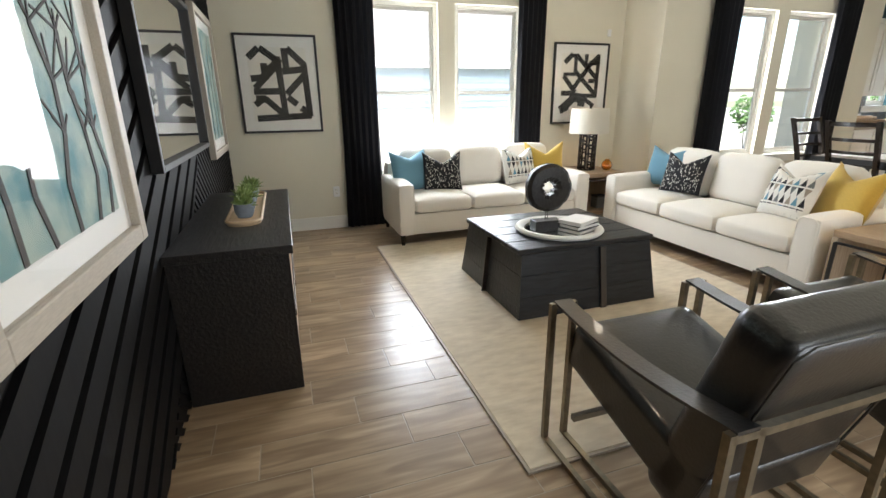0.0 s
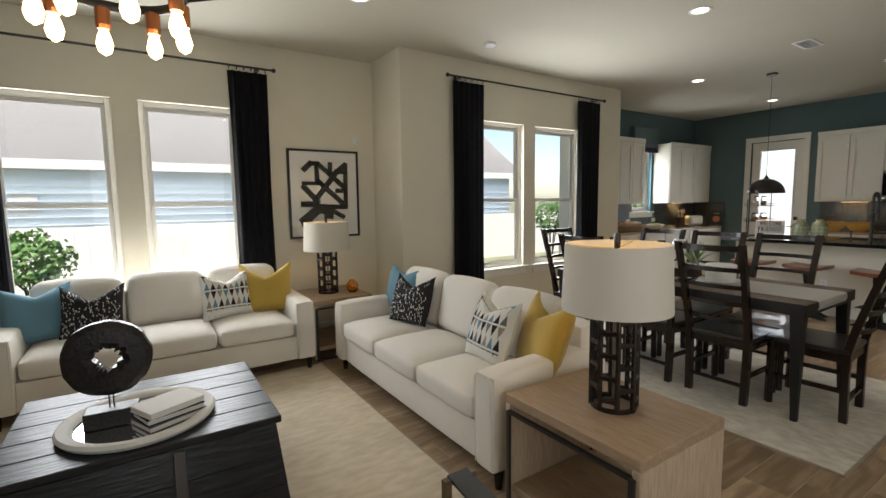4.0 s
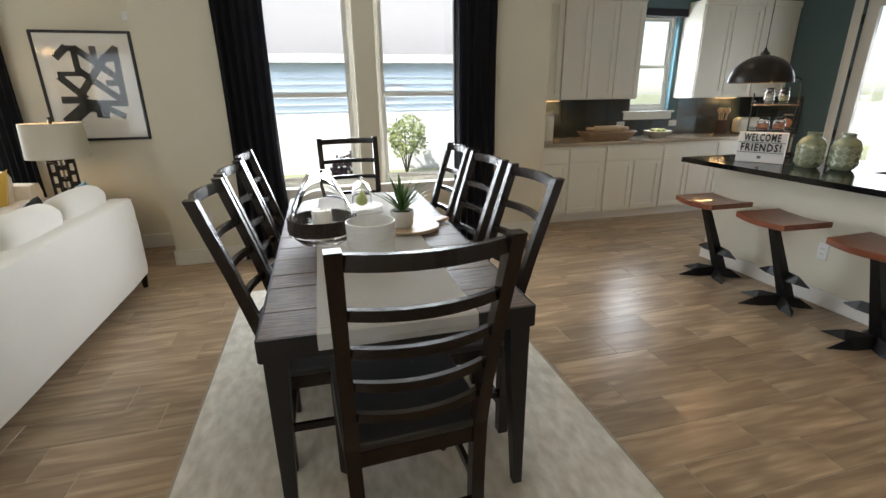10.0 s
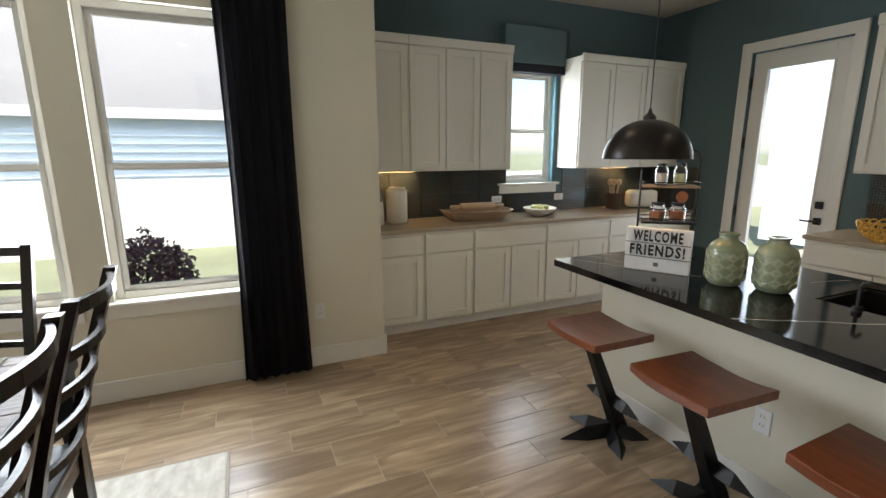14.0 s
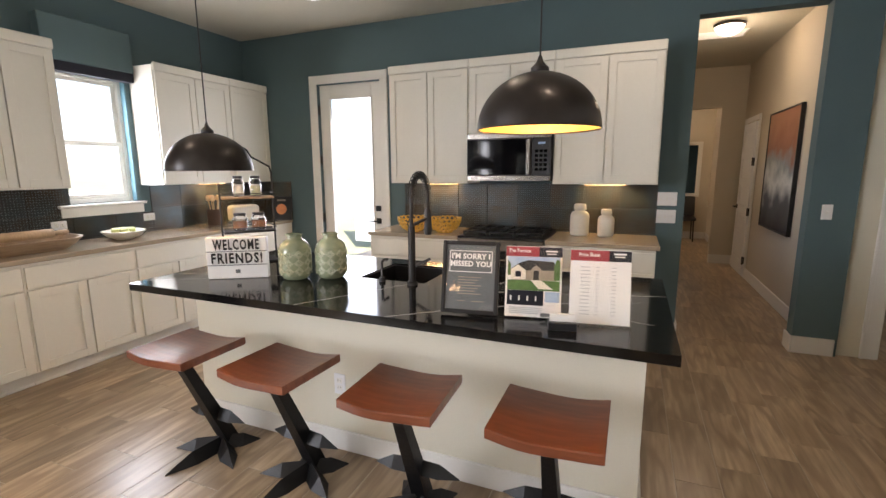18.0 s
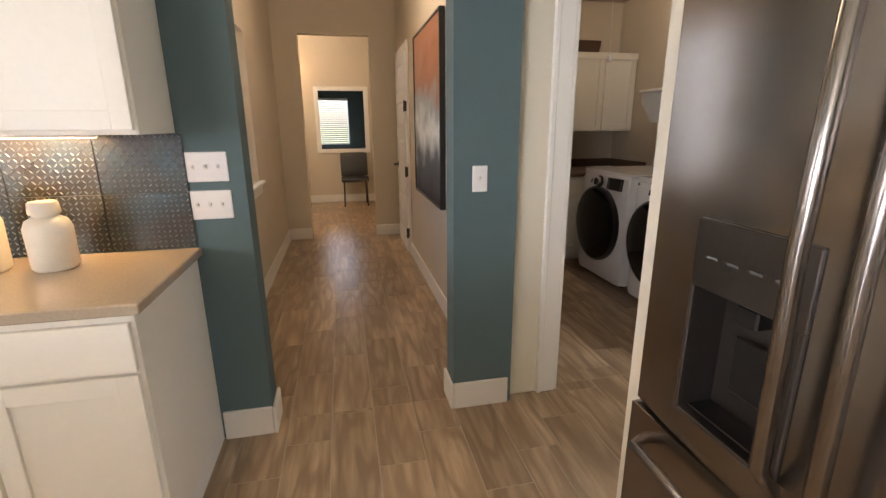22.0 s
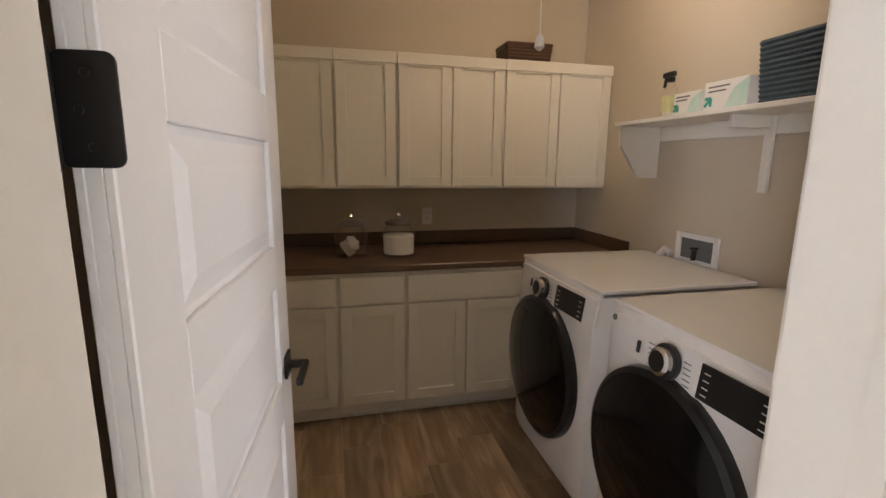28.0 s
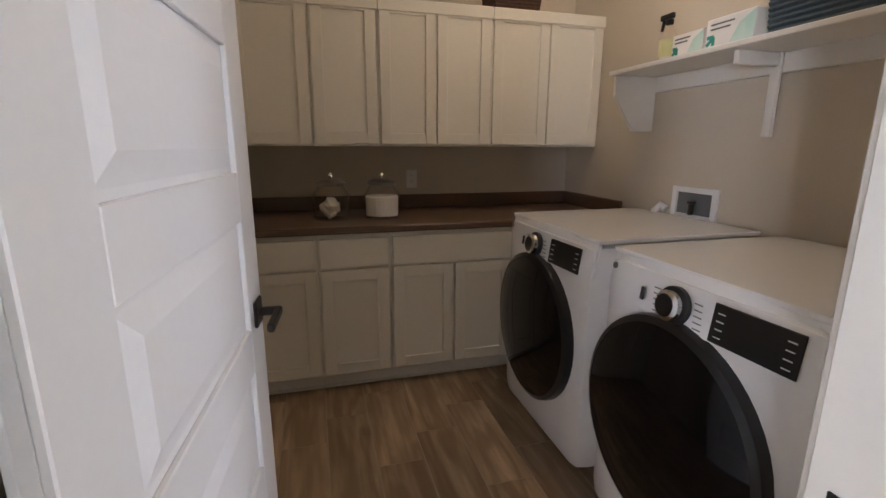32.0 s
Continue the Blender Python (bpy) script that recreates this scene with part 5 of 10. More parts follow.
for k in range(4):
    y = 2.54 + k * 0.19
    pl = thing("succulent", pose(-0.11, y, 0.759), "small green succulent in a grey-blue pot", "plant", "succulents on the tray")
    part("pot", lathe([(0.038, 0.0), (0.05, 0.03), (0.052, 0.075), (0.046, 0.075), (0.045, 0.06)], 18), M_POTB, pl, smooth=True)
    part("soil", lathe([(0.044, 0.055), (0.044, 0.062)], 14), M_SOIL, pl)
    rn = random.Random(20 + k)
    bm = bmesh.new()
    for _ in range(130):
        a, e, ln = rn.uniform(0, 6.28), rn.uniform(0.1, 1.45), rn.uniform(0.035, 0.07 + 0.02 * (k % 2))
        o = Vector((0.03 * rn.uniform(-1, 1), 0.03 * rn.uniform(-1, 1), 0.06))
        tip = o + Vector((math.cos(a) * math.cos(e), math.sin(a) * math.cos(e), math.sin(e))) * ln
        sd = Vector((-math.sin(a), math.cos(a), 0)) * 0.013
        md = (o + tip) / 2 + Vector((0, 0, 0.008))
        face_of(bm, [o - sd * 0.4, md - sd, tip, md + sd])
    part("foliage", bm, M_SUCC, pl)

# armchairs
def armchair(m, label):
    """Leather sling chair on flat brass bars; faces +y; local origin under its middle."""
    c = thing("armchair", m, label, "chair", "leather armchairs")
    hw = 0.36
    for s in (-1, 1):
        for x in (s * hw, s * (hw - 0.09)):
            fr = bmesh.new()
            bw, bd = 0.022, 0.022
            f, r = 0.375, -0.375
            bar(fr, (x, f, 0.0), (x, f, 0.615), bw, bd)
            bar(fr, (x, r, 0.0), (x, r, 0.615), bw, bd)
            bar(fr, (x, f + 0.011, 0.011), (x, r - 0.011, 0.011), bw, bd)
            part("side_frame", fr, M_BRASS, c, "flat aged-brass bar frame")
        n = 14
        bm = bmesh.new()
        rows = []
        for i in range(n + 1):
            t = i / n
            y = 0.385 - 0.77 * t
            z = 0.612 - 0.035 * math.sin(math.pi * t)
            rows.append([bm.verts.new((s * (hw - 0.045) + dx, y, z + dz)) for dx, dz in ((-0.036, 0), (0.036, 0), (0.036, 0.010), (-0.036, 0.010))])
        for a, b in zip(rows, rows[1:]):
            for j in range(4):
                bm.faces.new((a[j], a[(j + 1) % 4], b[(j + 1) % 4], b[j]))
        bm.faces.new(rows[0])
        bm.faces.new(rows[-1])
        for y in (0.375, -0.375):
            part("arm_rod", bar(bmesh.new(), (s * (hw - 0.0785), y, 0.604), (s * (hw - 0.0115), y, 0.604), 0.014, 0.014), M_BRASS, c)
        part("arm_strap", bm, M_LEATHER, c, "black leather arm strap", smooth=True)
    for y, z in ((-0.375, 0.60), (0.20, 0.235)):
        part("cross_bar", bar(bmesh.new(), (-hw, y, z), (hw, y, z), 0.022, 0.022), M_BRASS, c)
    part("seat", soft_box(-0.275, 0.275, -0.30, 0.37, -0.115, 0.08, 0.032, 0.015, cuts=15), M_LEATHER, c, smooth=True, m=pose(0, 0.02, 0.36, 15))
    part("backrest", soft_box(-0.275, 0.275, -0.085, 0.085, -0.12, 0.62, 0.045, 0.0, cuts=15), M_LEATHER, c, smooth=True, m=pose(0, -0.165, 0.27, 17))
    bm = tube([(-0.272, -0.083, -0.08), (-0.272, -0.083, 0.58), (-0.23, -0.083, 0.616), (0.23, -0.083, 0.616), (0.272, -0.083, 0.58), (0.272, -0.083, -0.08)], 0.004, 6)
    part("welt", bm, M_LEATHER, c, smooth=True, m=pose(0, -0.165, 0.27, 17))
    return c


a1 = armchair(pose(1.385, 0.885, 0.0), "black leather armchair on a flat brass bar frame")
copy_thing(a1, pose(2.415, 0.885, 0.0))

# pictures
def framed(name, m, w, h, mat_fr, fw, fd, label, category="picture", paper=True, glazed=True):
    """Frame with its face towards local -y, centred in x and z."""
    p = thing(name, m, label, category)
    bm = bmesh.new()
    for a in ((-w / 2, -w / 2 + fw, -h / 2, h / 2), (w / 2 - fw, w / 2, -h / 2, h / 2), (-w / 2 + fw, w / 2 - fw, h / 2 - fw, h / 2), (-w / 2 + fw, w / 2 - fw, -h / 2, -h / 2 + fw)):
        box(bm, a[0], a[1], -fd, -0.001, a[2], a[3], 0.003)
    part("frame", bm, mat_fr, p)
    if paper:
        part("mat_board", B(-w / 2 + fw, w / 2 - fw, -fd * 0.5, -fd * 0.5 + 0.003, -h / 2 + fw, h / 2 - fw), M_PAPER, p)
    if glazed:
        g = part("glazing", B(-w / 2 + fw, w / 2 - fw, -fd * 0.72, -fd * 0.72 + 0.002, -h / 2 + fw, h / 2 - fw), M_FILM, p)
        g.visible_shadow = False
    return p


def strokes(parent, lines, y, width, mat, name="brush_stroke"):
    for (x0, z0), (x1, z1), *own in lines:
        half = (own[0] if own else width) / 2
        d = Vector((x1 - x0, z1 - z0))
        n = Vector((-d.y, d.x)).normalized() * half
        bm = bmesh.new()
        extrude_poly(bm, [(x0 + n.x, z0 + n.y), (x0 - n.x, z0 - n.y), (x1 - n.x, z1 - n.y), (x1 + n.x, z1 + n.y)], lambda u, v, w: (u, y - w, v), 0.0015)
        part(name, bm, mat, parent)


P1 = [((-0.266, 0.246), (-0.165, 0.336)), ((-0.155, 0.336), (0.033, 0.199)), ((0, 0.261), (0.029, -0.337)), ((0.072, 0.339), (0.078, 0.152)), ((0.098, 0.339), (0.261, 0.176)), ((0.038, 0.124), (0.24, 0.145)), ((0.248, 0.199), (0.268, -0.311)), ((0.24, 0.087), (0.058, -0.093)), ((-0.13, 0.199), (-0.13, 0.087)), ((-0.122, 0.113), (-0.006, 0.211)), ((-0.261, 0.054), (-0.097, 0.075)), ((-0.232, -0.034), (-0.017, 0.176)), ((-0.249, -0.065), (0.004, -0.062)), ((-0.237, -0.131), (-0.14, -0.131)), ((-0.151, -0.131), (0.014, -0.291)), ((-0.249, -0.19), (-0.169, -0.135)), ((-0.246, -0.322), (0.279, -0.301)), ((0.067, -0.12), (0.149, -0.19)), ((0.185, -0.224), (0.246, -0.27))]
P2 = [((-0.232, 0.242), (-0.129, 0.336), 0.06), ((-0.148, 0.321), (-0.053, 0.321), 0.045), ((-0.081, 0.336), (-0.081, 0.108), 0.05), ((-0.077, 0.329), (0.239, 0.056), 0.055), ((0.067, 0.34), (0.067, 0.211), 0.05), ((0.249, 0.329), (0.096, 0.201), 0.055), ((0.11, 0.238), (0.263, 0.251), 0.06), ((0.239, 0.336), (0.23, -0.162), 0.05), ((0.127, 0.222), (-0.1, -0.058), 0.06), ((-0.244, 0.112), (-0.017, 0.112), 0.04), ((-0.239, 0.093), (-0.065, -0.099), 0.06), ((0.115, 0.035), (0.239, 0.035), 0.05), ((-0.072, 0.139), (0.23, -0.131), 0.055), ((-0.263, -0.106), (-0.077, -0.106), 0.06), ((-0.263, -0.307), (-0.041, -0.131), 0.1), ((-0.088, -0.151), (0.096, -0.176), 0.11), ((-0.017, -0.135), (0.239, -0.141), 0.05), ((-0.017, -0.224), (0.086, -0.234), 0.07), ((0.067, -0.172), (0.215, -0.259), 0.05), ((-0.263, -0.317), (-0.148, -0.276), 0.06)]
for cx, cz, L in ((0.15, 1.525, P1), (3.65, 1.535, P2)):
    f = framed("framed_print", pose(cx, Y_LIV - 0.002, cz), 0.77, 0.93, M_BLACK, 0.022, 0.03, "black-framed print of bold black brush strokes on white", "picture")
    part("print_paper", B(-0.275, 0.275, -0.0165, -0.0155, -0.345, 0.345), M_PILW, f)
    strokes(f, L, -0.0170, 0.062, M_INK)

art = framed("framed_print", pose(X_ACC + 0.022, 1.20, 1.50, 0, 0, 90), 0.93, 1.18, M_GREYFR, 0.055, 0.055, "large greige-framed print of bare trees on teal clouds", "picture")
part("print_paper", B(-0.33, 0.33, -0.030, -0.029, -0.46, 0.46), M_TEALP, art)
rn = random.Random(9)
for x in (-0.24, -0.1, 0.04, 0.17, 0.27):
    pts = [(x, -0.46)]
    for k in range(7):
        pts.append((pts[-1][0] + rn.uniform(-0.05, 0.05), pts[-1][1] + 0.12))
    L = list(zip(pts, pts[1:]))
    strokes(art, L[:4], -0.0305, 0.020, M_BARKP, "tree_trunk")
    br = []
    for p in pts[2:]:
        for _ in range(3):
            q = (max(-0.32, min(0.32, p[0] + rn.uniform(-0.14, 0.14))), min(0.45, p[1] + rn.uniform(0.03, 0.13)))
            br.append((p, q))
    strokes(art, L[4:] + br, -0.0306, 0.007, M_BARKP, "branch")

mr = framed("wall_mirror", pose(X_ACC + 0.022, 2.745, 1.50, 0, 0, 90), 1.36, 0.86, M_BLACK, 0.03, 0.05, "black-framed wall mirror on the slatted wall", "mirror", paper=False, glazed=False)
part("mirror_glass", B(-0.65, 0.65, -0.022, -0.018, -0.40, 0.40), M_MIRROR, mr)
a3 = framed("framed_print", pose(X_ACC + 0.022, 4.15, 1.48, 0, 0, 90), 0.90, 1.06, M_GREYFR, 0.05, 0.045, "greige-framed print of bare trees on teal clouds", "picture")
part("print_paper", B(-0.33, 0.33, -0.026, -0.025, -0.40, 0.40), M_TEALP, a3)
strokes(a3, [((-.2, -.40), (-.16, .1)), ((0.0, -.40), (.03, .2)), ((.2, -.40), (.17, .05)), ((-.16, .1), (-.26, .3)), ((.03, .2), (.14, .38)), ((.17, .05), (.27, .24))], -0.0265, 0.014, M_BARKP, "tree_trunk")

# chandelier
ch = thing("chandelier", pose(1.955, 2.20, 0), "black wire cage chandelier with bare filament bulbs", "lamp")
part("ceiling_canopy", lathe([(0.065, CEIL - 0.03), (0.065, CEIL - 0.002)], 20), M_BLACK, ch)
part("stem", tube([(0, 0, CEIL - 0.03), (0, 0, 2.85)], 0.006), M_BLACK, ch)
part("hub", lathe([(0.03, 2.83), (0.03, 2.86)], 16), M_BLACK, ch)
part("ring", tube(loop(0, 0, 0.215, 32, 2.19), 0.011, 8, closed=True, flat=1.6), M_BLACK, ch, smooth=True)
for k in range(8):
    a = 2 * math.pi * k / 8 + 0.2
    c, s = math.cos(a), math.sin(a)
    w = 0.53 + 0.02 * (k % 2)
    part("wire", tube([(0.025 * c, 0.025 * s, 2.85), (0.36 * c, 0.36 * s, 2.60), (w * 0.95 * c, w * 0.95 * s, 2.45), (w * c, w * s, 2.40), (w * 0.95 * c, w * 0.95 * s, 2.36), (0.36 * c, 0.36 * s, 2.25), (0.215 * c, 0.215 * s, 2.195)], 0.0055, 6), M_BLACK, ch, smooth=True)
    so = part("socket", lathe([(0.022, 2.06), (0.025, 2.075), (0.025, 2.135), (0.013, 2.145)], 12), M_COPPER, ch, "copper bulb socket", m=pose(0.215 * c, 0.215 * s, 0.04))
    part("bulb", lathe([(0.003, 1.965), (0.021, 1.978), (0.028, 2.005), (0.022, 2.033), (0.013, 2.06)], 14), M_BULB, so, "glowing filament bulb", smooth=True)


# ceiling fittings
def downlight(x, y):
    d = thing("downlight", pose(x, y, CEIL), "round white recessed ceiling downlight, lit", "downlight", "ceiling downlights")
    part("trim_ring", lathe([(0.062, -0.004), (0.085, -0.006), (0.088, -0.001), (0.062, -0.001)], 24, cap=False), M_DOOR, d, smooth=True)
    part("lens", lathe([(0.062, -0.003), (0.062, -0.0015)], 24), M_CAN, d)
    return d


CANS = [(3.47, 3.57), (0.8, 1.2), (3.4, 0.7), (5.96, 2.33), (8.24, 3.55), (10.55, 3.59), (9.26, 1.89), (8.17, 0.84), (10.55, 0.95), (6.3, 0.2)]
for x, y in CANS:
    downlight(x, y)
    l = bpy.data.lights.new("downlight_lamp", "SPOT")
    l.energy, l.color, l.spot_size, l.spot_blend, l.shadow_soft_size = 5.2, (1.0, 0.80, 0.57), radians(112), 0.6, 0.06
    new("downlight_lamp", l).matrix_world = pose(x, y, CEIL - 0.012)


def ceiling_vent(x, y, w, d, rz, label, z=CEIL):
    v = thing("ceiling_vent", pose(x, y, z, 0, 0, rz), label, "vent")
    part("backing", B(-w / 2 + 0.01, w / 2 - 0.01, -d / 2 + 0.01, d / 2 - 0.01, -0.003, -0.001), M_GREYP, v)
    bm = bmesh.new()
    for a in ((-w / 2, w / 2, -d / 2, -d / 2 + 0.02), (-w / 2, w / 2, d / 2 - 0.02, d / 2), (-w / 2, -w / 2 + 0.02, -d / 2 + 0.02, d / 2 - 0.02), (w / 2 - 0.02, w / 2, -d / 2 + 0.02, d / 2 - 0.02)):
        box(bm, *a, -0.008, -0.001)
    part("frame", bm, M_DOOR, v)
    n = int((d - 0.04) / 0.02)
    for k in range(n):
        y0 = -d / 2 + 0.02 + (k + 0.5) * (d - 0.04) / n
        part("slat", bar(bmesh.new(), (-w / 2 + 0.02, y0, -0.006), (w / 2 - 0.02, y0, -0.006), 0.003, 0.012), M_DOOR, v)


ceiling_vent(4.57, 2.03, 0.32, 0.17, 0, "white slatted ceiling air vent")
ceiling_vent(7.75, 2.19, 0.32, 0.17, 0, "white slatted ceiling air vent")
ceiling_vent(0.76, 3.69, 0.32, 0.17, 90, "white slatted ceiling air vent")
sd = thing("smoke_detector", pose(4.97, 3.85, CEIL), "round white smoke detector on the ceiling", "smoke detector")
part("body", lathe([(0.045, -0.03), (0.055, -0.024), (0.06, -0.001)], 20), M_DOOR, sd, smooth=True)

# ---- dining area ----
def dining_chair(m, label):
    """Ladder-back chair facing +y; rear feet at y=-0.2."""
    c = thing("dining_chair", m, label, "chair", "chairs round the dining table")
    post = [(-0.20, 0.0), (-0.195, 0.30), (-0.20, 0.46), (-0.235, 0.62), (-0.30, 0.85), (-0.385, 1.12)]
    for s in (-1, 1):
        bm = bmesh.new()
        rows = []
        for k, (y, z) in enumerate(post):
            hx = 0.019 + 0.003 * (k < 3)
            xx = s * (0.188 + 0.02 * z)
            hd = 0.021 if k < 4 else 0.019
            rows.append([bm.verts.new((xx + dx * hx, y + dy * hd, z)) for dx, dy in ((-1, -1), (1, -1), (1, 1), (-1, 1))])
        for a, b in zip(rows, rows[1:]):
            for j in range(4):
                bm.faces.new((a[j], a[(j + 1) % 4], b[(j + 1) % 4], b[j]))
        bm.faces.new(rows[0])
        bm.faces.new(rows[-1])
        part("back_post", bm, M_ESPRESSO, c)
        bm = bmesh.new()
        bar(bm, (s * 0.205, 0.20, 0.46), (s * 0.20, 0.205, 0.0), 0.04, 0.04, 0.004)
        part("leg", bm, M_ESPRESSO, c)
    part("seat", soft_box(-0.225, 0.225, -0.215, 0.235, 0.44, 0.475, 0.012, -0.006, cuts=5), M_LEATHER, c, "dark wooden seat", smooth=True)
    bm = bmesh.new()
    box(bm, -0.185, 0.185, 0.185, 0.215, 0.385, 0.44)
    box(bm, -0.185, 0.185, -0.21, -0.185, 0.385, 0.44)
    box(bm, -0.215, -0.195, -0.18, 0.185, 0.385, 0.44)
    box(bm, 0.195, 0.215, -0.18, 0.185, 0.385, 0.44)
    part("apron", bm, M_ESPRESSO, c)
    for s in (-1, 1):
        part("side_stretcher", bar(bmesh.new(), (s * 0.198, 0.19, 0.20), (s * 0.195, -0.19, 0.20), 0.018, 0.03), M_ESPRESSO, c)
    part("rear_stretcher", bar(bmesh.new(), (-0.18, -0.197, 0.13), (0.18, -0.197, 0.13), 0.03, 0.018), M_ESPRESSO, c)

    def at(z):
        for (y0, z0), (y1, z1) in zip(post, post[1:]):
            if z0 <= z <= z1:
                return y0 + (y1 - y0) * (z - z0) / (z1 - z0)
        return post[-1][0]
    for z, hh in ((0.585, 0.028), (0.705, 0.028), (0.825, 0.028), (0.945, 0.030), (1.09, 0.040)):
        bm = bmesh.new()
        rows = []
        w = 0.188 + 0.02 * z - 0.014
        for i in range(9):
            u = -1 + i / 4
            y = at(z) - 0.045 * (1 - u * u)
            rows.append([bm.verts.new((u * w, y + dy, z + dz)) for dy, dz in ((-0.009, -hh / 2), (0.009, -hh / 2), (0.009, hh / 2), (-0.009, hh / 2))])
        for a, b in zip(rows, rows[1:]):
            for j in range(4):
                bm.faces.new((a[j], a[(j + 1) % 4], b[(j + 1) % 4], b[j]))
        bm.faces.new(rows[0])
        bm.faces.new(rows[-1])
        part("top_rail" if z > 1 else "ladder_slat", bm, M_ESPRESSO, c)
    return c


ZR = 0.012
c0 = dining_chair(pose(5.78, 1.34, ZR, 0, 0, 3), "dark espresso ladder-back dining chair at the table end")
for x, y, rz in ((5.79, 3.33, 181), (5.56, 1.79, -90), (5.55, 2.32, -91), (5.54, 2.87, -89), (6.05, 1.78, 90), (6.05, 2.32, 91), (6.05, 2.87, 90)):
    k = copy_thing(c0, pose(x, y, ZR, 0, 0, rz))
    k["label"] = "dark espresso ladder-back dining chair tucked under the table"

tb = thing("dining_table", pose(0, 0, ZR), "weathered wood dining table with black iron legs", "table")
TX0, TX1, TY0, TY1, TZ = 5.35, 6.23, 1.285, 3.29, 0.758
yy = TY0
kk = 0
rn = random.Random(5)
while yy < TY1 - 0.03:
    w = min(rn.uniform(0.13, 0.21), TY1 - yy)
    for xa, xb in ((TX0 + 0.006, TX0 + 0.42), (TX0 + 0.4215, TX1 - 0.006)):
        pb = B(xa - 5.7, xb - 5.7, -w / 2 + 0.001, w / 2 - 0.001, -0.032, 0.0 + rn.uniform(-0.0015, 0.0), 0.003)
        part("top_board", pb, M_TABLE, tb, m=pose(5.7, yy + w / 2, TZ))
    yy += w
bm = bmesh.new()
for a in ((TX0, TX0 + 0.0055, TY0, TY1), (TX1 - 0.0055, TX1, TY0, TY1), (TX0 + 0.0055, TX1 - 0.0055, TY0 - 0.006, TY0 - 0.0005), (TX0 + 0.0055, TX1 - 0.0055, TY1 + 0.0005, TY1 + 0.006)):
    box(bm, *a, TZ - 0.075, TZ - 0.001)
part("edge_band", bm, M_BLACK, tb, "black iron edge band")
for x in (TX0 + 0.012, TX1 - 0.012):
    for y in (TY0 + 0.012, TY1 - 0.012):
        sx, sy = (1 if x < 5.7 else -1), (1 if y < 2.2 else -1)
        bm = bmesh.new()
        rows = []
        for z, w in ((0.0, 0.034), (TZ - 0.034, 0.072)):
            xs = sorted((x, x + sx * w))
            ys = sorted((y, y + sy * w))
            rows.append([bm.verts.new((a, b, z)) for a, b in ((xs[0], ys[0]), (xs[1], ys[0]), (xs[1], ys[1]), (xs[0], ys[1]))])
        for j in range(4):
            bm.faces.new((rows[0][j], rows[0][(j + 1) % 4], rows[1][(j + 1) % 4], rows[1][j]))
        bm.faces.new(rows[0])
        bm.faces.new(rows[1])
        part("leg", bm, M_BLACK, tb, "tapered black iron leg")
TT = ZR + TZ + 0.001
ru = thing("table_runner", pose(0, 0, TT), "ivory linen table runner along the table", "table runner")
bm = bmesh.new()
rows = []
prof = [(1.275, -0.055), (1.268, -0.03), (1.272, 0.0), (1.285, 0.005)] + [(1.44 + 0.29 * k, 0.0035 + 0.0008 * math.sin(3 * k)) for k in range(6)] + [(3.28, 0.005), (3.305, -0.002), (3.305, -0.06)]
for y, z in prof:
    rows.append([bm.verts.new((5.775 + u * 0.25, y, z)) for u in (-1, -0.5, 0, 0.5, 1)])
for a, b in zip(rows, rows[1:]):
    for j in range(4):
        bm.faces.new((a[j], a[j + 1], b[j + 1], b[j]))
bmesh.ops.solidify(bm, geom=bm.faces[:], thickness=0.002)
cl = part("cloth", bm, M_RUNNER, ru)
for y in (1.30, 3.275):
    part("hem_stitch", B(5.535, 6.015, y - 0.001, y + 0.001, 0.0055, 0.0066), M_PILW, ru)
TR = TT + 0.0075
hu = thing("hurricane_vase", pose(5.56, 2.20, TT + 0.002), "clear glass hurricane vase with a wicker band", "vase")
part("glass", lathe([(0.02, 0.0), (0.11, 0.008), (0.15, 0.05), (0.155, 0.09), (0.13, 0.18), (0.075, 0.29), (0.05, 0.325), (0.055, 0.335), (0.046, 0.335), (0.044, 0.322), (0.07, 0.285), (0.125, 0.178), (0.150, 0.09), (0.145, 0.05), (0.105, 0.014), (0.02, 0.006)], 36), M_CLEAR, hu, smooth=True).visible_shadow = False
for k in range(9):
    part("wicker_strand", tube(loop(0, 0, 0.1575 - 0.0012 * abs(k - 4), 40, 0.062 + k * 0.0075), 0.0046, 6, closed=True), M_TWIG, hu)
for k in range(18):
    a = 2 * math.pi * k / 18
    part("wicker_stake", bar(bmesh.new(), (0.159 * math.cos(a), 0.159 * math.sin(a), 0.058), (0.157 * math.cos(a), 0.157 * math.sin(a), 0.128), 0.006, 0.006), M_TWIG, hu)
cd = thing("pillar_candle", pose(5.56, 2.20, TT + 0.009), "ivory pillar candle inside the hurricane vase", "candle")
part("wax", lathe([(0.045, 0.0), (0.046, 0.003), (0.046, 0.145), (0.042, 0.15), (0.015, 0.146)], 24), M_WAX, cd, smooth=True)
part("wick", lathe([(0.0015, 0.145), (0.0015, 0.16)], 6), M_BLACK, cd)
bw = thing("serving_bowl", pose(5.765, 1.98, TR), "white ribbed ceramic bowl on the runner", "bowl")
part("body", lathe([(0.09, 0.0), (0.10, 0.004), (0.104, 0.035), (0.102, 0.037), (0.105, 0.039), (0.106, 0.07), (0.104, 0.072), (0.107, 0.074), (0.107, 0.105), (0.105, 0.107), (0.108, 0.109), (0.108, 0.138), (0.102, 0.14), (0.10, 0.03), (0.08, 0.012)], 40), M_WHITEC, bw, smooth=True)
br = thing("cutting_board", pose(6.0, 2.30, TR, 0, 0, 28), "pale maple paddle cutting board", "cutting board")
bm = bmesh.new()
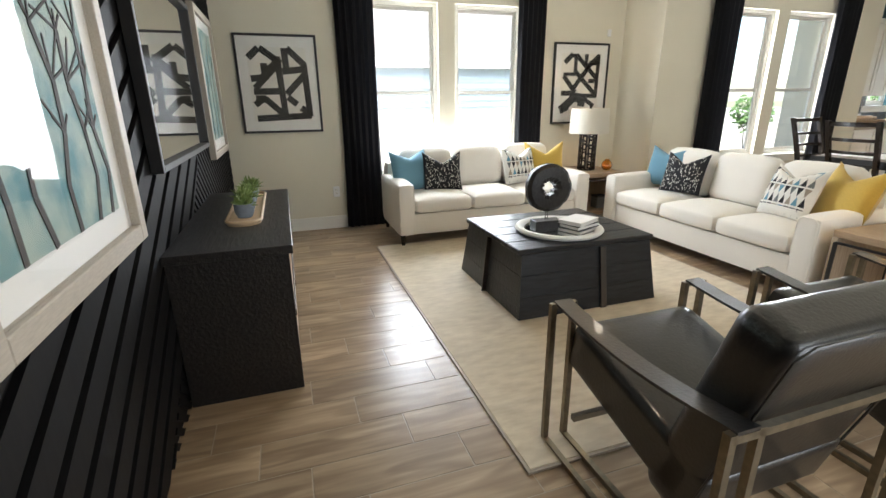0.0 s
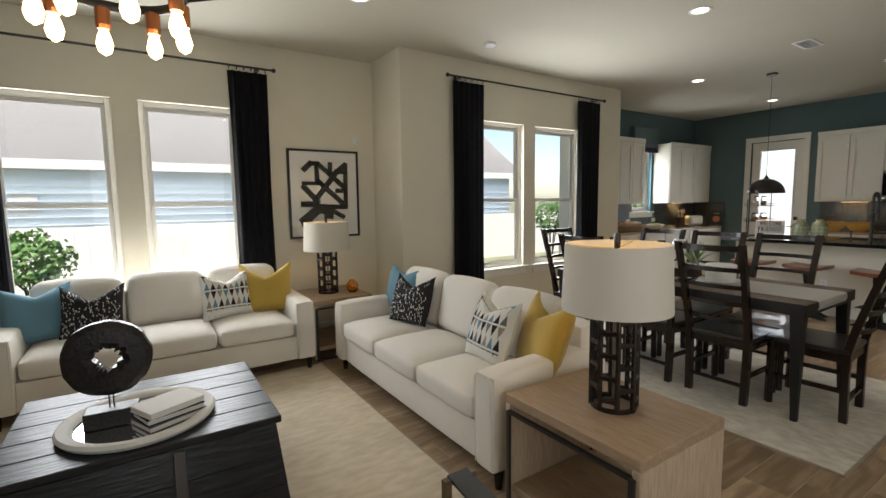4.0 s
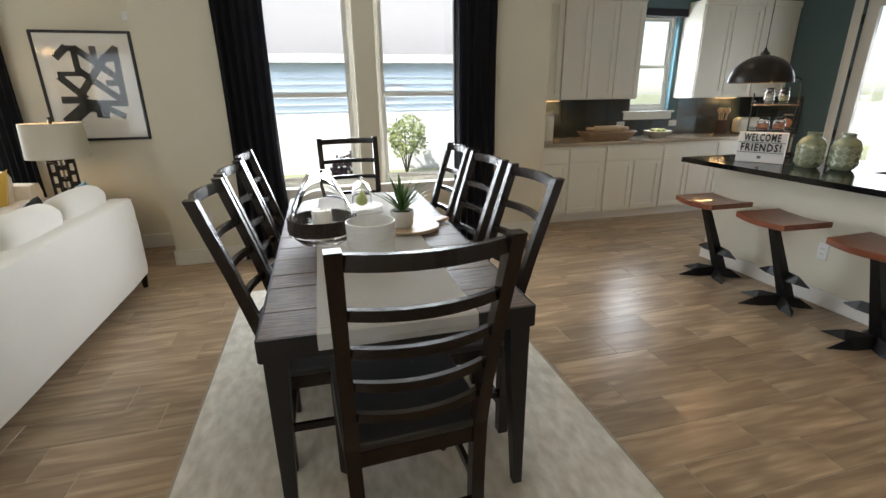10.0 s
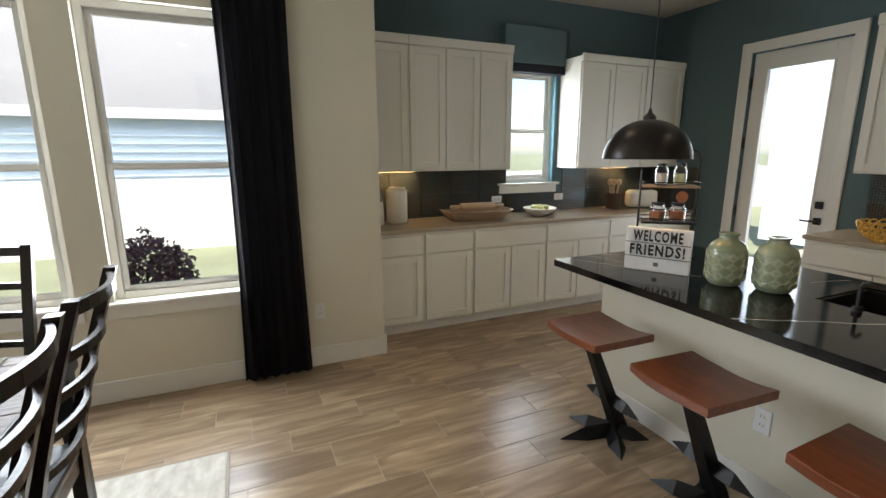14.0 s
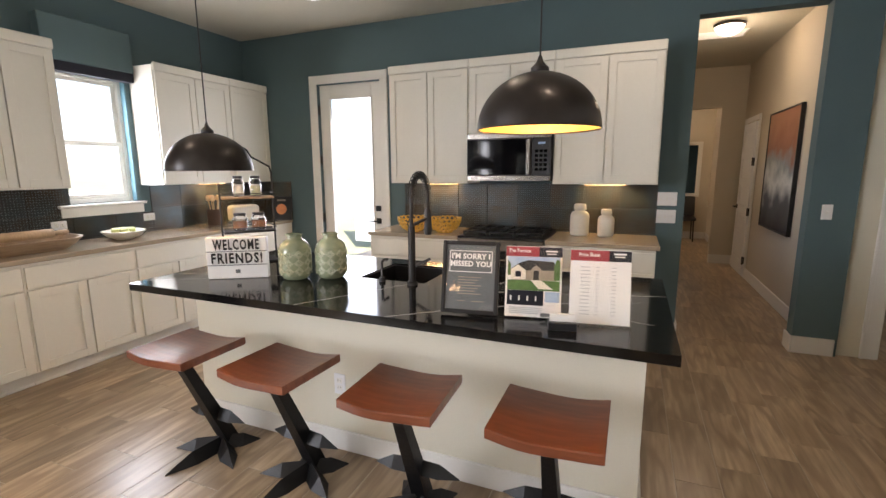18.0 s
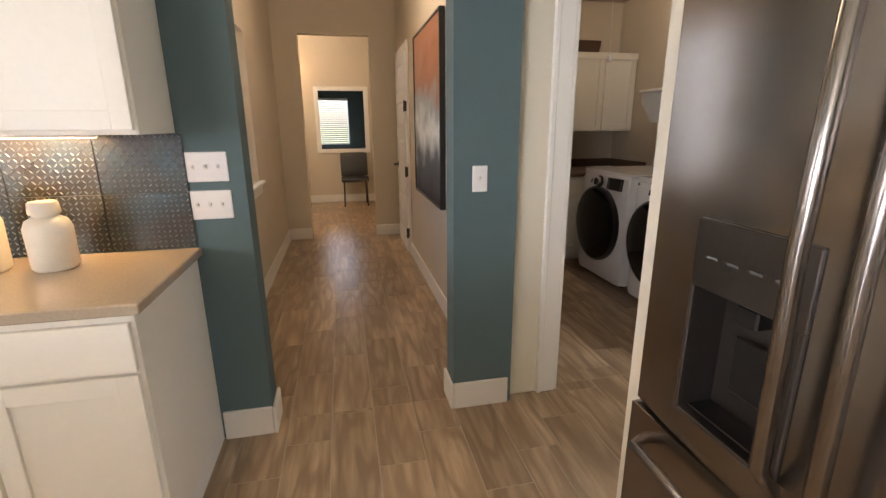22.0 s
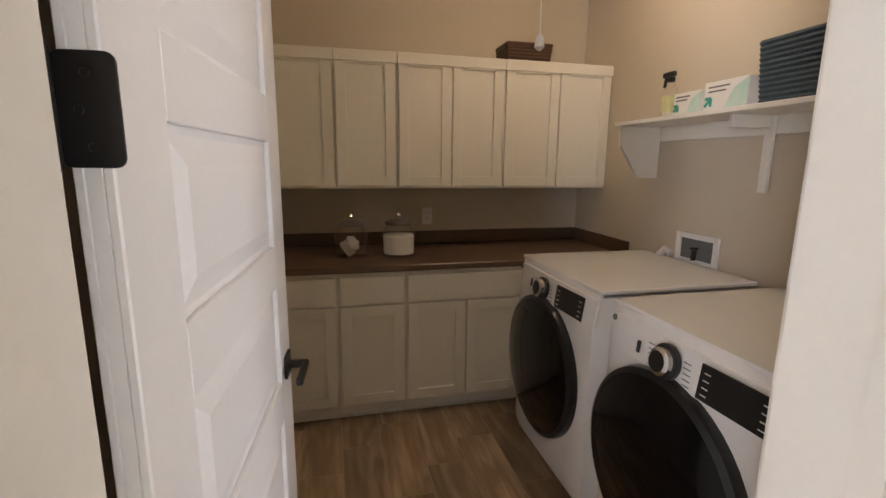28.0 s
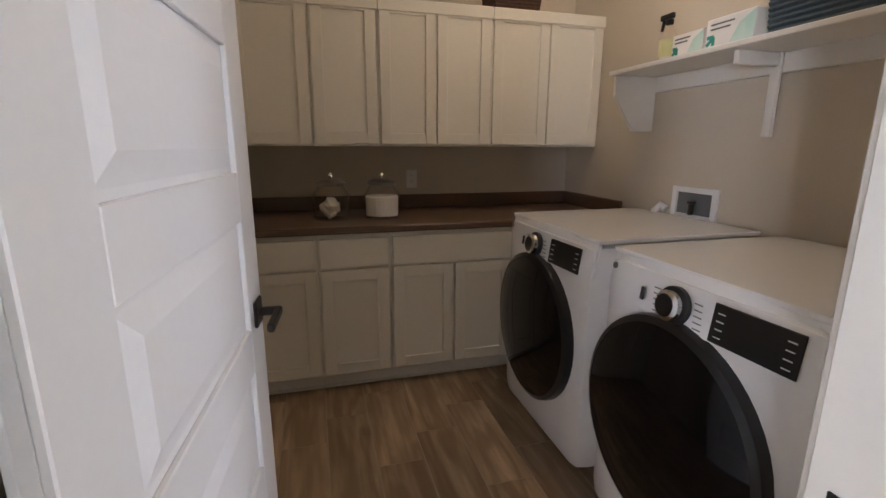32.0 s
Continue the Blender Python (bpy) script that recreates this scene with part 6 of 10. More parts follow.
outl = [(0.15 * math.cos(2 * math.pi * k / 30), 0.15 * math.sin(2 * math.pi * k / 30)) for k in range(30) if not (0 <= k <= 1 or k >= 29)]
outl = [(0.14, 0.04), *outl, (0.14, -0.04), (0.25, -0.028), (0.25, 0.028)]
extrude_poly(bm, outl, lambda u, v, w: (u, v, w), 0.016)
part("board", bm, M_BAMBOO, br)
pp = thing("potted_plant", pose(5.955, 2.28, TR + 0.0165), "spiky green plant in a small white pot", "plant")
part("pot", lathe([(0.045, 0.0), (0.055, 0.01), (0.062, 0.085), (0.056, 0.085), (0.052, 0.07)], 24), M_PAPER, pp, smooth=True)
part("soil", lathe([(0.053, 0.065), (0.053, 0.072)], 16), M_SOIL, pp)
rn = random.Random(4)
for _ in range(30):
    a, e, ln = rn.uniform(0, 6.28), rn.uniform(0.7, 1.5), rn.uniform(0.16, 0.27)
    bm = bmesh.new()
    d = Vector((math.cos(a), math.sin(a), 0))
    sd = Vector((-math.sin(a), math.cos(a), 0))
    vs = []
    for k in range(5):
        f = k / 4
        p = Vector((0, 0, 0.07)) + d * (ln * math.cos(e) * f * (0.8 + 0.5 * f)) + Vector((0, 0, ln * math.sin(e) * (f - 0.18 * f * f)))
        w = 0.013 * (1 - f) ** 0.6 * (0.6 + f)
        vs.append((bm.verts.new(p - sd * w), bm.verts.new(p + Vector((0, 0, 0.004 * (1 - f))) - d * 0.004 * (1 - f)), bm.verts.new(p + sd * w)))
    for (a0, b0, c1), (a2, b2, c2) in zip(vs, vs[1:]):
        bm.faces.new((a0, b0, b2, a2))
        bm.faces.new((b0, c1, c2, b2))
    part("leaf", bm, M_LEAF, pp, smooth=True)
for k, (z, r) in enumerate(((0.0, 0.12), (0.018, 0.118), (0.036, 0.116))):
    pt = thing("dinner_plate", pose(5.785, 2.65, TR + z), "stacked white ceramic plate with a raised rim", "plate", "stack of plates")
    part("plate", lathe([(0.06, 0.0), (0.07, 0.002), (r, 0.014), (r, 0.017), (0.068, 0.006), (0.01, 0.005)], 32), M_CERAM, pt, smooth=True)
cl = thing("glass_cloche", pose(5.785, 2.65, TR + 0.056), "small glass cloche over a green pear", "cloche")
part("dome", lathe([(0.055, 0.0), (0.055, 0.08), (0.04, 0.125), (0.01, 0.142), (0.008, 0.15), (0.014, 0.158), (0.004, 0.168), (0.003, 0.14), (0.036, 0.122), (0.052, 0.08), (0.052, 0.0)], 28, cap=False), M_CLEAR, cl, smooth=True).visible_shadow = False
pr = thing("pear", pose(5.785, 2.65, TR + 0.055), "green pear below the glass cloche", "fruit")
part("flesh", lathe([(0.01, 0.0), (0.028, 0.01), (0.033, 0.03), (0.024, 0.058), (0.014, 0.075), (0.005, 0.084)], 18), M_PEAR, pr, smooth=True)
part("stalk", lathe([(0.002, 0.082), (0.002, 0.098)], 6), M_BARKP, pr)

# ---- kitchen ----
def shaker(parent, m, w, h, name="cabinet_door", t=0.019, mat=None, handle=False):
    """Shaker front: recessed panel inside a frame; local x right, z up, front at -y."""
    mat = mat or M_CAB
    bm = bmesh.new()
    s = 0.058 if h > 0.25 else 0.0
    if s:
        for a in ((0, s, 0, h), (w - s, w, 0, h), (s, w - s, h - s, h), (s, w - s, 0, s)):
            box(bm, a[0], a[1], -t, 0, a[2], a[3], 0.0012)
        d = part(name, bm, mat, parent, m=m)
        part("recessed_panel", B(s, w - s, -t + 0.011, -0.001, s, h - s), mat, d)
    else:
        d = part(name, B(0, w, -t, 0, 0, h, 0.002), mat, parent, m=m)
    return d


def base_cabinet(m, w, d, doors, label, drawers=1, h=0.875, toe=0.10):
    """Base unit; local x along its front, front at y=0 facing -y, body behind."""
    c = thing("base_cabinet", m, label, "cabinet", "kitchen base cabinets")
    part("body", B(0.0005, w - 0.0005, 0.0, d, toe, h, 0.001), M_CAB, c)
    part("toe_kick", B(0.0005, w - 0.0005, 0.065, d, 0.0, toe - 0.0005), M_WHITE, c)
    part("toe_moulding", B(0.0005, w - 0.0005, 0.052, 0.0645, 0.0, 0.018, 0.004), M_WHITE, c)
    g = 0.012
    dw = (w - g) / doors - g
    for k in range(doors):
        shaker(c, pose(g + k * (dw + g), -0.001, toe + 0.012), dw, h - toe - 0.20)
    nd = doors if drawers > 1 else 1
    fw = (w - g) / nd - g
    for k in range(nd):
        shaker(c, pose(g + k * (fw + g), -0.001, h - 0.175), fw, 0.150, "drawer_front")
    return c


def wall_cabinet(m, w, d, h, doors, label, crown=True):
    c = thing("wall_cabinet", m, label, "cabinet", "kitchen wall cabinets")
    part("body", B(0.0005, w - 0.0005, 0.0, d, 0.0, h, 0.001), M_CAB, c)
    g = 0.010
    dw = (w - g) / doors - g
    for k in range(doors):
        shaker(c, pose(g + k * (dw + g), -0.001, 0.015), dw, h - 0.075 if crown else h - 0.03)
    if crown:
        part("crown", B(0.0005, w - 0.0005, -0.028, -0.0005, h - 0.055, h + 0.02, 0.006), M_CAB, c)
    return c


# run below the window (front faces -y, at y=4.66)
CF = 4.66
x = X_END + 0.02
for w, n in ((0.42, 1), (0.46, 1), (0.76, 2), (0.76, 2), (0.55, 1)):
    base_cabinet(pose(x, CF, 0), w, Y_KIT - CF - 0.003, n, "white shaker base cabinet below the grey counter")
    x += w
filler = tagged(part("corner_filler", B(x + 0.0005, X_BACK - 0.003, CF, Y_KIT - 0.003, 0.0, 0.875), M_CAB), "white filler panel in the cabinet corner", "filler panel")
ctop = thing("countertop", pose(0, 0, 0), "greige quartz countertop along the kitchen wall", "countertop")
part("slab", B(X_END + 0.004, X_BACK - 0.014, CF - 0.028, Y_KIT - 0.003, 0.8755, 0.91, 0.004), M_QUARTZ, ctop)
wall_cabinet(pose(X_END + 0.02, 4.93, 1.36), 0.40, Y_KIT - 4.933, 1.07, 1, "white shaker wall cabinet beside the window")
wall_cabinet(pose(X_END + 0.42, 4.93, 1.36), 1.00, Y_KIT - 4.933, 1.07, 3, "white shaker wall cabinet with three doors")
wall_cabinet(pose(9.98, 4.93, 1.36), 0.84, Y_KIT - 4.933, 1.07, 2, "white shaker wall cabinet between the window and the corner")
wall_cabinet(pose(10.82, 4.93, 1.36), X_BACK - 0.003 - 10.82, Y_KIT - 4.933, 1.07, 1, "white shaker wall cabinet in the corner")

# run on the back wall (front faces -x): local x runs towards -y
BF = 10.76
base_cabinet(pose(BF, 3.20, 0, 0, 0, -90), 0.90, X_BACK - BF - 0.003, 2, "white shaker base cabinet beside the range")
base_cabinet(pose(BF, 1.535, 0, 0, 0, -90), 0.835, X_BACK - BF - 0.003, 2, "white shaker base cabinet with two doors and two drawers", drawers=2)
for y0, y1 in ((2.302, 3.215), (0.675, 1.533)):
    cs = thing("countertop", pose(0, 0, 0), "greige quartz countertop beside the range", "countertop")
    part("slab", B(BF - 0.028, X_BACK - 0.013, y0, y1, 0.8755, 0.91, 0.004), M_QUARTZ, cs)
wall_cabinet(pose(11.04, 3.11, 1.36, 0, 0, -90), 0.81, X_BACK - 11.043, 1.07, 2, "white shaker wall cabinet with two doors")
wall_cabinet(pose(11.04, 2.30, 1.80, 0, 0, -90), 0.76, X_BACK - 11.043, 0.63, 2, "short white shaker cabinet above the microwave")
wall_cabinet(pose(11.04, 1.54, 1.36, 0, 0, -90), 0.83, X_BACK - 11.043, 1.07, 2, "white shaker wall cabinet with two doors")

# microwave
mw = thing("microwave", pose(10.97, 2.295, 1.385, 0, 0, -90), "stainless over-range microwave with a dark glass door", "microwave")
part("case", B(0.003, 0.747, 0.02, 0.395, 0.0, 0.41, 0.004), M_STEELD, mw)
part("top_grille", B(0.003, 0.747, -0.004, 0.0195, 0.365, 0.412, 0.004), M_STEEL, mw)
part("bottom_rail", B(0.003, 0.747, -0.004, 0.0195, 0.0, 0.05, 0.004), M_STEEL, mw)
dm = part("door", B(0.003, 0.585, -0.006, 0.0195, 0.052, 0.363, 0.004), M_STEELD, mw)
part("window", B(0.006, 0.545, -0.009, -0.0065, 0.056, 0.359, 0.001), M_SMOKE, dm)
bm = bmesh.new()
bar(bm, (0.562, -0.045, 0.06), (0.562, -0.045, 0.355), 0.03, 0.016, 0.004)
bar(bm, (0.562, -0.045, 0.09), (0.562, -0.005, 0.09), 0.012)
bar(bm, (0.562, -0.045, 0.325), (0.562, -0.005, 0.325), 0.012)
part("handle", bm, M_STEEL, dm)
cp = part("control_panel", B(0.59, 0.747, -0.006, 0.0195, 0.052, 0.363, 0.003), M_BLKPL, mw)
part("clock_display", B(0.64, 0.70, -0.0075, -0.0065, 0.312, 0.330), M_SKYP, cp)
for i in range(3):
    for j in range(5):
        part("button", B(0.615 + i * 0.037, 0.643 + i * 0.037, -0.0075, -0.0065, 0.09 + j * 0.038, 0.115 + j * 0.038), M_SMOKE, cp)

# range
rg = thing("range", pose(BF - 0.03, 2.298, 0, 0, 0, -90), "stainless slide-in gas range with black grates", "range")
part("body", B(0.004, 0.756, 0.03, 0.62, 0.0, 0.90, 0.003), M_STEELD, rg)
part("cooktop", B(0.0, 0.76, 0.0, 0.625, 0.901, 0.918, 0.004), M_BLKPL, rg)
part("control_rail", B(0.004, 0.756, -0.02, 0.029, 0.80, 0.90, 0.006), M_STEEL, rg)
for k in range(5):
    kn = part("knob", lathe([(0.022, 0), (0.020, 0.02), (0.016, 0.026)], 16), M_STEEL, rg, m=pose(0.10 + k * 0.14, -0.02, 0.85, 90))
od = part("oven_door", B(0.006, 0.754, -0.005, 0.029, 0.20, 0.79, 0.005), M_BLKPL, rg)
part("oven_window", B(0.03, 0.73, -0.009, -0.0055, 0.30, 0.69, 0.001), M_SMOKE, od)
part("door_trim", B(0.008, 0.752, -0.0085, -0.0055, 0.21, 0.285, 0.001), M_STEEL, od)
bm = bmesh.new()
bar(bm, (0.05, -0.055, 0.735), (0.71, -0.055, 0.735), 0.022, 0.022, 0.005)
for xx in (0.08, 0.68):
    bar(bm, (xx, -0.055, 0.735), (xx, -0.005, 0.735), 0.014)
part("handle", bm, M_STEEL, od)
part("drawer", B(0.006, 0.754, -0.005, 0.029, 0.02, 0.19, 0.005), M_STEEL, rg)
for gx in (0.03, 0.27, 0.51):
    bm = bmesh.new()
    for yy in (0.08, 0.30, 0.55):
        bar(bm, (gx, yy, 0.945), (gx + 0.22, yy, 0.945), 0.014, 0.016)
    for xx in (gx + 0.007, gx + 0.11, gx + 0.213):
        bar(bm, (xx, 0.07, 0.9455), (xx, 0.56, 0.9455), 0.014, 0.016)
        for yy in (0.08, 0.55):
            bar(bm, (xx, yy, 0.918), (xx, yy, 0.94), 0.012)
    part("grate", bm, M_IRON, rg, "black cast-iron grate")
    for yy in (0.19, 0.43):
        part("burner", lathe([(0.05, 0.918), (0.045, 0.93), (0.02, 0.934)], 16), M_IRON, rg, m=pose(gx + 0.11, yy, 0))


# backsplash: embossed dark tiles
def splash(name, m, w, h, label):
    s = thing(name, m, label, "backsplash")
    s["kind"] = "structure"
    n, r = max(1, round(w / 0.305)), max(1, round(h / 0.225))
    tw, th = w / n, h / r
    bmt = B(0.001, tw - 0.001, -0.010, -0.001, 0.001, th - 0.001, 0.0012)
    tile_me = mesh_from("tile", bmt, M_SPLASH)
    bmd = bmesh.new()
    ncol, nrow = round(tw / 0.0205), round(th / 0.0205)
    for i in range(ncol):
        for j in range(nrow):
            cx, cz = (i + 0.5) * tw / ncol, (j + 0.5) * th / nrow
            ux, uz = (0.7071, 0.7071) if (i + j) % 2 else (0.7071, -0.7071)
            l, w_ = 0.0095, 0.0030
            vs = [bmd.verts.new((cx + ux * p - uz * q, -0.0101, cz + uz * p + ux * q)) for p, q in ((-l, 0), (0, -w_), (l, 0), (0, w_))]
            tip = [bmd.verts.new((cx + ux * p, -0.0124, cz + uz * p)) for p in (-l * 0.55, l * 0.55)]
            for f in ((vs[0], vs[1], tip[0]), (vs[1], tip[1], tip[0]), (vs[1], vs[2], tip[1]), (vs[2], vs[3], tip[1]), (vs[3], tip[0], tip[1]), (vs[3], vs[0], tip[0])):
                bmd.faces.new(f)
    dot_me = mesh_from("embossing", bmd, M_SPDOT)
    for i in range(n):
        for j in range(r):
            t = new("tile", tile_me)
            t.parent = s
            t.matrix_basis = pose(i * tw, 0, j * th)
            e = new("embossing", dot_me)
            e.parent = t


splash("backsplash", pose(X_END + 0.02, Y_KIT, 0.911), 9.36 - X_END - 0.02, 0.448, "dark embossed metallic tile backsplash")
splash("backsplash", pose(10.06, Y_KIT, 0.911), X_BACK - 10.06 - 0.016, 0.448, "dark embossed metallic tile backsplash")
splash("backsplash", pose(9.36, Y_KIT, 0.911), 0.70, 0.19, "dark embossed metallic tile backsplash below the window")
splash("backsplash", pose(X_BACK, 3.13, 0.911, 0, 0, -90), 2.44, 0.448, "dark embossed metallic tile backsplash behind the range")
splash("backsplash", pose(X_BACK, Y_KIT - 0.016, 0.911, 0, 0, -90), 0.60, 0.448, "dark embossed metallic tile backsplash in the corner")


def cabinet_lamp(x0, x1, y0, y1, z):
    u = thing("cabinet_lamp", pose(0, 0, 0), "warm under-cabinet strip light, lit", "lamp", "under-cabinet lamps")
    part("case", B(x0, x1, y0, y1, z - 0.012, z - 0.001, 0.002), M_DOOR, u)
    part("diffuser", B(x0 + 0.005, x1 - 0.005, y0 + 0.005, y1 - 0.005, z - 0.014, z - 0.0125), M_STRIP, u)
    w, d = x1 - x0, y1 - y0
    area_lamp("cabinet_light", (x0 + x1) / 2, (y0 + y1) / 2, z - 0.018, w, d, 0.75, (1.0, 0.62, 0.26))


cabinet_lamp(8.0, 8.35, 5.16, 5.20, 1.36)
cabinet_lamp(10.55, 10.9, 5.16, 5.20, 1.36)
cabinet_lamp(11.28, 11.32, 0.95, 1.30, 1.36)
cabinet_lamp(11.28, 11.32, 2.50, 2.85, 1.36)

# island
isl = thing("kitchen_island", pose(0, 0, 0), "white panelled kitchen island", "island")
bm = bmesh.new()
for a in ((8.875, 8.895, 0.80, 3.27), (9.53, 9.55, 0.80, 3.27), (8.895, 9.53, 0.80, 0.82), (8.895, 9.53, 3.25, 3.27)):
    box(bm, *a, 0.0, 0.875)
part("body", bm, M_WALL, isl)
part("skirting", B(8.858, 8.874, 0.783, 3.287, 0.0, 0.115, 0.004), M_WHITE, isl)
part("skirting", B(8.8745, 9.55, 0.783, 0.799, 0.0, 0.115, 0.004), M_WHITE, isl)
part("skirting", B(8.8745, 9.55, 3.271, 3.287, 0.0, 0.115, 0.004), M_WHITE, isl)
for k in range(4):
    shaker(isl, pose(9.551, 0.83 + k * 0.61, 0.11, 0, 0, 90), 0.59, 0.74, "back_door")
it = thing("island_countertop", pose(0, 0, 0), "polished black quartz island top with white veins", "countertop")
bm = bmesh.new()
IX0, IX1, IY0, IY1 = 8.51, 9.60, 0.72, 3.29
SX0, SX1, SY0, SY1 = 9.06, 9.46, 1.85, 2.24
for a in ((IX0, IX1, IY0, SY0), (IX0, IX1, SY1, IY1), (IX0, SX0, SY0, SY1), (SX1, IX1, SY0, SY1)):
    box(bm, *a, 0.8755, 0.913)
part("slab", bm, M_BLKQ, it)
rn = random.Random(11)
for pts, half in (([(8.512, 2.224), (8.63, 2.15), (8.752, 2.085), (9.016, 1.915)], 0.0036),
                  ([(8.512, 1.775), (8.586, 1.685), (8.665, 1.6), (8.80, 1.41), (8.968, 1.116), (9.059, 1.018), (9.16, 0.943)], 0.0046),
                  ([(8.98, 1.62), (9.05, 1.42), (9.1, 1.216), (9.16, 0.972), (9.218, 0.766), (9.23, 0.724)], 0.0044),
                  ([(9.20, 1.49), (9.355, 1.421), (9.456, 1.374), (9.596, 1.29)], 0.004),
                  ([(8.58, 3.286), (8.66, 3.14), (8.747, 2.988), (8.937, 2.676)], 0.0036),
                  ([(8.735, 3.286), (8.79, 3.203), (8.808, 3.055)], 0.003),
                  ([(8.848, 3.286), (8.933, 3.191), (9.05, 3.02)], 0.003),
                  ([(8.90, 1.06), (8.986, 0.971), (9.088, 0.831)], 0.0013),
                  ([(8.87, 1.06), (8.841, 0.988), (8.785, 0.786)], 0.0013),
                  ([(9.31, 2.39), (9.53, 2.34)], 0.003)):
    bm = bmesh.new()
    line = [Vector((*pts[0], 0))]
    for p, q in zip(pts, pts[1:]):
        for k in range(1, 5):
            f = k / 4
            line.append(Vector((p[0] + (q[0] - p[0]) * f + (rn.uniform(-0.006, 0.006) if k < 4 else 0), p[1] + (q[1] - p[1]) * f + (rn.uniform(-0.006, 0.006) if k < 4 else 0), 0)))
    rows = []
    for k, p in enumerate(line):
        d = (line[min(k + 1, len(line) - 1)] - line[max(k - 1, 0)]).normalized() * half * rn.uniform(0.55, 1.3)
        rows.append((bm.verts.new((p.x - d.y, p.y + d.x, 0.9133)), bm.verts.new((p.x + d.y, p.y - d.x, 0.9133))))
    for (a0, b0), (a1, b1) in zip(rows, rows[1:]):
        bm.faces.new((a0, b0, b1, a1))
    part("vein", bm, M_VEIN, it, "white mineral vein")
sk = thing("kitchen_sink", pose(0, 0, 0), "black undermount sink in the island", "sink")
bm = bmesh.new()
for a in ((SX0, SX0 + 0.012, SY0, SY1, 0.70, 0.905), (SX1 - 0.012, SX1, SY0, SY1, 0.70, 0.905), (SX0 + 0.012, SX1 - 0.012, SY0, SY0 + 0.012, 0.70, 0.905), (SX0 + 0.012, SX1 - 0.012, SY1 - 0.012, SY1, 0.70, 0.905), (SX0, SX1, SY0, SY1, 0.69, 0.70)):
    box(bm, *a)
part("basin", bm, M_BLKPL, sk)
fa = thing("kitchen_faucet", pose(9.02, 1.90, 0.913), "tall matte black spring-neck kitchen faucet", "faucet")
part("base", lathe([(0.028, 0), (0.028, 0.012), (0.018, 0.02), (0.018, 0.30)], 20), M_BLACK, fa, smooth=True)
arc = [(0, 0, 0.30)] + [(0.10 - 0.10 * math.cos(a), 0, 0.44 + 0.11 * math.sin(a)) for a in (math.pi * k / 14 for k in range(15))] + [(0.20, 0, 0.36)]
part("hose", tube(arc, 0.010, 8), M_BLACK, fa, smooth=True)
coil = []
for i in range(len(arc) - 1):
    a, b = Vector(arc[i]), Vector(arc[i + 1])
    t = (b - a).normalized()
    u = Vector((0, 1, 0))
    v = t.cross(u)
    for k in range(10):
        f = k / 10
        ph = 2 * math.pi * f * 1.0 + 0
        coil.append(a.lerp(b, f) + u * 0.0175 * math.cos(ph) + v * 0.0175 * math.sin(ph))
part("spring", tube(coil, 0.0032, 5), M_BLACK, fa, smooth=True)
part("spray_head", lathe([(0.018, 0.0), (0.022, 0.03), (0.018, 0.12), (0.012, 0.14)], 16), M_BLACK, fa, m=pose(0.20, 0, 0.23), smooth=True)
part("dock_arm", bar(bmesh.new(), (0, 0, 0.30), (0.19, 0, 0.32), 0.012), M_BLACK, fa)
part("lever", bar(bmesh.new(), (0, -0.02, 0.10), (0, -0.10, 0.14), 0.012), M_BLACK, fa)
so = thing("soap_dispenser", pose(9.03, 2.08, 0.913), "small black soap pump beside the sink", "soap dispenser")
part("pump", tube([(0, 0, 0), (0, 0, 0.10), (0.02, 0, 0.11), (0.06, 0, 0.105)], 0.007), M_BLACK, so, smooth=True)
part("collar", lathe([(0.018, 0), (0.016, 0.02)], 12), M_BLACK, so)


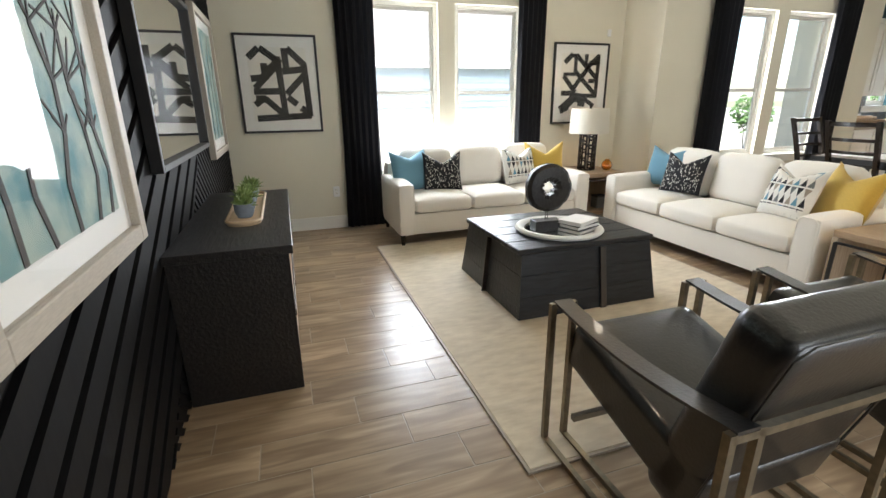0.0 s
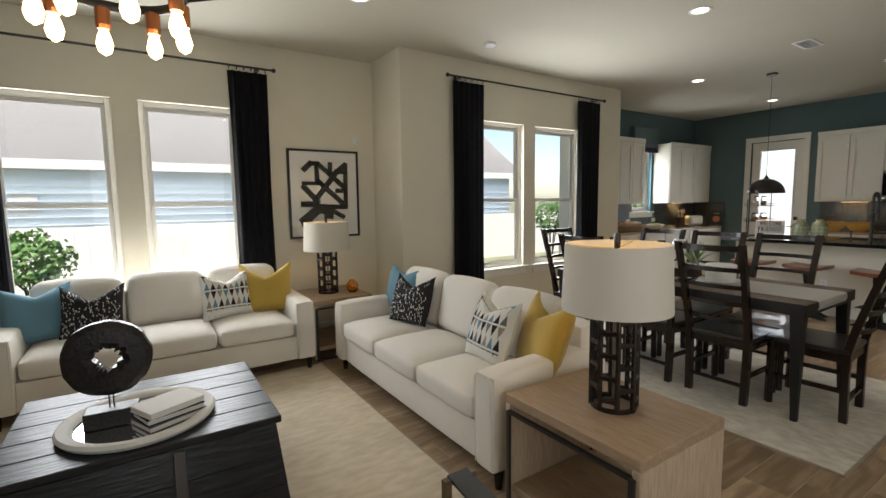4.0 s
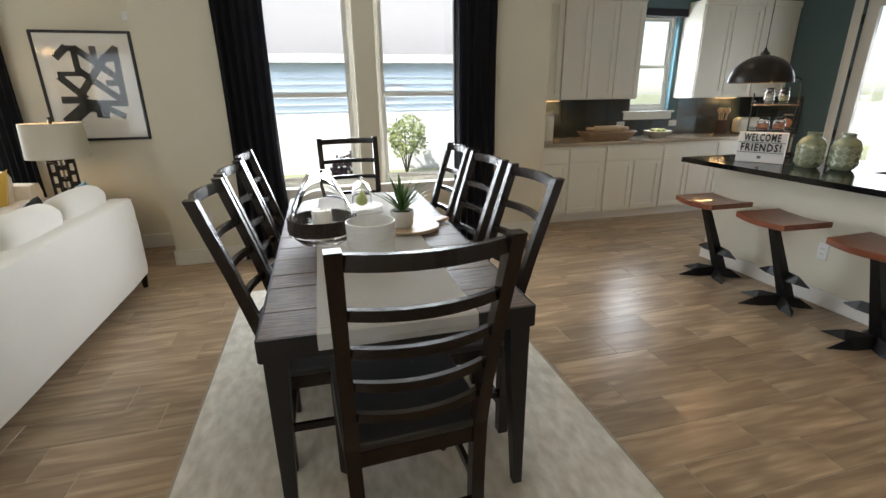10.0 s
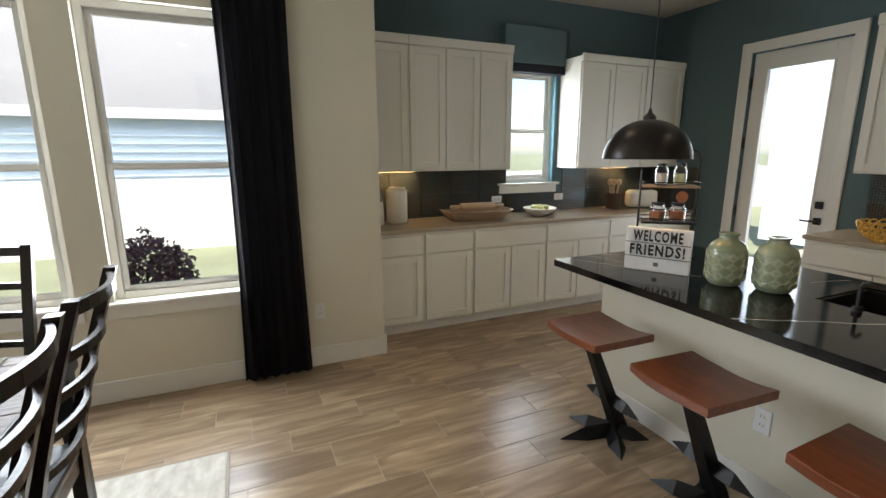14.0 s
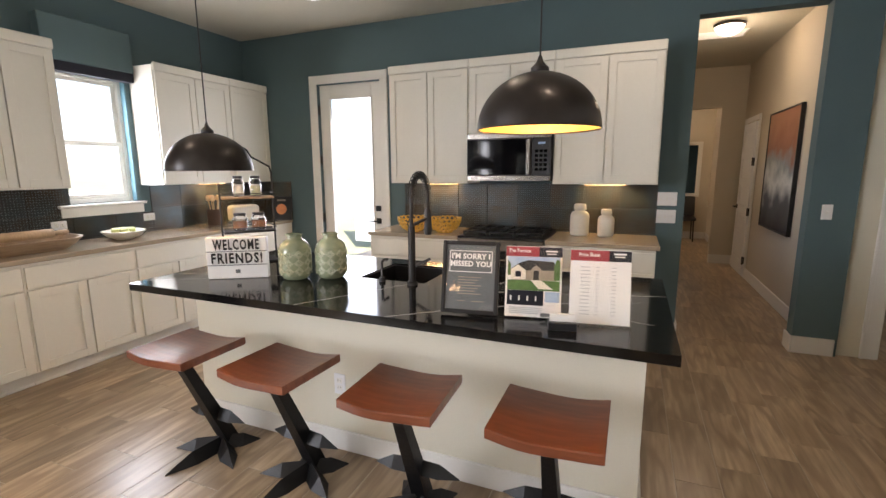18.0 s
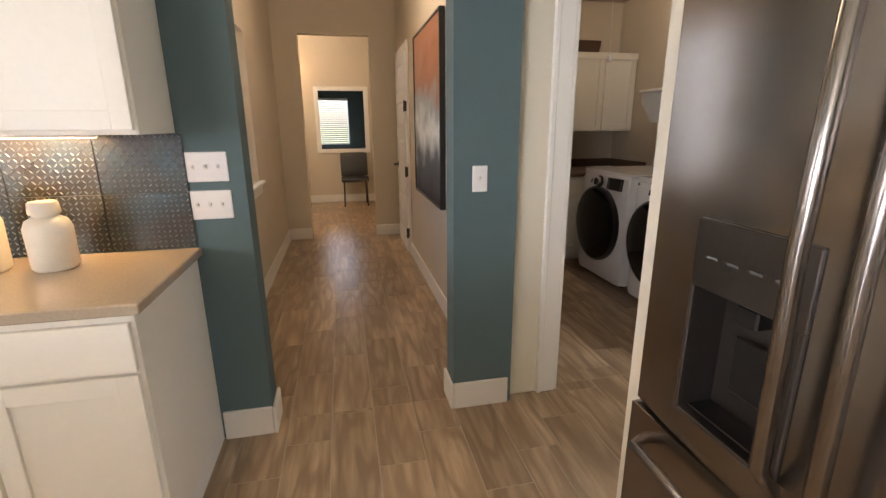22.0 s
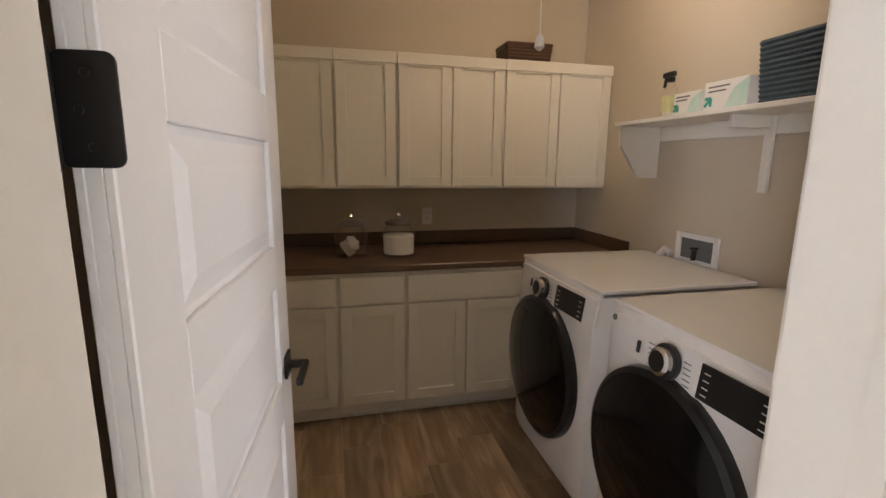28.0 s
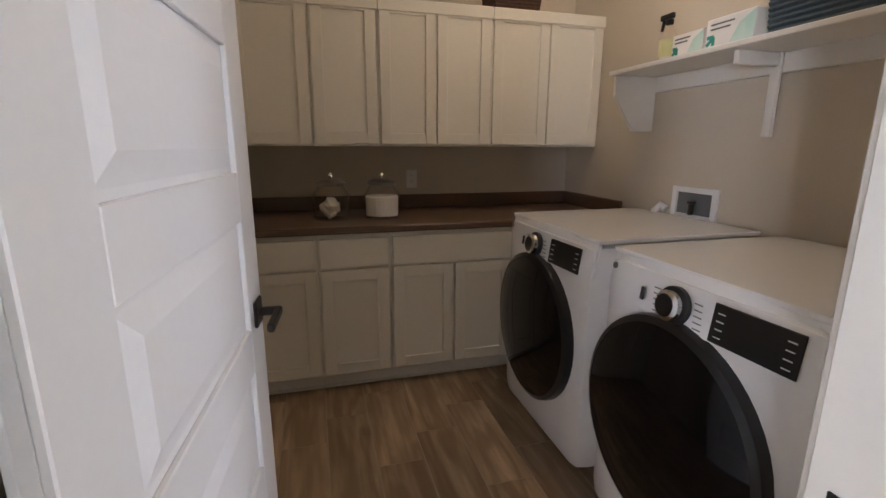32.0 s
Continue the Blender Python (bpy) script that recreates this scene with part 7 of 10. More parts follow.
# stools
def bar_stool(m, label):
    s = thing("bar_stool", m, label, "stool", "stools at the island")
    bm = bmesh.new()
    n = 10
    rows = []
    for i in range(n + 1):
        u = -1 + 2 * i / n
        z = 0.585 + 0.016 * u * u
        wob = 0.004 * math.sin(4 * u)
        rows.append([bm.verts.new((u * 0.19, y, z + dz)) for y, dz in ((-0.175 + wob, 0.004), (0.175 - wob, 0.004), (0.18 - wob, 0.008), (0.18 - wob, 0.038), (0.176 - wob, 0.042), (-0.176 + wob, 0.042), (-0.18 + wob, 0.038), (-0.18 + wob, 0.008))])
    for a, b in zip(rows, rows[1:]):
        for j in range(8):
            bm.faces.new((a[j], a[(j + 1) % 8], b[(j + 1) % 8], b[j]))
    bm.faces.new(rows[0][::-1])
    bm.faces.new(rows[-1])
    part("seat", bm, M_SEAT, s, "glossy red-brown saddle seat")
    part("seat_plate", B(-0.05, 0.05, -0.10, 0.0, 0.575, 0.588), M_IRON, s)
    bm = bmesh.new()
    rows = []
    for f in (0.0, 0.2, 0.6, 1.0):
        z = 0.03 + f * 0.547
        hw, hd = 0.036 - 0.014 * f, 0.038 - 0.012 * f
        yy = 0.19 - 0.24 * f
        rows.append([bm.verts.new((dx * hw, yy + dy * hd, z)) for dx, dy in ((-1, -1), (1, -1), (1, 1), (-1, 1))])
    for a, b in zip(rows, rows[1:]):
        for j in range(4):
            bm.faces.new((a[j], a[(j + 1) % 4], b[(j + 1) % 4], b[j]))
    bm.faces.new(rows[0])
    bm.faces.new(rows[-1])
    part("column", bm, M_IRON, s)

    def blade(name, a, ln, w, z0, th, y0=0.05):
        d, nn = Vector((math.cos(a), math.sin(a), 0)), Vector((-math.sin(a), math.cos(a), 0))
        bm = bmesh.new()
        o = Vector((0, y0, z0))
        lo = [o + nn * w, o + d * ln * 0.55 + nn * w * 1.1, o + d * ln, o + d * ln * 0.55 - nn * w * 1.1, o - nn * w]
        top = [bm.verts.new(o + Vector((0, 0, th)) + d * 0.02), bm.verts.new(o + d * ln * 0.55 + Vector((0, 0, th * 0.9))), bm.verts.new(o + d * ln * 0.98 + Vector((0, 0, 0.006)))]
        vs = [bm.verts.new(p) for p in lo]
        bm.faces.new(vs)
        for q in ((vs[0], vs[1], top[1], top[0]), (vs[1], vs[2], top[2], top[1]), (vs[2], vs[3], top[1], top[2]), (vs[3], vs[4], top[0], top[1]), (vs[4], vs[0], top[0])):
            bm.faces.new(q)
        part(name, bm, M_IRON, s)
    for a, ln in ((-1.75, 0.31), (-0.55, 0.25), (0.75, 0.19), (2.4, 0.19), (3.65, 0.25)):
        blade("base_foot", a, ln, 0.040, 0.0, 0.062, 0.15)
    for a in (0.0, math.pi):
        blade("footrest", a, 0.20, 0.026, 0.19, 0.06, 0.125)
    return s


st0 = bar_stool(pose(8.50, 1.11, 0, 0, 0, -90), "iron pedestal bar stool with a red-brown wooden saddle seat")
for k, (x, y, rz) in enumerate(((8.49, 1.69, -88), (8.50, 2.31, -93), (8.50, 2.89, -91))):
    copy_thing(st0, pose(x, y, 0, 0, 0, rz))


# pendants
def pendant(x, y, z0):
    p = thing("pendant_lamp", pose(x, y, 0), "dark bronze dome pendant with a gold inside, lit", "lamp", "pendants over the island")
    R, H = 0.205, 0.185
    prof = [(R * math.cos(a), z0 + H * math.sin(a)) for a in (math.pi / 2 * k / 12 for k in range(12))] + [(0.02, z0 + H)]
    part("dome", lathe(prof, 40, cap=False), M_BRONZE, p, smooth=True)
    inn = [(r * 0.985 if r > 0.03 else r, z0 + (z - z0) * 0.975) for r, z in prof]
    part("lining", lathe(inn, 40, cap=False), M_GOLDIN, p, "gold leaf lining", smooth=True)
    part("rim", tube(loop(0, 0, R * 0.995, 40, z0), 0.003, 6, closed=True), M_BRONZE, p)
    part("cap", lathe([(0.03, z0 + H - 0.004), (0.03, z0 + H + 0.012), (0.012, z0 + H + 0.03), (0.005, z0 + H + 0.05)], 16), M_BRONZE, p, smooth=True)
    part("cord", tube([(0, 0, z0 + H + 0.04), (0, 0, CEIL - 0.02)], 0.003, 6), M_BLACK, p)
    part("ceiling_canopy", lathe([(0.06, CEIL - 0.022), (0.062, CEIL - 0.002)], 20), M_BRONZE, p)
    part("bulb", lathe([(0.004, z0 + 0.05), (0.03, z0 + 0.07), (0.03, z0 + 0.09), (0.014, z0 + 0.14)], 16), M_BULB, p, smooth=True)
    l = bpy.data.lights.new("pendant_light", "POINT")
    l.energy, l.color, l.shadow_soft_size = 1.5, (1.0, 0.66, 0.40), 0.03
    new("pendant_light", l).matrix_world = pose(x, y, z0 + 0.03)


pendant(8.72, 2.88, 1.49)
pendant(8.58, 1.20, 1.62)

# things on the island
ZI = 0.9135
lb = thing("letter_board", pose(8.80, 2.835, ZI, 0, 0, -59), "white cinema light box reading WELCOME FRIENDS!", "sign")
part("case", B(-0.155, 0.155, 0.0, 0.045, 0.0, 0.225, 0.004), M_DOOR, lb)
for z in (0.073, 0.147):
    part("rail", B(-0.153, 0.153, -0.003, -0.0005, z, z + 0.004), M_GREYP, lb)
lettering("letters", "WELCOME", 0.076, M_BLACK, lb, pose(0, -0.0035, 0.160, 90), "black letters", bold=0.0022, space=1.22, width=0.235)
lettering("letters", "FRIENDS!", 0.076, M_BLACK, lb, pose(0, -0.0035, 0.087, 90), "black letters", bold=0.0022, space=1.22, width=0.26)
part("small_mark", B(-0.012, 0.012, -0.002, -0.0005, 0.03, 0.05), M_GREYP, lb)


def vase(x, y, s):
    v = thing("ceramic_vase", pose(x, y, ZI, 0, 0, 17 * s), "celadon glazed jar with a carved diamond pattern", "vase", "celadon jars")
    part("body", lathe([(0.055, 0.0), (0.068, 0.008), (0.080, 0.035), (0.0835, 0.08), (0.083, 0.15), (0.081, 0.166), (0.072, 0.190), (0.056, 0.206), (0.041, 0.213), (0.038, 0.219), (0.038, 0.232), (0.044, 0.238), (0.043, 0.244), (0.034, 0.244), (0.033, 0.21)], 40), M_CELADON, v, smooth=True)
    bm = bmesh.new()
    for k in range(10):
        for j in range(3):
            a0 = 2 * math.pi * k / 10
            z = 0.03 + j * 0.044
            for q in (1.0, 0.7, 0.4):
                pts = [(0.0838 * math.cos(a0 + da * q), 0.0838 * math.sin(a0 + da * q), z + 0.0225 + dz * q) for da, dz in ((-0.29, 0), (0, -0.021), (0.29, 0), (0, 0.021))]
                tube(pts, 0.0029, 4, bm, closed=True)
    part("carving", bm, M_CELADL, v)
    part("shoulder_ridge", tube(loop(0, 0, 0.0812, 36, 0.167), 0.0022, 5, closed=True), M_CELADON, v, smooth=True)
    part("foot_ridge", tube(loop(0, 0, 0.0795, 36, 0.0285), 0.002, 5, closed=True), M_CELADON, v, smooth=True)


vase(8.915, 2.545, 1)
vase(9.01, 2.382, 2)


lean = -12
sf = framed("framed_sign", pose(8.69, 1.475, ZI + 0.147, lean, 0, -82), 0.23, 0.29, M_BLACK, 0.016, 0.018, "black-framed grey sign reading I'M SORRY I MISSED YOU", "sign", paper=False)
part("poster", B(-0.10, 0.10, -0.010, -0.008, -0.13, 0.13), M_GREYP, sf)
strokes(sf, [((-0.085, 0.105), (0.085, 0.105)), ((-0.085, 0.022), (0.085, 0.022)), ((-0.085, 0.105), (-0.085, 0.022)), ((0.085, 0.105), (0.085, 0.022))], -0.0103, 0.003, M_PAPER, "border_line")
lettering("letters", "I'M SORRY I", 0.030, M_PAPER, sf, pose(0, -0.0108, 0.074, 90), bold=0.0011, space=1.05, width=0.155)
lettering("letters", "MISSED YOU", 0.030, M_PAPER, sf, pose(0, -0.0108, 0.044, 90), bold=0.0011, space=1.05, width=0.165)
strokes(sf, [((-0.05, 0.0 - 0.011 * k), (0.045 - 0.012 * (k % 3), 0.0 - 0.011 * k)) for k in range(7)] + [((-0.05, -0.095), (-0.02, -0.095)), ((0.01, -0.095), (0.06, -0.095))], -0.0103, 0.003, M_TANP, "text_line")


def acrylic(m, w, h, label):
    a = thing("brochure_stand", m, label, "brochure stand", "acrylic stands")
    g = part("holder", B(-w / 2 - 0.006, w / 2 + 0.006, -0.010, -0.0075, 0, h + 0.004), M_PANE, a)
    g.visible_shadow = False
    g = part("back_plate", B(-w / 2 - 0.006, w / 2 + 0.006, 0.0075, 0.010, 0, h + 0.004), M_PANE, a)
    g.visible_shadow = False
    part("foot", B(-w / 2 - 0.006, w / 2 + 0.006, -0.0074, 0.06, 0.0, 0.003), M_PANE, a)
    part("sheet", B(-w / 2, w / 2, -0.003, 0.003, 0.005, h), M_PAPER, a)
    return a


fl = acrylic(pose(8.70, 1.225, ZI + 0.002, lean, 0, -80), 0.215, 0.28, "printed house brochure in a clear acrylic stand")
part("header_band", B(-0.1075, 0.02, -0.0042, -0.0032, 0.240, 0.278), M_RED, fl)
part("header_band", B(0.02, 0.1075, -0.0042, -0.0032, 0.240, 0.278), M_NAVY, fl)
strokes(fl, [((0.045, 0.262), (0.09, 0.262), 0.006), ((0.05, 0.252), (0.085, 0.252), 0.004)], -0.0044, 0.004, M_PAPER, "emblem_bar")
lettering("letters", "The Terrace", 0.019, M_PAPER, fl, pose(-0.055, -0.0046, 0.256, 90), bold=0.0004, width=0.085)
part("sky_picture", B(-0.1, 0.1, -0.0042, -0.0032, 0.19, 0.2395), M_SKYP, fl)
part("wall_picture", B(-0.085, 0.088, -0.0042, -0.0032, 0.148, 0.1895), M_TANP, fl)
part("lawn_picture", B(-0.1, 0.1, -0.0042, -0.0032, 0.108, 0.1475), M_GREENP, fl)
for pts, mt, lift, nm in (([(-0.095, 0.184), (0.092, 0.188), (0.075, 0.222), (-0.02, 0.226), (-0.06, 0.212)], M_BARKP, 0.0044, "roof_picture"),
                          ([(-0.088, 0.150), (-0.03, 0.150), (-0.03, 0.186), (-0.06, 0.208), (-0.088, 0.188)], M_CERAM, 0.0056, "gable_picture"),
                          ([(-0.01, 0.150), (0.03, 0.150), (0.03, 0.190), (0.01, 0.208), (-0.01, 0.190)], M_TANP, 0.0056, "gable_picture"),
                          ([(-0.07, 0.160), (-0.048, 0.160), (-0.048, 0.182), (-0.07, 0.182)], M_NAVY, 0.0068, "window_picture"),
                          ([(0.0, 0.150), (0.02, 0.150), (0.02, 0.186), (0.0, 0.186)], M_BARKP, 0.0068, "door_picture"),
                          ([(0.078, 0.150), (0.1, 0.150), (0.1, 0.225), (0.088, 0.232), (0.078, 0.205)], M_GREENP, 0.0056, "tree_picture"),
                          ([(-0.1, 0.165), (-0.088, 0.165), (-0.088, 0.21), (-0.1, 0.225)], M_GREENP, 0.0056, "tree_picture"),
                          ([(-0.01, 0.148), (0.03, 0.148), (0.075, 0.115), (0.02, 0.115)], M_CERAM, 0.0056, "path_picture")):
    bm = bmesh.new()
    extrude_poly(bm, pts, lambda u, v, w: (u, -lift - w, v), 0.001)
    part(nm, bm, mt, fl)
part("dark_block", B(-0.1, 0.04, -0.0042, -0.0032, 0.05, 0.1075), M_NAVY, fl)
strokes(fl, [((-0.085 + 0.032 * k, 0.086), (-0.085 + 0.032 * k, 0.068)) for k in range(4)], -0.0044, 0.006, M_PAPER, "figure")
strokes(fl, [((-0.09, 0.04 - 0.007 * k), (0.035, 0.04 - 0.007 * k)) for k in range(4)], -0.0034, 0.0025, M_TEXTL, "text_line")
part("inset_picture", B(0.045, 0.1, -0.0042, -0.0032, 0.065, 0.105), M_SKYP, fl)
part("corner_band", B(0.03, 0.1, -0.0042, -0.0032, 0.008, 0.022), M_GREYP, fl)
ps = acrylic(pose(8.705, 0.98, ZI + 0.002, lean, 0, -82), 0.215, 0.28, "printed price sheet in a clear acrylic stand")
part("header_band", B(-0.1075, 0.03, -0.0042, -0.0032, 0.238, 0.278), M_RED, ps)
part("header_band", B(0.03, 0.1075, -0.0042, -0.0032, 0.238, 0.278), M_NAVY, ps)
lettering("letters", "Price Sheet", 0.019, M_PAPER, ps, pose(-0.04, -0.0046, 0.255, 90), bold=0.0004, width=0.075)
strokes(ps, [((0.045, 0.266), (0.09, 0.266), 0.006), ((0.05, 0.256), (0.085, 0.256), 0.004)], -0.0044, 0.004, M_PAPER, "emblem_bar")
strokes(ps, [((-0.07 + 0.055 * j, 0.215 - 0.0135 * k), (-0.07 + 0.055 * j + (0.034, 0.012, 0.016)[j], 0.215 - 0.0135 * k)) for k in range(14) for j in range(3)], -0.0034, 0.0025, M_TEXTL, "text_line")
cdh = thing("card_holder", pose(8.62, 1.10, ZI, 0, 0, -78), "black business card holder with white cards", "card holder")
part("tray", B(-0.05, 0.05, -0.02, 0.03, 0.0, 0.03, 0.002), M_BLKPL, cdh)
part("business_card", B(-0.045, 0.045, -0.004, 0.008, 0.0305, 0.058), M_PAPER, cdh)

# tiered rack
tk = thing("tiered_rack", pose(9.20, 3.14, ZI, 0, 0, -38), "two-tier black wire and wood countertop rack", "rack")
for s in (-1, 1):
    part("upright", tube([(s * 0.155, 0, 0), (s * 0.155, 0, 0.50)] if s < 0 else [(0.155, 0, 0), (0.155, 0, 0.56), (0.145, 0, 0.60), (0.04, 0, 0.66), (0.02, 0, 0.70), (0.0, 0, 0.715), (-0.02, 0, 0.70), (-0.02, 0, 0.66)], 0.006, 8), M_BLACK, tk, smooth=True)
for z, mt in ((0.205, M_BLACK), (0.415, M_OAK)):
    sh = part("shelf", B(-0.15, 0.15, -0.09, 0.09, z - 0.012, z, 0.003), mt, tk)
    part("rail", tube([(-0.15, -0.092, z + 0.02), (0.15, -0.092, z + 0.02), (0.15, 0.092, z + 0.02), (-0.15, 0.092, z + 0.02)], 0.0035, 6, closed=True), M_BLACK, sh)
part("foot", B(-0.16, 0.16, -0.09, 0.09, 0.0, 0.010, 0.003), M_BLACK, tk)


def spice_jar(px, py, pz, r, h, fill, label):
    mw_ = tk.matrix_basis @ Matrix.Translation((px, py, pz))
    j = thing("glass_jar", mw_, label, "jar", "jars on the rack")
    part("glass", lathe([(r * 0.9, 0), (r, 0.005), (r, h * 0.8), (r * 0.75, h * 0.9), (r * 0.75, h), (r * 0.7, h), (r * 0.7, h * 0.9), (r * 0.94, h * 0.78), (r * 0.94, 0.008), (r * 0.5, 0.005)], 18), M_CLEAR, j, smooth=True)
    part("contents", lathe([(r * 0.9, 0.009), (r * 0.9, h * 0.6)], 16), fill, j)
    part("lid", lathe([(r * 0.8, h + 0.0005), (r * 0.8, h + 0.016)], 18), M_BLACK, j)


spice_jar(-0.045, 0.0, 0.416, 0.035, 0.11, M_PAPER, "glass jar with white filling and black lid")
spice_jar(0.055, 0.0, 0.416, 0.035, 0.11, M_YLABEL, "glass jar with yellow filling and black lid")
spice_jar(-0.05, 0.0, 0.206, 0.045, 0.09, M_CORAL, "squat glass jar with red filling and black lid")
spice_jar(0.06, 0.0, 0.206, 0.045, 0.09, M_CORAL, "squat glass jar with red filling and black lid")

# things on the counters
ZC = 0.911
for x, y, r, h in ((8.13, 5.06, 0.095, 0.31),):
    cj = thing("crock", pose(x, y, ZC), "tall cream ceramic crock on the counter", "jar", "counter crocks")
    part("body", lathe([(r * 0.92, 0), (r, 0.01), (r, h * 0.3), (r * 1.005, h * 0.31), (r, h * 0.9), (r * 0.8, h * 0.97), (r * 0.8, h), (r * 0.7, h), (r * 0.7, h * 0.92)], 28), M_CERAM, cj, smooth=True)
dbd = thing("dough_bowl", pose(8.85, 4.92, ZC, 0, 0, -4), "squared hewn wooden dough trough on the counter", "bowl")
bm = bmesh.new()
rows = []
for (sx, sy, z) in ((0.23, 0.10, 0.0), (0.29, 0.135, 0.045), (0.335, 0.155, 0.085), (0.312, 0.137, 0.085), (0.27, 0.115, 0.04), (0.20, 0.08, 0.018)):
    rows.append([bm.verts.new((sx * math.copysign(abs(math.cos(a)) ** 0.32, math.cos(a)), sy * math.copysign(abs(math.sin(a)) ** 0.32, math.sin(a)), z + (0.012 * abs(math.cos(a)) ** 3 if z > 0.07 else 0))) for a in (2 * math.pi * k / 28 for k in range(28))])
for a, b in zip(rows, rows[1:]):
    for k in range(28):
        bm.faces.new((a[k], a[(k + 1) % 28], b[(k + 1) % 28], b[k]))
bm.faces.new(rows[0])
bm.faces.new(rows[-1])
part("trough", bm, M_OAK, dbd, smooth=True)
rp = thing("rolling_pin", pose(8.87, 4.93, ZC + 0.121, 0, 90, -4), "pale wooden rolling pin lying across the dough bowl", "rolling pin")
part("roller", lathe([(0.03, -0.17), (0.034, -0.16), (0.034, 0.16), (0.03, 0.17)], 20), M_BAMBOO, rp, smooth=True)
for s in (-1, 1):
    part("handle", lathe([(0.012, 0.171), (0.018, 0.20), (0.018, 0.26), (0.010, 0.27)] if s > 0 else [(0.010, -0.27), (0.018, -0.26), (0.018, -0.20), (0.012, -0.171)], 14), M_BAMBOO, rp, smooth=True)
fb = thing("fruit_bowl", pose(9.56, 4.92, ZC), "wide white bowl of green apples on the counter", "bowl")
part("bowl", lathe([(0.06, 0), (0.07, 0.008), (0.13, 0.035), (0.165, 0.075), (0.158, 0.078), (0.12, 0.042), (0.05, 0.016)], 36), M_CERAM, fb, smooth=True)
for k in range(6):
    a = 2 * math.pi * k / 6
    ap = thing("green_apple", pose(9.56 + 0.062 * math.cos(a), 4.92 + 0.062 * math.sin(a), ZC + 0.03), "green apple in the white bowl", "fruit", "apples in the bowl")
    part("apple", lathe([(0.008, 0.006), (0.028, 0.010), (0.038, 0.038), (0.032, 0.064), (0.014, 0.071), (0.003, 0.064)], 16), M_PEAR, ap, smooth=True)
ub = thing("utensil_crock", pose(10.62, 5.05, ZC), "dark wooden crock with wooden spoons", "utensil holder")
part("crock", lathe([(0.07, 0), (0.075, 0.01), (0.075, 0.17), (0.068, 0.17), (0.066, 0.02)], 24), M_BASKET, ub, smooth=True)
for k in range(5):
    a = 1.3 * k
    bm = tube([(0.02 * math.cos(a), 0.02 * math.sin(a), 0.02), (0.05 * math.cos(a), 0.05 * math.sin(a), 0.26)], 0.006, 6)
    sp = part("spoon", bm, M_BAMBOO, ub)
    part("spoon_bowl", lathe([(0.004, 0.25), (0.022, 0.27), (0.024, 0.295), (0.012, 0.32)], 10), M_BAMBOO, sp, m=pose(0.052 * math.cos(a), 0.052 * math.sin(a), 0))
ts = thing("toaster", pose(10.95, 4.98, ZC, 0, 0, -20), "cream retro toaster on the counter", "toaster")
part("body", soft_box(-0.16, 0.16, -0.085, 0.085, 0.012, 0.20, 0.045, 0.0, cuts=6), M_CERAM, ts, smooth=True)
part("base", B(-0.15, 0.15, -0.075, 0.075, 0, 0.014), M_BLKPL, ts)
for y in (-0.03, 0.03):
    part("slot", B(-0.11, 0.11, y - 0.012, y + 0.012, 0.199, 0.2015), M_BLKPL, ts)
part("lever", B(0.16, 0.185, -0.015, 0.015, 0.11, 0.125, 0.003), M_CHROME, ts)
cb = thing("cook_book", pose(11.24, 4.70, ZC, -10, 0, -68), "black cookbook with a round orange dish on its cover", "book")
part("cover", B(-0.12, 0.12, 0, 0.024, 0, 0.28, 0.002), M_BLKPL, cb)
part("dish_picture", lathe([(0.062, 0), (0.062, 0.001)], 24), M_CORAL, cb, m=pose(0, -0.0005, 0.13, 90))
part("title_bar", B(-0.05, 0.05, -0.0015, -0.0005, 0.225, 0.245), M_TANP, cb)
for x, y in ((10.90, 2.80), (10.93, 2.50)):
    yb = thing("coral_bowl", pose(x, y, ZC), "yellow pierced coral-like ceramic bowl", "bowl", "yellow bowls")
    rn = random.Random(int(y * 100))
    bm = bmesh.new()
    lathe([(0.05, 0.0), (0.056, 0.008)], 16, bm)
    for row, (r, z, tilt) in enumerate(((0.075, 0.018, 0.75), (0.112, 0.045, 0.5), (0.138, 0.080, 0.28), (0.150, 0.117, 0.12))):
        n = (11, 15, 18, 19)[row]
        for k in range(n):
            a = 2 * math.pi * (k + 0.5 * (row % 2)) / n + rn.uniform(-0.05, 0.05)
            q = math.pi * r / n * rn.uniform(0.86, 1.05)
            o = Vector((r * math.cos(a), r * math.sin(a), z + rn.uniform(-0.003, 0.003)))
            u = Vector((-math.sin(a), math.cos(a), 0))
            v = Vector((math.cos(a) * tilt, math.sin(a) * tilt, math.sqrt(1 - tilt * tilt)))
            tube([o + u * q * math.cos(t) + v * q * 0.9 * math.sin(t) for t in (2 * math.pi * j / 8 for j in range(8))], 0.0062, 5, bm, closed=True)
    part("lattice", bm, M_YELLOWC, yb, smooth=True)
for y, s in ((1.31, 1.0), (1.09, 0.85)):
    kj = thing("kitchen_canister", pose(11.17, y, ZC), "cream lidded ceramic canister beside the range", "canister", "cream canisters")
    part("body", lathe([(0.07 * s, 0), (0.08 * s, 0.01), (0.082 * s, 0.17 * s), (0.07 * s, 0.20 * s), (0.045 * s, 0.215 * s), (0.045 * s, 0.225 * s)], 28), M_CERAM, kj, smooth=True)
    part("lid", lathe([(0.052 * s, 0.2255 * s), (0.054 * s, 0.232 * s), (0.05 * s, 0.27 * s), (0.045 * s, 0.275 * s)], 24), M_CERAM, kj, smooth=True)

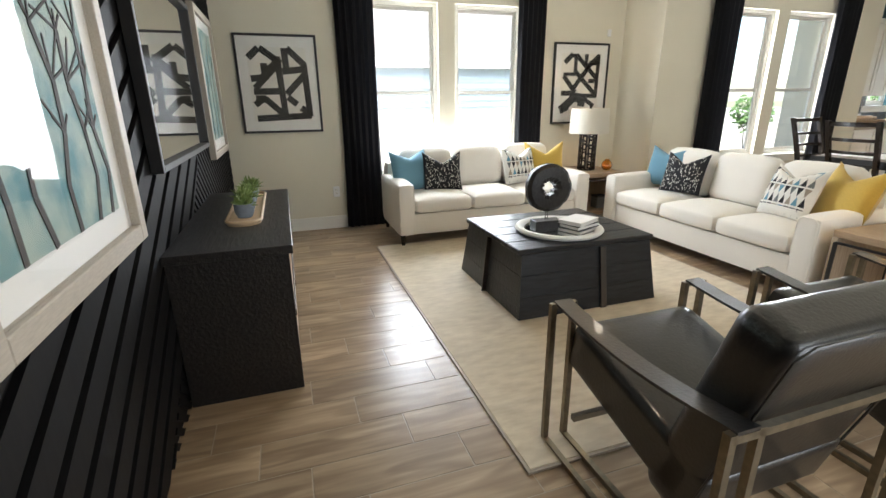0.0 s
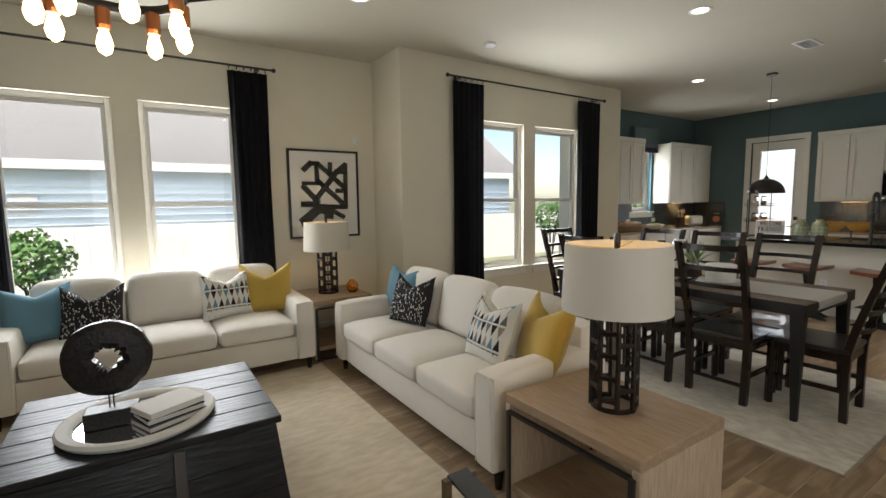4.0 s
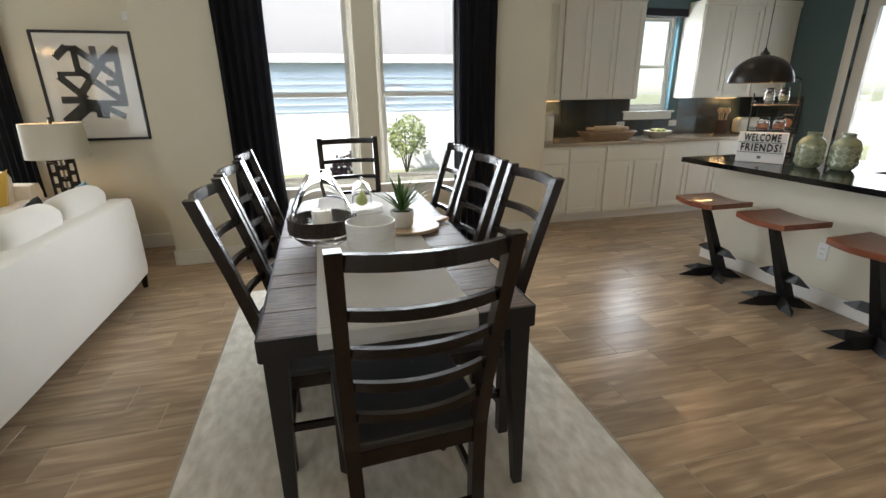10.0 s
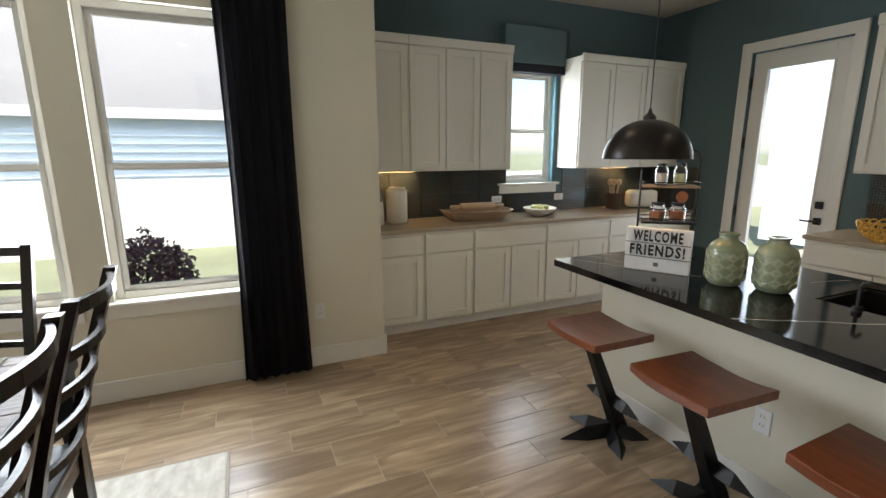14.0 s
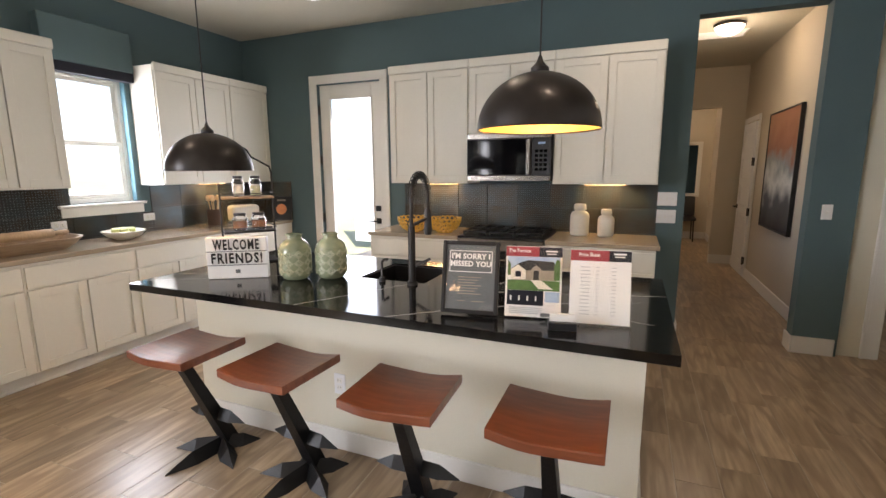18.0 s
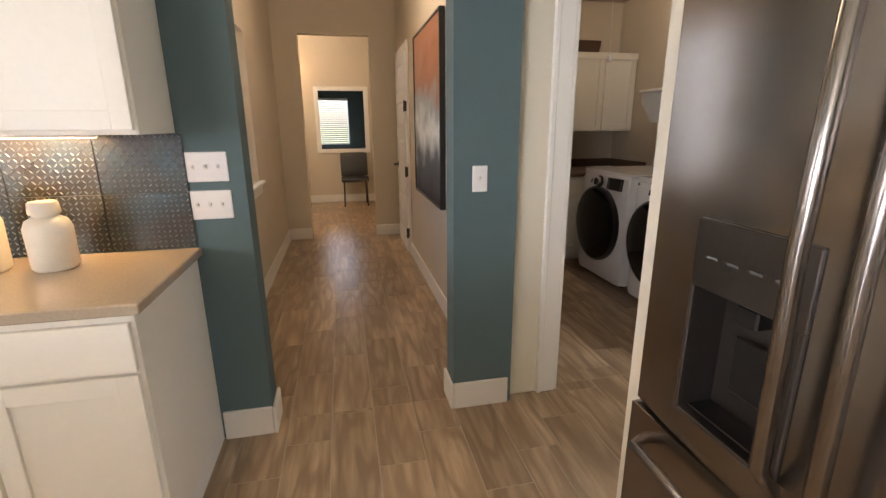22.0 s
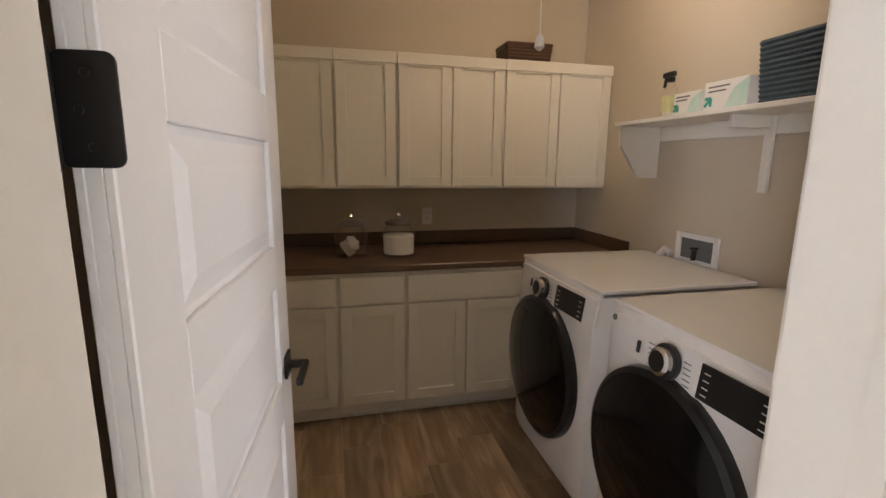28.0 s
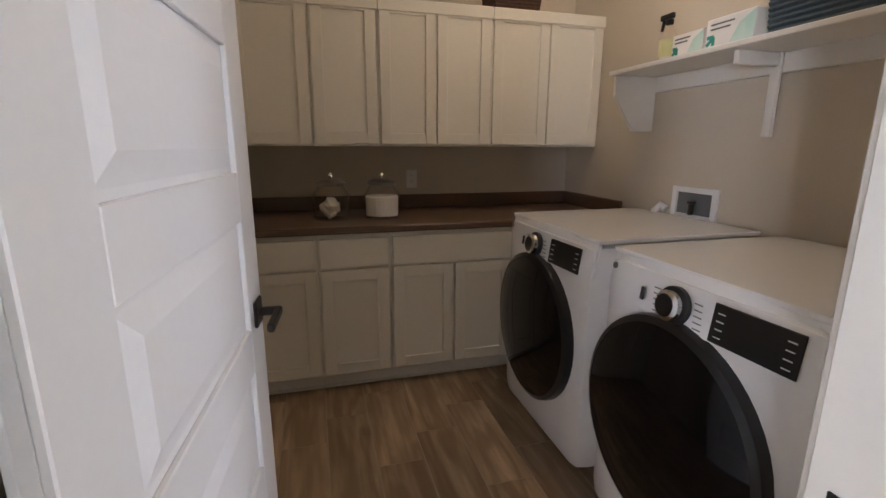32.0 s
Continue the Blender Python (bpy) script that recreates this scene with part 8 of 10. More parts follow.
# refrigerator
fr = thing("refrigerator", pose(10.315, -0.60, 0, 0, 0, 180), "stainless french-door refrigerator with a water dispenser", "refrigerator")
W_, D_, H_ = 0.91, 0.80, 1.78
part("body", B(0.004, W_ - 0.004, 0.075, D_, 0.03, H_ - 0.02, 0.004), M_BLKPL, fr)
for k, (x0, x1) in enumerate(((0.0, W_ / 2 - 0.003), (W_ / 2 + 0.003, W_))):
    bm = bmesh.new()
    xs = sorted({x0 + (x1 - x0) * i / 8 for i in range(9)} | ({0.165, 0.395} if k == 0 else set()))
    zs = [0.70, 0.785, 1.065, H_] if k == 0 else [0.70, H_]
    grid = [[bm.verts.new((xx, 0.022 * ((xx - W_ / 2) / (W_ / 2)) ** 2, z)) for z in zs] for xx in xs]
    back = [[bm.verts.new((xx, 0.07, z)) for z in (zs[0], H_)] for xx in xs]
    for i in range(len(xs) - 1):
        for j in range(len(zs) - 1):
            if not (k == 0 and j == 1 and 0.16 < xs[i] < 0.39):
                bm.faces.new((grid[i][j], grid[i + 1][j], grid[i + 1][j + 1], grid[i][j + 1]))
        bm.faces.new((grid[i][0], back[i][0], back[i + 1][0], grid[i + 1][0]))
        bm.faces.new((grid[i][-1], grid[i + 1][-1], back[i + 1][1], back[i][1]))
    for i in (0, -1):
        bm.faces.new(grid[i] + back[i][::-1])
    dd = part("door", bm, M_STEEL, fr, smooth=True)
    xh = W_ / 2 + (-0.045 if k == 0 else 0.045)
    pts = [(xh, -0.012, 0.78), (xh, -0.05, 0.83), (xh, -0.06, 1.2), (xh, -0.05, 1.62), (xh, -0.012, 1.67)]
    part("handle", tube(pts, 0.014, 10), M_STEEL, dd, smooth=True)
    if k == 0:
        dp = part("dispenser", B(0.155, 0.405, -0.006, 0.012, 1.066, 1.205, 0.002), M_STEELD, dd, "dark ice and water dispenser")
        for q in ((0.155, 0.166, 0.775, 1.0655), (0.394, 0.405, 0.775, 1.0655), (0.1665, 0.3935, 0.775, 0.786)):
            part("surround", B(q[0], q[1], -0.006, 0.012, q[2], q[3], 0.002), M_STEELD, dp)
        bm = bmesh.new()
        fa, fb = [(0.166, 0.002, 0.786), (0.394, 0.002, 0.786), (0.394, 0.002, 1.066), (0.166, 0.002, 1.066)], [(0.185, 0.062, 0.80), (0.375, 0.062, 0.80), (0.375, 0.062, 1.05), (0.185, 0.062, 1.05)]
        va, vb = [bm.verts.new(p) for p in fa], [bm.verts.new(p) for p in fb]
        bm.faces.new(vb)
        for j in range(4):
            bm.faces.new((va[j], va[(j + 1) % 4], vb[(j + 1) % 4], vb[j]))
        part("recess", bm, M_STEELD, dp)
        part("drip_tray", B(0.19, 0.37, 0.0, 0.058, 0.802, 0.806), M_BLKPL, dp)
        part("paddle", B(0.235, 0.325, 0.045, 0.052, 0.86, 0.98, 0.003), M_BLKPL, dp)
        part("nozzle", B(0.255, 0.305, 0.012, 0.05, 1.02, 1.06, 0.004), M_BLKPL, dp)
        for j in range(4):
            part("touch_mark", B(0.19 + 0.05 * j, 0.215 + 0.05 * j, -0.0075, -0.0065, 1.13, 1.135), M_GREYP, dp)
fz = part("freezer_drawer", soft_box(0.0, W_, 0.004, 0.07, 0.06, 0.692, 0.006, cuts=3), M_STEEL, fr, smooth=True)
part("handle", tube([(0.07, 0.005, 0.63), (0.09, -0.045, 0.63), (W_ / 2, -0.058, 0.63), (W_ - 0.09, -0.045, 0.63), (W_ - 0.07, 0.005, 0.63)], 0.014, 10), M_STEEL, fz, smooth=True)
part("toe_grille", B(0.02, W_ - 0.02, 0.03, 0.07, 0.0, 0.055), M_BLKPL, fr)
fc = thing("wall_cabinet", pose(10.335, -0.72, 1.86, 0, 0, 180), "white shaker cabinet above the refrigerator", "cabinet")
part("body", B(0.0, 0.97, 0.0, 0.60, 0.0, 0.80), M_CAB, fc)
for k in range(2):
    shaker(fc, pose(0.01 + k * 0.48, -0.001, 0.015), 0.47, 0.76)

bt = thing("stoneware_bottle", pose(7.93, 4.98, ZC), "tall cream stoneware bottle with a grey glazed neck", "bottle")
part("body", lathe([(0.052, 0), (0.056, 0.008), (0.055, 0.10), (0.050, 0.20)], 28, cap=False), M_CERAM, bt, smooth=True)
part("neck", lathe([(0.0502, 0.20), (0.044, 0.25), (0.030, 0.30), (0.026, 0.34), (0.02, 0.34)], 28), M_GREYP, bt, "dark grey glazed neck", smooth=True)

# ---- hall and foyer ----
pt = framed("framed_painting", pose(13.08, -0.598, 1.455, 0, 0, 180), 1.13, 1.31, M_BLACK, 0.018, 0.04, "large abstract painting in rust, grey and white", "picture", paper=False, glazed=False)
M_ABS = bpy.data.materials.new("abstract_paint")
M_ABS.use_nodes = True
_n = M_ABS.node_tree
_tc, _sp, _nz, _ad, _rm = (_n.nodes.new("ShaderNode" + k) for k in ("TexCoord", "SeparateXYZ", "TexNoise", "MapRange", "ValToRGB"))
_mu = _n.nodes.new("ShaderNodeMath")
_mu.operation = "MULTIPLY_ADD"
_mu.inputs[1].default_value = 0.55
_nz.inputs["Scale"].default_value = 3.5
_nz.inputs["Detail"].default_value = 8
_n.links.new(_tc.outputs["Object"], _sp.inputs[0])
_n.links.new(_tc.outputs["Object"], _nz.inputs["Vector"])
_n.links.new(_sp.outputs["Z"], _ad.inputs["Value"])
_ad.inputs["From Min"].default_value, _ad.inputs["From Max"].default_value = -0.65, 0.65
_ad.inputs["To Min"].default_value, _ad.inputs["To Max"].default_value = -0.25, 0.75
_n.links.new(_nz.outputs["Fac"], _mu.inputs[0])
_n.links.new(_ad.outputs[0], _mu.inputs[2])
_n.links.new(_mu.outputs[0], _rm.inputs[0])
for k, (pos, col) in enumerate(((0.0, (0.02, 0.02, 0.025, 1)), (0.25, (0.06, 0.07, 0.08, 1)), (0.45, (0.60, 0.60, 0.56, 1)), (0.58, (0.25, 0.27, 0.27, 1)), (0.72, (0.26, 0.09, 0.04, 1)), (0.95, (0.36, 0.16, 0.09, 1)))):
    e = _rm.color_ramp.elements[k] if k < 2 else _rm.color_ramp.elements.new(pos)
    e.position, e.color = pos, col
_n.links.new(_rm.outputs[0], _n.nodes["Principled BSDF"].inputs["Base Color"])
_n.nodes["Principled BSDF"].inputs["Roughness"].default_value = 0.55
part("canvas", B(-0.547, 0.547, -0.032, -0.004, -0.637, 0.637), M_ABS, pt)
panel_door("door_hall", pose(14.30, -0.578, 0), 0.74, 2.10, "white panelled hall door, shut, with black hinges", flip=1)
casing_x("trim_hall_door", -0.60, 14.30, 15.04, 2.12, 1, 0.07)


def dome_light(x, y, z, r, label, watts):
    d = thing("ceiling_lamp", pose(x, y, z), label, "lamp")
    part("pan", lathe([(r * 0.9, -0.001), (r, -0.012), (r, -0.035), (r * 0.93, -0.04)], 32, cap=False), M_BRONZE, d, smooth=True)
    part("glass_dome", lathe([(0.004, -0.125), (r * 0.35, -0.118), (r * 0.7, -0.09), (r * 0.92, -0.045), (r * 0.92, -0.02)], 32), M_DOME, d, "glowing frosted glass dome", smooth=True)
    part("knob", lathe([(0.003, -0.14), (0.008, -0.133), (0.006, -0.126)], 10), M_BRONZE, d)
    l = bpy.data.lights.new("ceiling_lamp_light", "POINT")
    l.energy, l.color, l.shadow_soft_size = watts, (1.0, 0.80, 0.56), 0.10
    new("ceiling_lamp_light", l).matrix_world = pose(x, y, z - 0.24)


dome_light(12.85, 0.06, CEIL, 0.15, "flush bronze ceiling lamp with a frosted dome in the hall, lit", 4.6)
dome_light(13.07, -2.30, LCEIL, 0.15, "flush bronze ceiling lamp with a frosted dome in the laundry, lit", 1.05)
# this third one is added out of sight to brighten the foyer
dome_light(16.7, 1.2, CEIL, 0.15, "added bronze dome lamp, out of sight, that brightens the foyer", 12)
ceiling_vent(13.3, 0.10, 0.55, 0.30, 90, "white slatted return-air vent in the hall ceiling")

fw_ = thing("interior_window", pose(18.1, 0.06, 1.465, 0, 0, -90), "white-framed interior window to the office", "window")
fw_["kind"] = "structure"
bm = bmesh.new()
for a in ((-0.47, -0.39, -0.57, 0.57), (0.39, 0.47, -0.57, 0.57), (-0.39, 0.39, 0.50, 0.57), (-0.39, 0.39, -0.57, -0.50)):
    box(bm, a[0], a[1], -0.02, -0.002, a[2], a[3], 0.003)
part("frame", bm, M_WHITE, fw_)
bl = thing("window_blind", pose(19.6, 0.245, 1.445, 0, 0, -90), "white horizontal blind over the office window", "blind")
for k in range(22):
    part("slat", B(-0.315, 0.315, -0.013, -0.010, -0.455 + k * 0.0415, -0.424 + k * 0.0415), M_BLIND, bl)
for x in (-0.2, 0.2):
    part("cord", bar(bmesh.new(), (x, -0.012, -0.455), (x, -0.012, 0.455), 0.003), M_BLIND, bl)
part("head_rail", B(-0.31, 0.31, -0.04, -0.002, 0.44, 0.475, 0.003), M_BLIND, bl)
area_lamp("office_light", 19.66, 0.245, 1.45, 0.6, 0.85, 5, DAY, 90, 90)

fch = thing("side_chair", pose(17.72, -0.10, 0, 0, 0, 90), "black leather side chair on thin metal legs", "chair")
part("seat", soft_box(-0.24, 0.24, -0.22, 0.24, 0.42, 0.50, 0.03, cuts=5), M_LEATHER, fch, smooth=True)
part("backrest", soft_box(-0.24, 0.24, -0.03, 0.03, 0.0, 0.42, 0.025, cuts=5), M_LEATHER, fch, smooth=True, m=pose(0, -0.22, 0.49, 8))
for x, y in product((-0.2, 0.2), (-0.19, 0.2)):
    part("leg", bar(bmesh.new(), (x, y, 0), (x * 0.95, y * 0.95, 0.43), 0.018), M_BLACK, fch)
cs = thing("console_table", pose(17.80, 1.25, 0), "slim black metal console table", "table")
part("top", B(-0.17, 0.17, -0.45, 0.45, 0.70, 0.73, 0.003), M_DARKWOOD, cs)
for x, y in product((-0.155, 0.155), (-0.435, 0.435)):
    part("leg", bar(bmesh.new(), (x, y, 0), (x, y, 0.70), 0.022), M_BLACK, cs)
part("lower_shelf", B(-0.16, 0.16, -0.44, 0.44, 0.12, 0.14), M_DARKWOOD, cs)
vp = thing("potted_plant", pose(17.80, 0.98, 0.731), "leafy green plant in a dark vase", "plant")
part("vase", lathe([(0.05, 0), (0.07, 0.06), (0.05, 0.16), (0.03, 0.2), (0.035, 0.21)], 18), M_BLACK, vp, smooth=True)
rn = random.Random(31)
for _ in range(14):
    a, e, ln = rn.uniform(0, 6.28), rn.uniform(0.2, 1.3), rn.uniform(0.15, 0.32)
    d = Vector((math.cos(a) * math.cos(e), math.sin(a) * math.cos(e), math.sin(e)))
    sd = Vector((-math.sin(a), math.cos(a), 0)) * 0.045
    o = Vector((0, 0, 0.2)) + d * ln * 0.35
    tip = Vector((0, 0, 0.2)) + d * ln
    bm = bmesh.new()
    face_of(bm, [o, (o + tip) / 2 - sd, tip, (o + tip) / 2 + sd])
    part("leaf", bm, M_LEAF, vp)
fpic = framed("framed_print", pose(18.098, 0.92, 1.62, 0, 0, -90), 0.34, 0.44, M_BAMBOO, 0.02, 0.02, "small wood-framed print with text lines", "picture")
strokes(fpic, [((-0.08, 0.10 - 0.035 * k), (0.08 - 0.02 * (k % 2), 0.10 - 0.035 * k)) for k in range(6)], -0.0115, 0.012, M_GREYP, "text_line")
sco = thing("wall_sconce", pose(18.10, 0.86, 2.24), "black wall sconce with a bare globe bulb, lit", "lamp")
part("backplate", lathe([(0.045, 0), (0.045, 0.012)], 18), M_BLACK, sco, m=pose(-0.002, 0, 0, 0, -90))
part("arm", bar(bmesh.new(), (-0.01, 0, 0), (-0.10, 0, 0.0), 0.014), M_BLACK, sco)
part("globe", lathe([(0.01, 0.0), (0.045, 0.025), (0.05, 0.05), (0.04, 0.085), (0.01, 0.1)], 18), M_BULB, sco, m=pose(-0.10, 0, 0.005), smooth=True)

# ---- laundry ----
LF = 13.62
y = -0.81
for k, w in enumerate((0.37, 0.37, 0.70)):
    base_cabinet(pose(LF, y, 0, 0, 0, -90), w, 14.26 - LF - 0.003, 2 if w > 0.5 else 1, "white shaker base cabinet in the laundry")["group"] = "laundry base cabinets"
    y -= w
lfill = thing("base_cabinet", pose(LF, y, 0, 0, 0, -90), "narrow white base cabinet beside the washer", "cabinet", "laundry base cabinets")
part("body", B(0.0005, 0.67, 0.0, 0.637, 0.10, 0.875), M_CAB, lfill)
part("toe_kick", B(0.0005, 0.67, 0.065, 0.637, 0.0, 0.0995), M_WHITE, lfill)
shaker(lfill, pose(0.012, -0.001, 0.70), 0.20, 0.150, "drawer_front")
shaker(lfill, pose(0.012, -0.001, 0.112), 0.20, 0.57)
lct = thing("laundry_countertop", pose(0, 0, 0), "brown laminate laundry countertop with a backsplash lip", "countertop")
part("slab", B(LF - 0.03, 14.257, -2.927, -0.803, 0.8755, 0.912, 0.006), M_LAMINATE, lct)
part("backsplash_lip", B(14.238, 14.258, -2.927, -0.803, 0.9125, 1.0, 0.004), M_LAMINATE, lct)
part("side_lip", B(LF - 0.03, 14.237, -2.928, -2.91, 0.9125, 1.0, 0.004), M_LAMINATE, lct)
y = -0.81
for w in (0.385, 0.355, 0.655, 0.725):
    wc = wall_cabinet(pose(13.92, y, 1.307, 0, 0, -90), w, 14.26 - 13.923, 0.765, 2 if w > 0.5 else 1, "white shaker wall cabinet in the laundry", crown=False)
    wc["group"] = "laundry wall cabinets"
    part("crown", B(0.0005, w - 0.0005, -0.026, -0.0005, 0.70, 0.765, 0.005), M_CAB, wc)
    y -= w


def canister(x, y, fill, label):
    c = thing("glass_canister", pose(x, y, 0.913), label, "jar", "laundry jars")
    part("glass", lathe([(0.0915, 0), (0.1, 0.00732), (0.1, 0.1342), (0.0732, 0.1708), (0.07076, 0.183), (0.06588, 0.183), (0.06832, 0.1684), (0.09394, 0.1318), (0.09394, 0.0122), (0.0366, 0.00732)], 28), M_PANE, c, smooth=True).visible_shadow = False
    lid = part("lid", lathe([(0.07808, 0.1836), (0.08052, 0.2013), (0.0488, 0.2172), (0.01464, 0.222)], 24), M_LIDM, c, "dark metal lid", smooth=True)
    part("knob", lathe([(0.00732, 0.222), (0.01464, 0.2379), (0.00732, 0.2501)], 12), M_CHROME, lid, smooth=True)
    if fill == "powder":
        part("contents", lathe([(0.09, 0.0135), (0.0925, 0.02), (0.0925, 0.118), (0.085, 0.124)], 24), M_PAPER, c, "white powder")
    else:
        rn = random.Random(8)
        for _ in range(9):
            a, r, z = rn.uniform(0, 6.28), rn.uniform(0, 0.03), rn.uniform(0.03, 0.075)
            part("contents", soft_box(-0.045, 0.045, -0.028, 0.028, 0, 0.036, 0.012, cuts=3), M_CERAM, c, m=pose(r * math.cos(a), r * math.sin(a), z, rn.uniform(-40, 40), rn.uniform(-40, 40), rn.uniform(0, 180)))


canister(13.88, -1.27, "soap", "glass canister of cream soap bars with a metal lid")
canister(13.88, -1.55, "powder", "glass canister of white powder with a metal lid")


def woven_basket(m, w, d, h, mat, label):
    b = thing("woven_basket", m, label, "basket")
    n = max(4, int(h / 0.018))
    for k in range(n):
        z = h * (k + 0.5) / n
        f = 0.9 + 0.1 * z / h
        part("woven_course", tube([(-w / 2 * f, -d / 2 * f, z), (w / 2 * f, -d / 2 * f, z), (w / 2 * f, d / 2 * f, z), (-w / 2 * f, d / 2 * f, z)], h / n * 0.62, 6, closed=True), mat, b)
    part("lining", B(-w / 2 * 0.9, w / 2 * 0.9, -d / 2 * 0.9, d / 2 * 0.9, 0, h * 0.9), mat, b)


woven_basket(pose(14.06, -2.38, 2.074), 0.20, 0.29, 0.115, M_BASKET, "brown wicker basket on top of the cabinets")
# washing machines
def washer(m, label, dryer=False):
    w_ = thing("dryer" if dryer else "washing_machine", m, label, "dryer" if dryer else "washing machine", "laundry machines")
    W, D, H = 0.735, 0.77, 0.975
    part("cabinet", soft_box(0, W, 0.0, D, 0.02, H - 0.012, 0.05, cuts=11), M_ENAMEL, w_, smooth=True)
    part("top", soft_box(-0.004, W + 0.004, 0.03, D + 0.002, H - 0.012, H + 0.012, 0.010, cuts=5), M_ENAMEL, w_, smooth=True)
    bm = bmesh.new()
    rows = []
    for i in range(11):
        u = -1 + i / 5
        bul = 0.030 * (1 - u * u)
        rows.append([bm.verts.new((W / 2 + u * (W / 2 - 0.004), yy - bul * k, z)) for yy, z, k in ((0.018, 0.835, 1.0), (0.03, 0.835, 0.0), (0.05, H + 0.004, 0.0), (0.040, H + 0.004, 0.4))])
    for a, b in zip(rows, rows[1:]):
        for j in range(4):
            bm.faces.new((a[j], a[(j + 1) % 4], b[(j + 1) % 4], b[j]))
    bm.faces.new(rows[0])
    bm.faces.new(rows[-1])
    cp = part("control_panel", bm, M_ENAMEL, w_, smooth=True)
    tilt = 8
    part("dial_ring", lathe([(0.054, -0.004), (0.054, 0.010), (0.050, 0.012)], 32), M_BLKPL, cp, m=pose(0.335, -0.012, 0.89, 90 - tilt))
    part("dial", lathe([(0.044, 0.008), (0.042, 0.03), (0.033, 0.037)], 32), M_CHROME, cp, m=pose(0.335, -0.012, 0.89, 90 - tilt), smooth=True)
    part("dial_face", lathe([(0.033, 0.036), (0.030, 0.039)], 28), M_BLKPL, cp, m=pose(0.335, -0.012, 0.89, 90 - tilt))
    part("display", B(0, 0.22, -0.004, 0.0, -0.05, 0.05, 0.002), M_BLKPL, cp, "black touch display", m=pose(0.455, -0.0075, 0.89, -tilt, 0, 2))
    for k in range(4):
        for s in (0.015, 0.185):
            part("display_mark", B(s, s + 0.02, -0.0052, -0.0042, -0.035 + 0.02 * k, -0.032 + 0.02 * k), M_PAPER, cp, m=pose(0.455, -0.0075, 0.89, -tilt, 0, 2))
    for s in (0.255, 0.402):
        for k in range(5):
            part("cycle_mark", B(0, 0.026, -0.0015, 0, 0, 0.003), M_GREYP, cp, m=pose(s, -0.0125, 0.85 + k * 0.017, -tilt))
    part("button", B(-0.008, 0.008, -0.004, 0, -0.02, 0.02, 0.003), M_BLKPL, cp, m=pose(0.205, -0.009, 0.885, -tilt))
    part("emblem", lathe([(0.011, 0), (0.011, 0.003)], 16), M_GREYP, cp, m=pose(0.045, 0.008, 0.93, 90 - tilt))
    cx, cz = W / 2 - 0.03, 0.515
    ring = part("door_ring", lathe([(0.328, -0.02), (0.336, 0.03), (0.332, 0.055), (0.312, 0.064)], 48, cap=False), M_BLKPL, w_, m=pose(cx, 0.022, cz, 90), smooth=True)
    part("door_glass", lathe([(0.314, 0.062), (0.26, 0.078), (0.17, 0.092), (0.06, 0.098), (0.004, 0.099)], 48), M_SMOKE, w_, "bulging smoked glass door", m=pose(cx, 0.022, cz, 90), smooth=True)
    if not dryer:
        part("energy_sticker", B(0.60, 0.635, 0.015, 0.0185, 0.735, 0.775), M_GREYP, w_)
    for x in (0.08, W - 0.08):
        part("foot", lathe([(0.025, 0), (0.022, 0.022)], 12), M_BLKPL, w_, m=pose(x, 0.1, 0))
    return w_


washer(pose(13.41, -2.125, 0, 0, 0, 180), "white front-loading washing machine with a black door")
washer(pose(12.585, -2.125, 0, 0, 0, 180), "white front-loading dryer with a large black door", True)
wb = thing("washer_box", pose(13.06, -2.93, 1.05, 0, 0, 180), "white recessed washer valve box on the wall", "valve box")
bm = bmesh.new()
for a in ((-0.137, -0.105, -0.075, 0.075), (0.105, 0.137, -0.075, 0.075), (-0.105, 0.105, 0.048, 0.075), (-0.105, 0.105, -0.075, -0.055)):
    box(bm, a[0], a[1], -0.014, -0.001, a[2], a[3], 0.002)
part("frame", bm, M_DOOR, wb)
part("back", B(-0.105, 0.105, -0.004, -0.001, -0.055, 0.048), M_GREYP, wb)
part("valve", lathe([(0.012, 0), (0.012, 0.05), (0.02, 0.055), (0.02, 0.065)], 10), M_BRONZE, wb, m=pose(0, -0.022, -0.055))
part("hose_elbow", tube([(-0.16, -0.02, -0.05), (-0.19, -0.03, -0.03), (-0.2, -0.05, -0.06), (-0.2, -0.05, -0.12)], 0.022, 10), M_DOOR, wb, smooth=True)
shf = thing("wall_shelf", pose(0, 0, 0), "white wooden wall shelf on brackets above the machines", "shelf")
part("board", B(11.60, 13.42, -2.928, -2.65, 1.66, 1.68, 0.003), M_WHITE, shf)
part("cleat", B(11.60, 13.40, -2.928, -2.908, 1.585, 1.6595, 0.003), M_WHITE, shf)
for x in (13.40, 12.72, 12.1):
    bm = bmesh.new()
    if x > 13.3:
        extrude_poly(bm, [(-2.9075, 1.6595), (-2.67, 1.6595), (-2.67, 1.56), (-2.79, 1.39), (-2.9075, 1.39)][::-1], lambda u, v, w: (13.40 - w, u, v), 0.02)
    else:
        box(bm, x - 0.02, x + 0.02, -2.9075, -2.89, 1.35, 1.6595, 0.003)
        box(bm, x - 0.012, x + 0.012, -2.8895, -2.70, 1.61, 1.6595, 0.003)
    part("bracket", bm, M_WHITE, shf)
ZS = 1.6805
sb = thing("spray_bottle", pose(13.19, -2.79, ZS), "clear spray bottle with black trigger and yellow label", "bottle")
part("bottle", lathe([(0.03, 0), (0.036, 0.006), (0.036, 0.13), (0.02, 0.16), (0.014, 0.175)], 20), M_PANE, sb, smooth=True).visible_shadow = False
part("liquid", lathe([(0.031, 0.008), (0.031, 0.10)], 16), M_CERAM, sb)
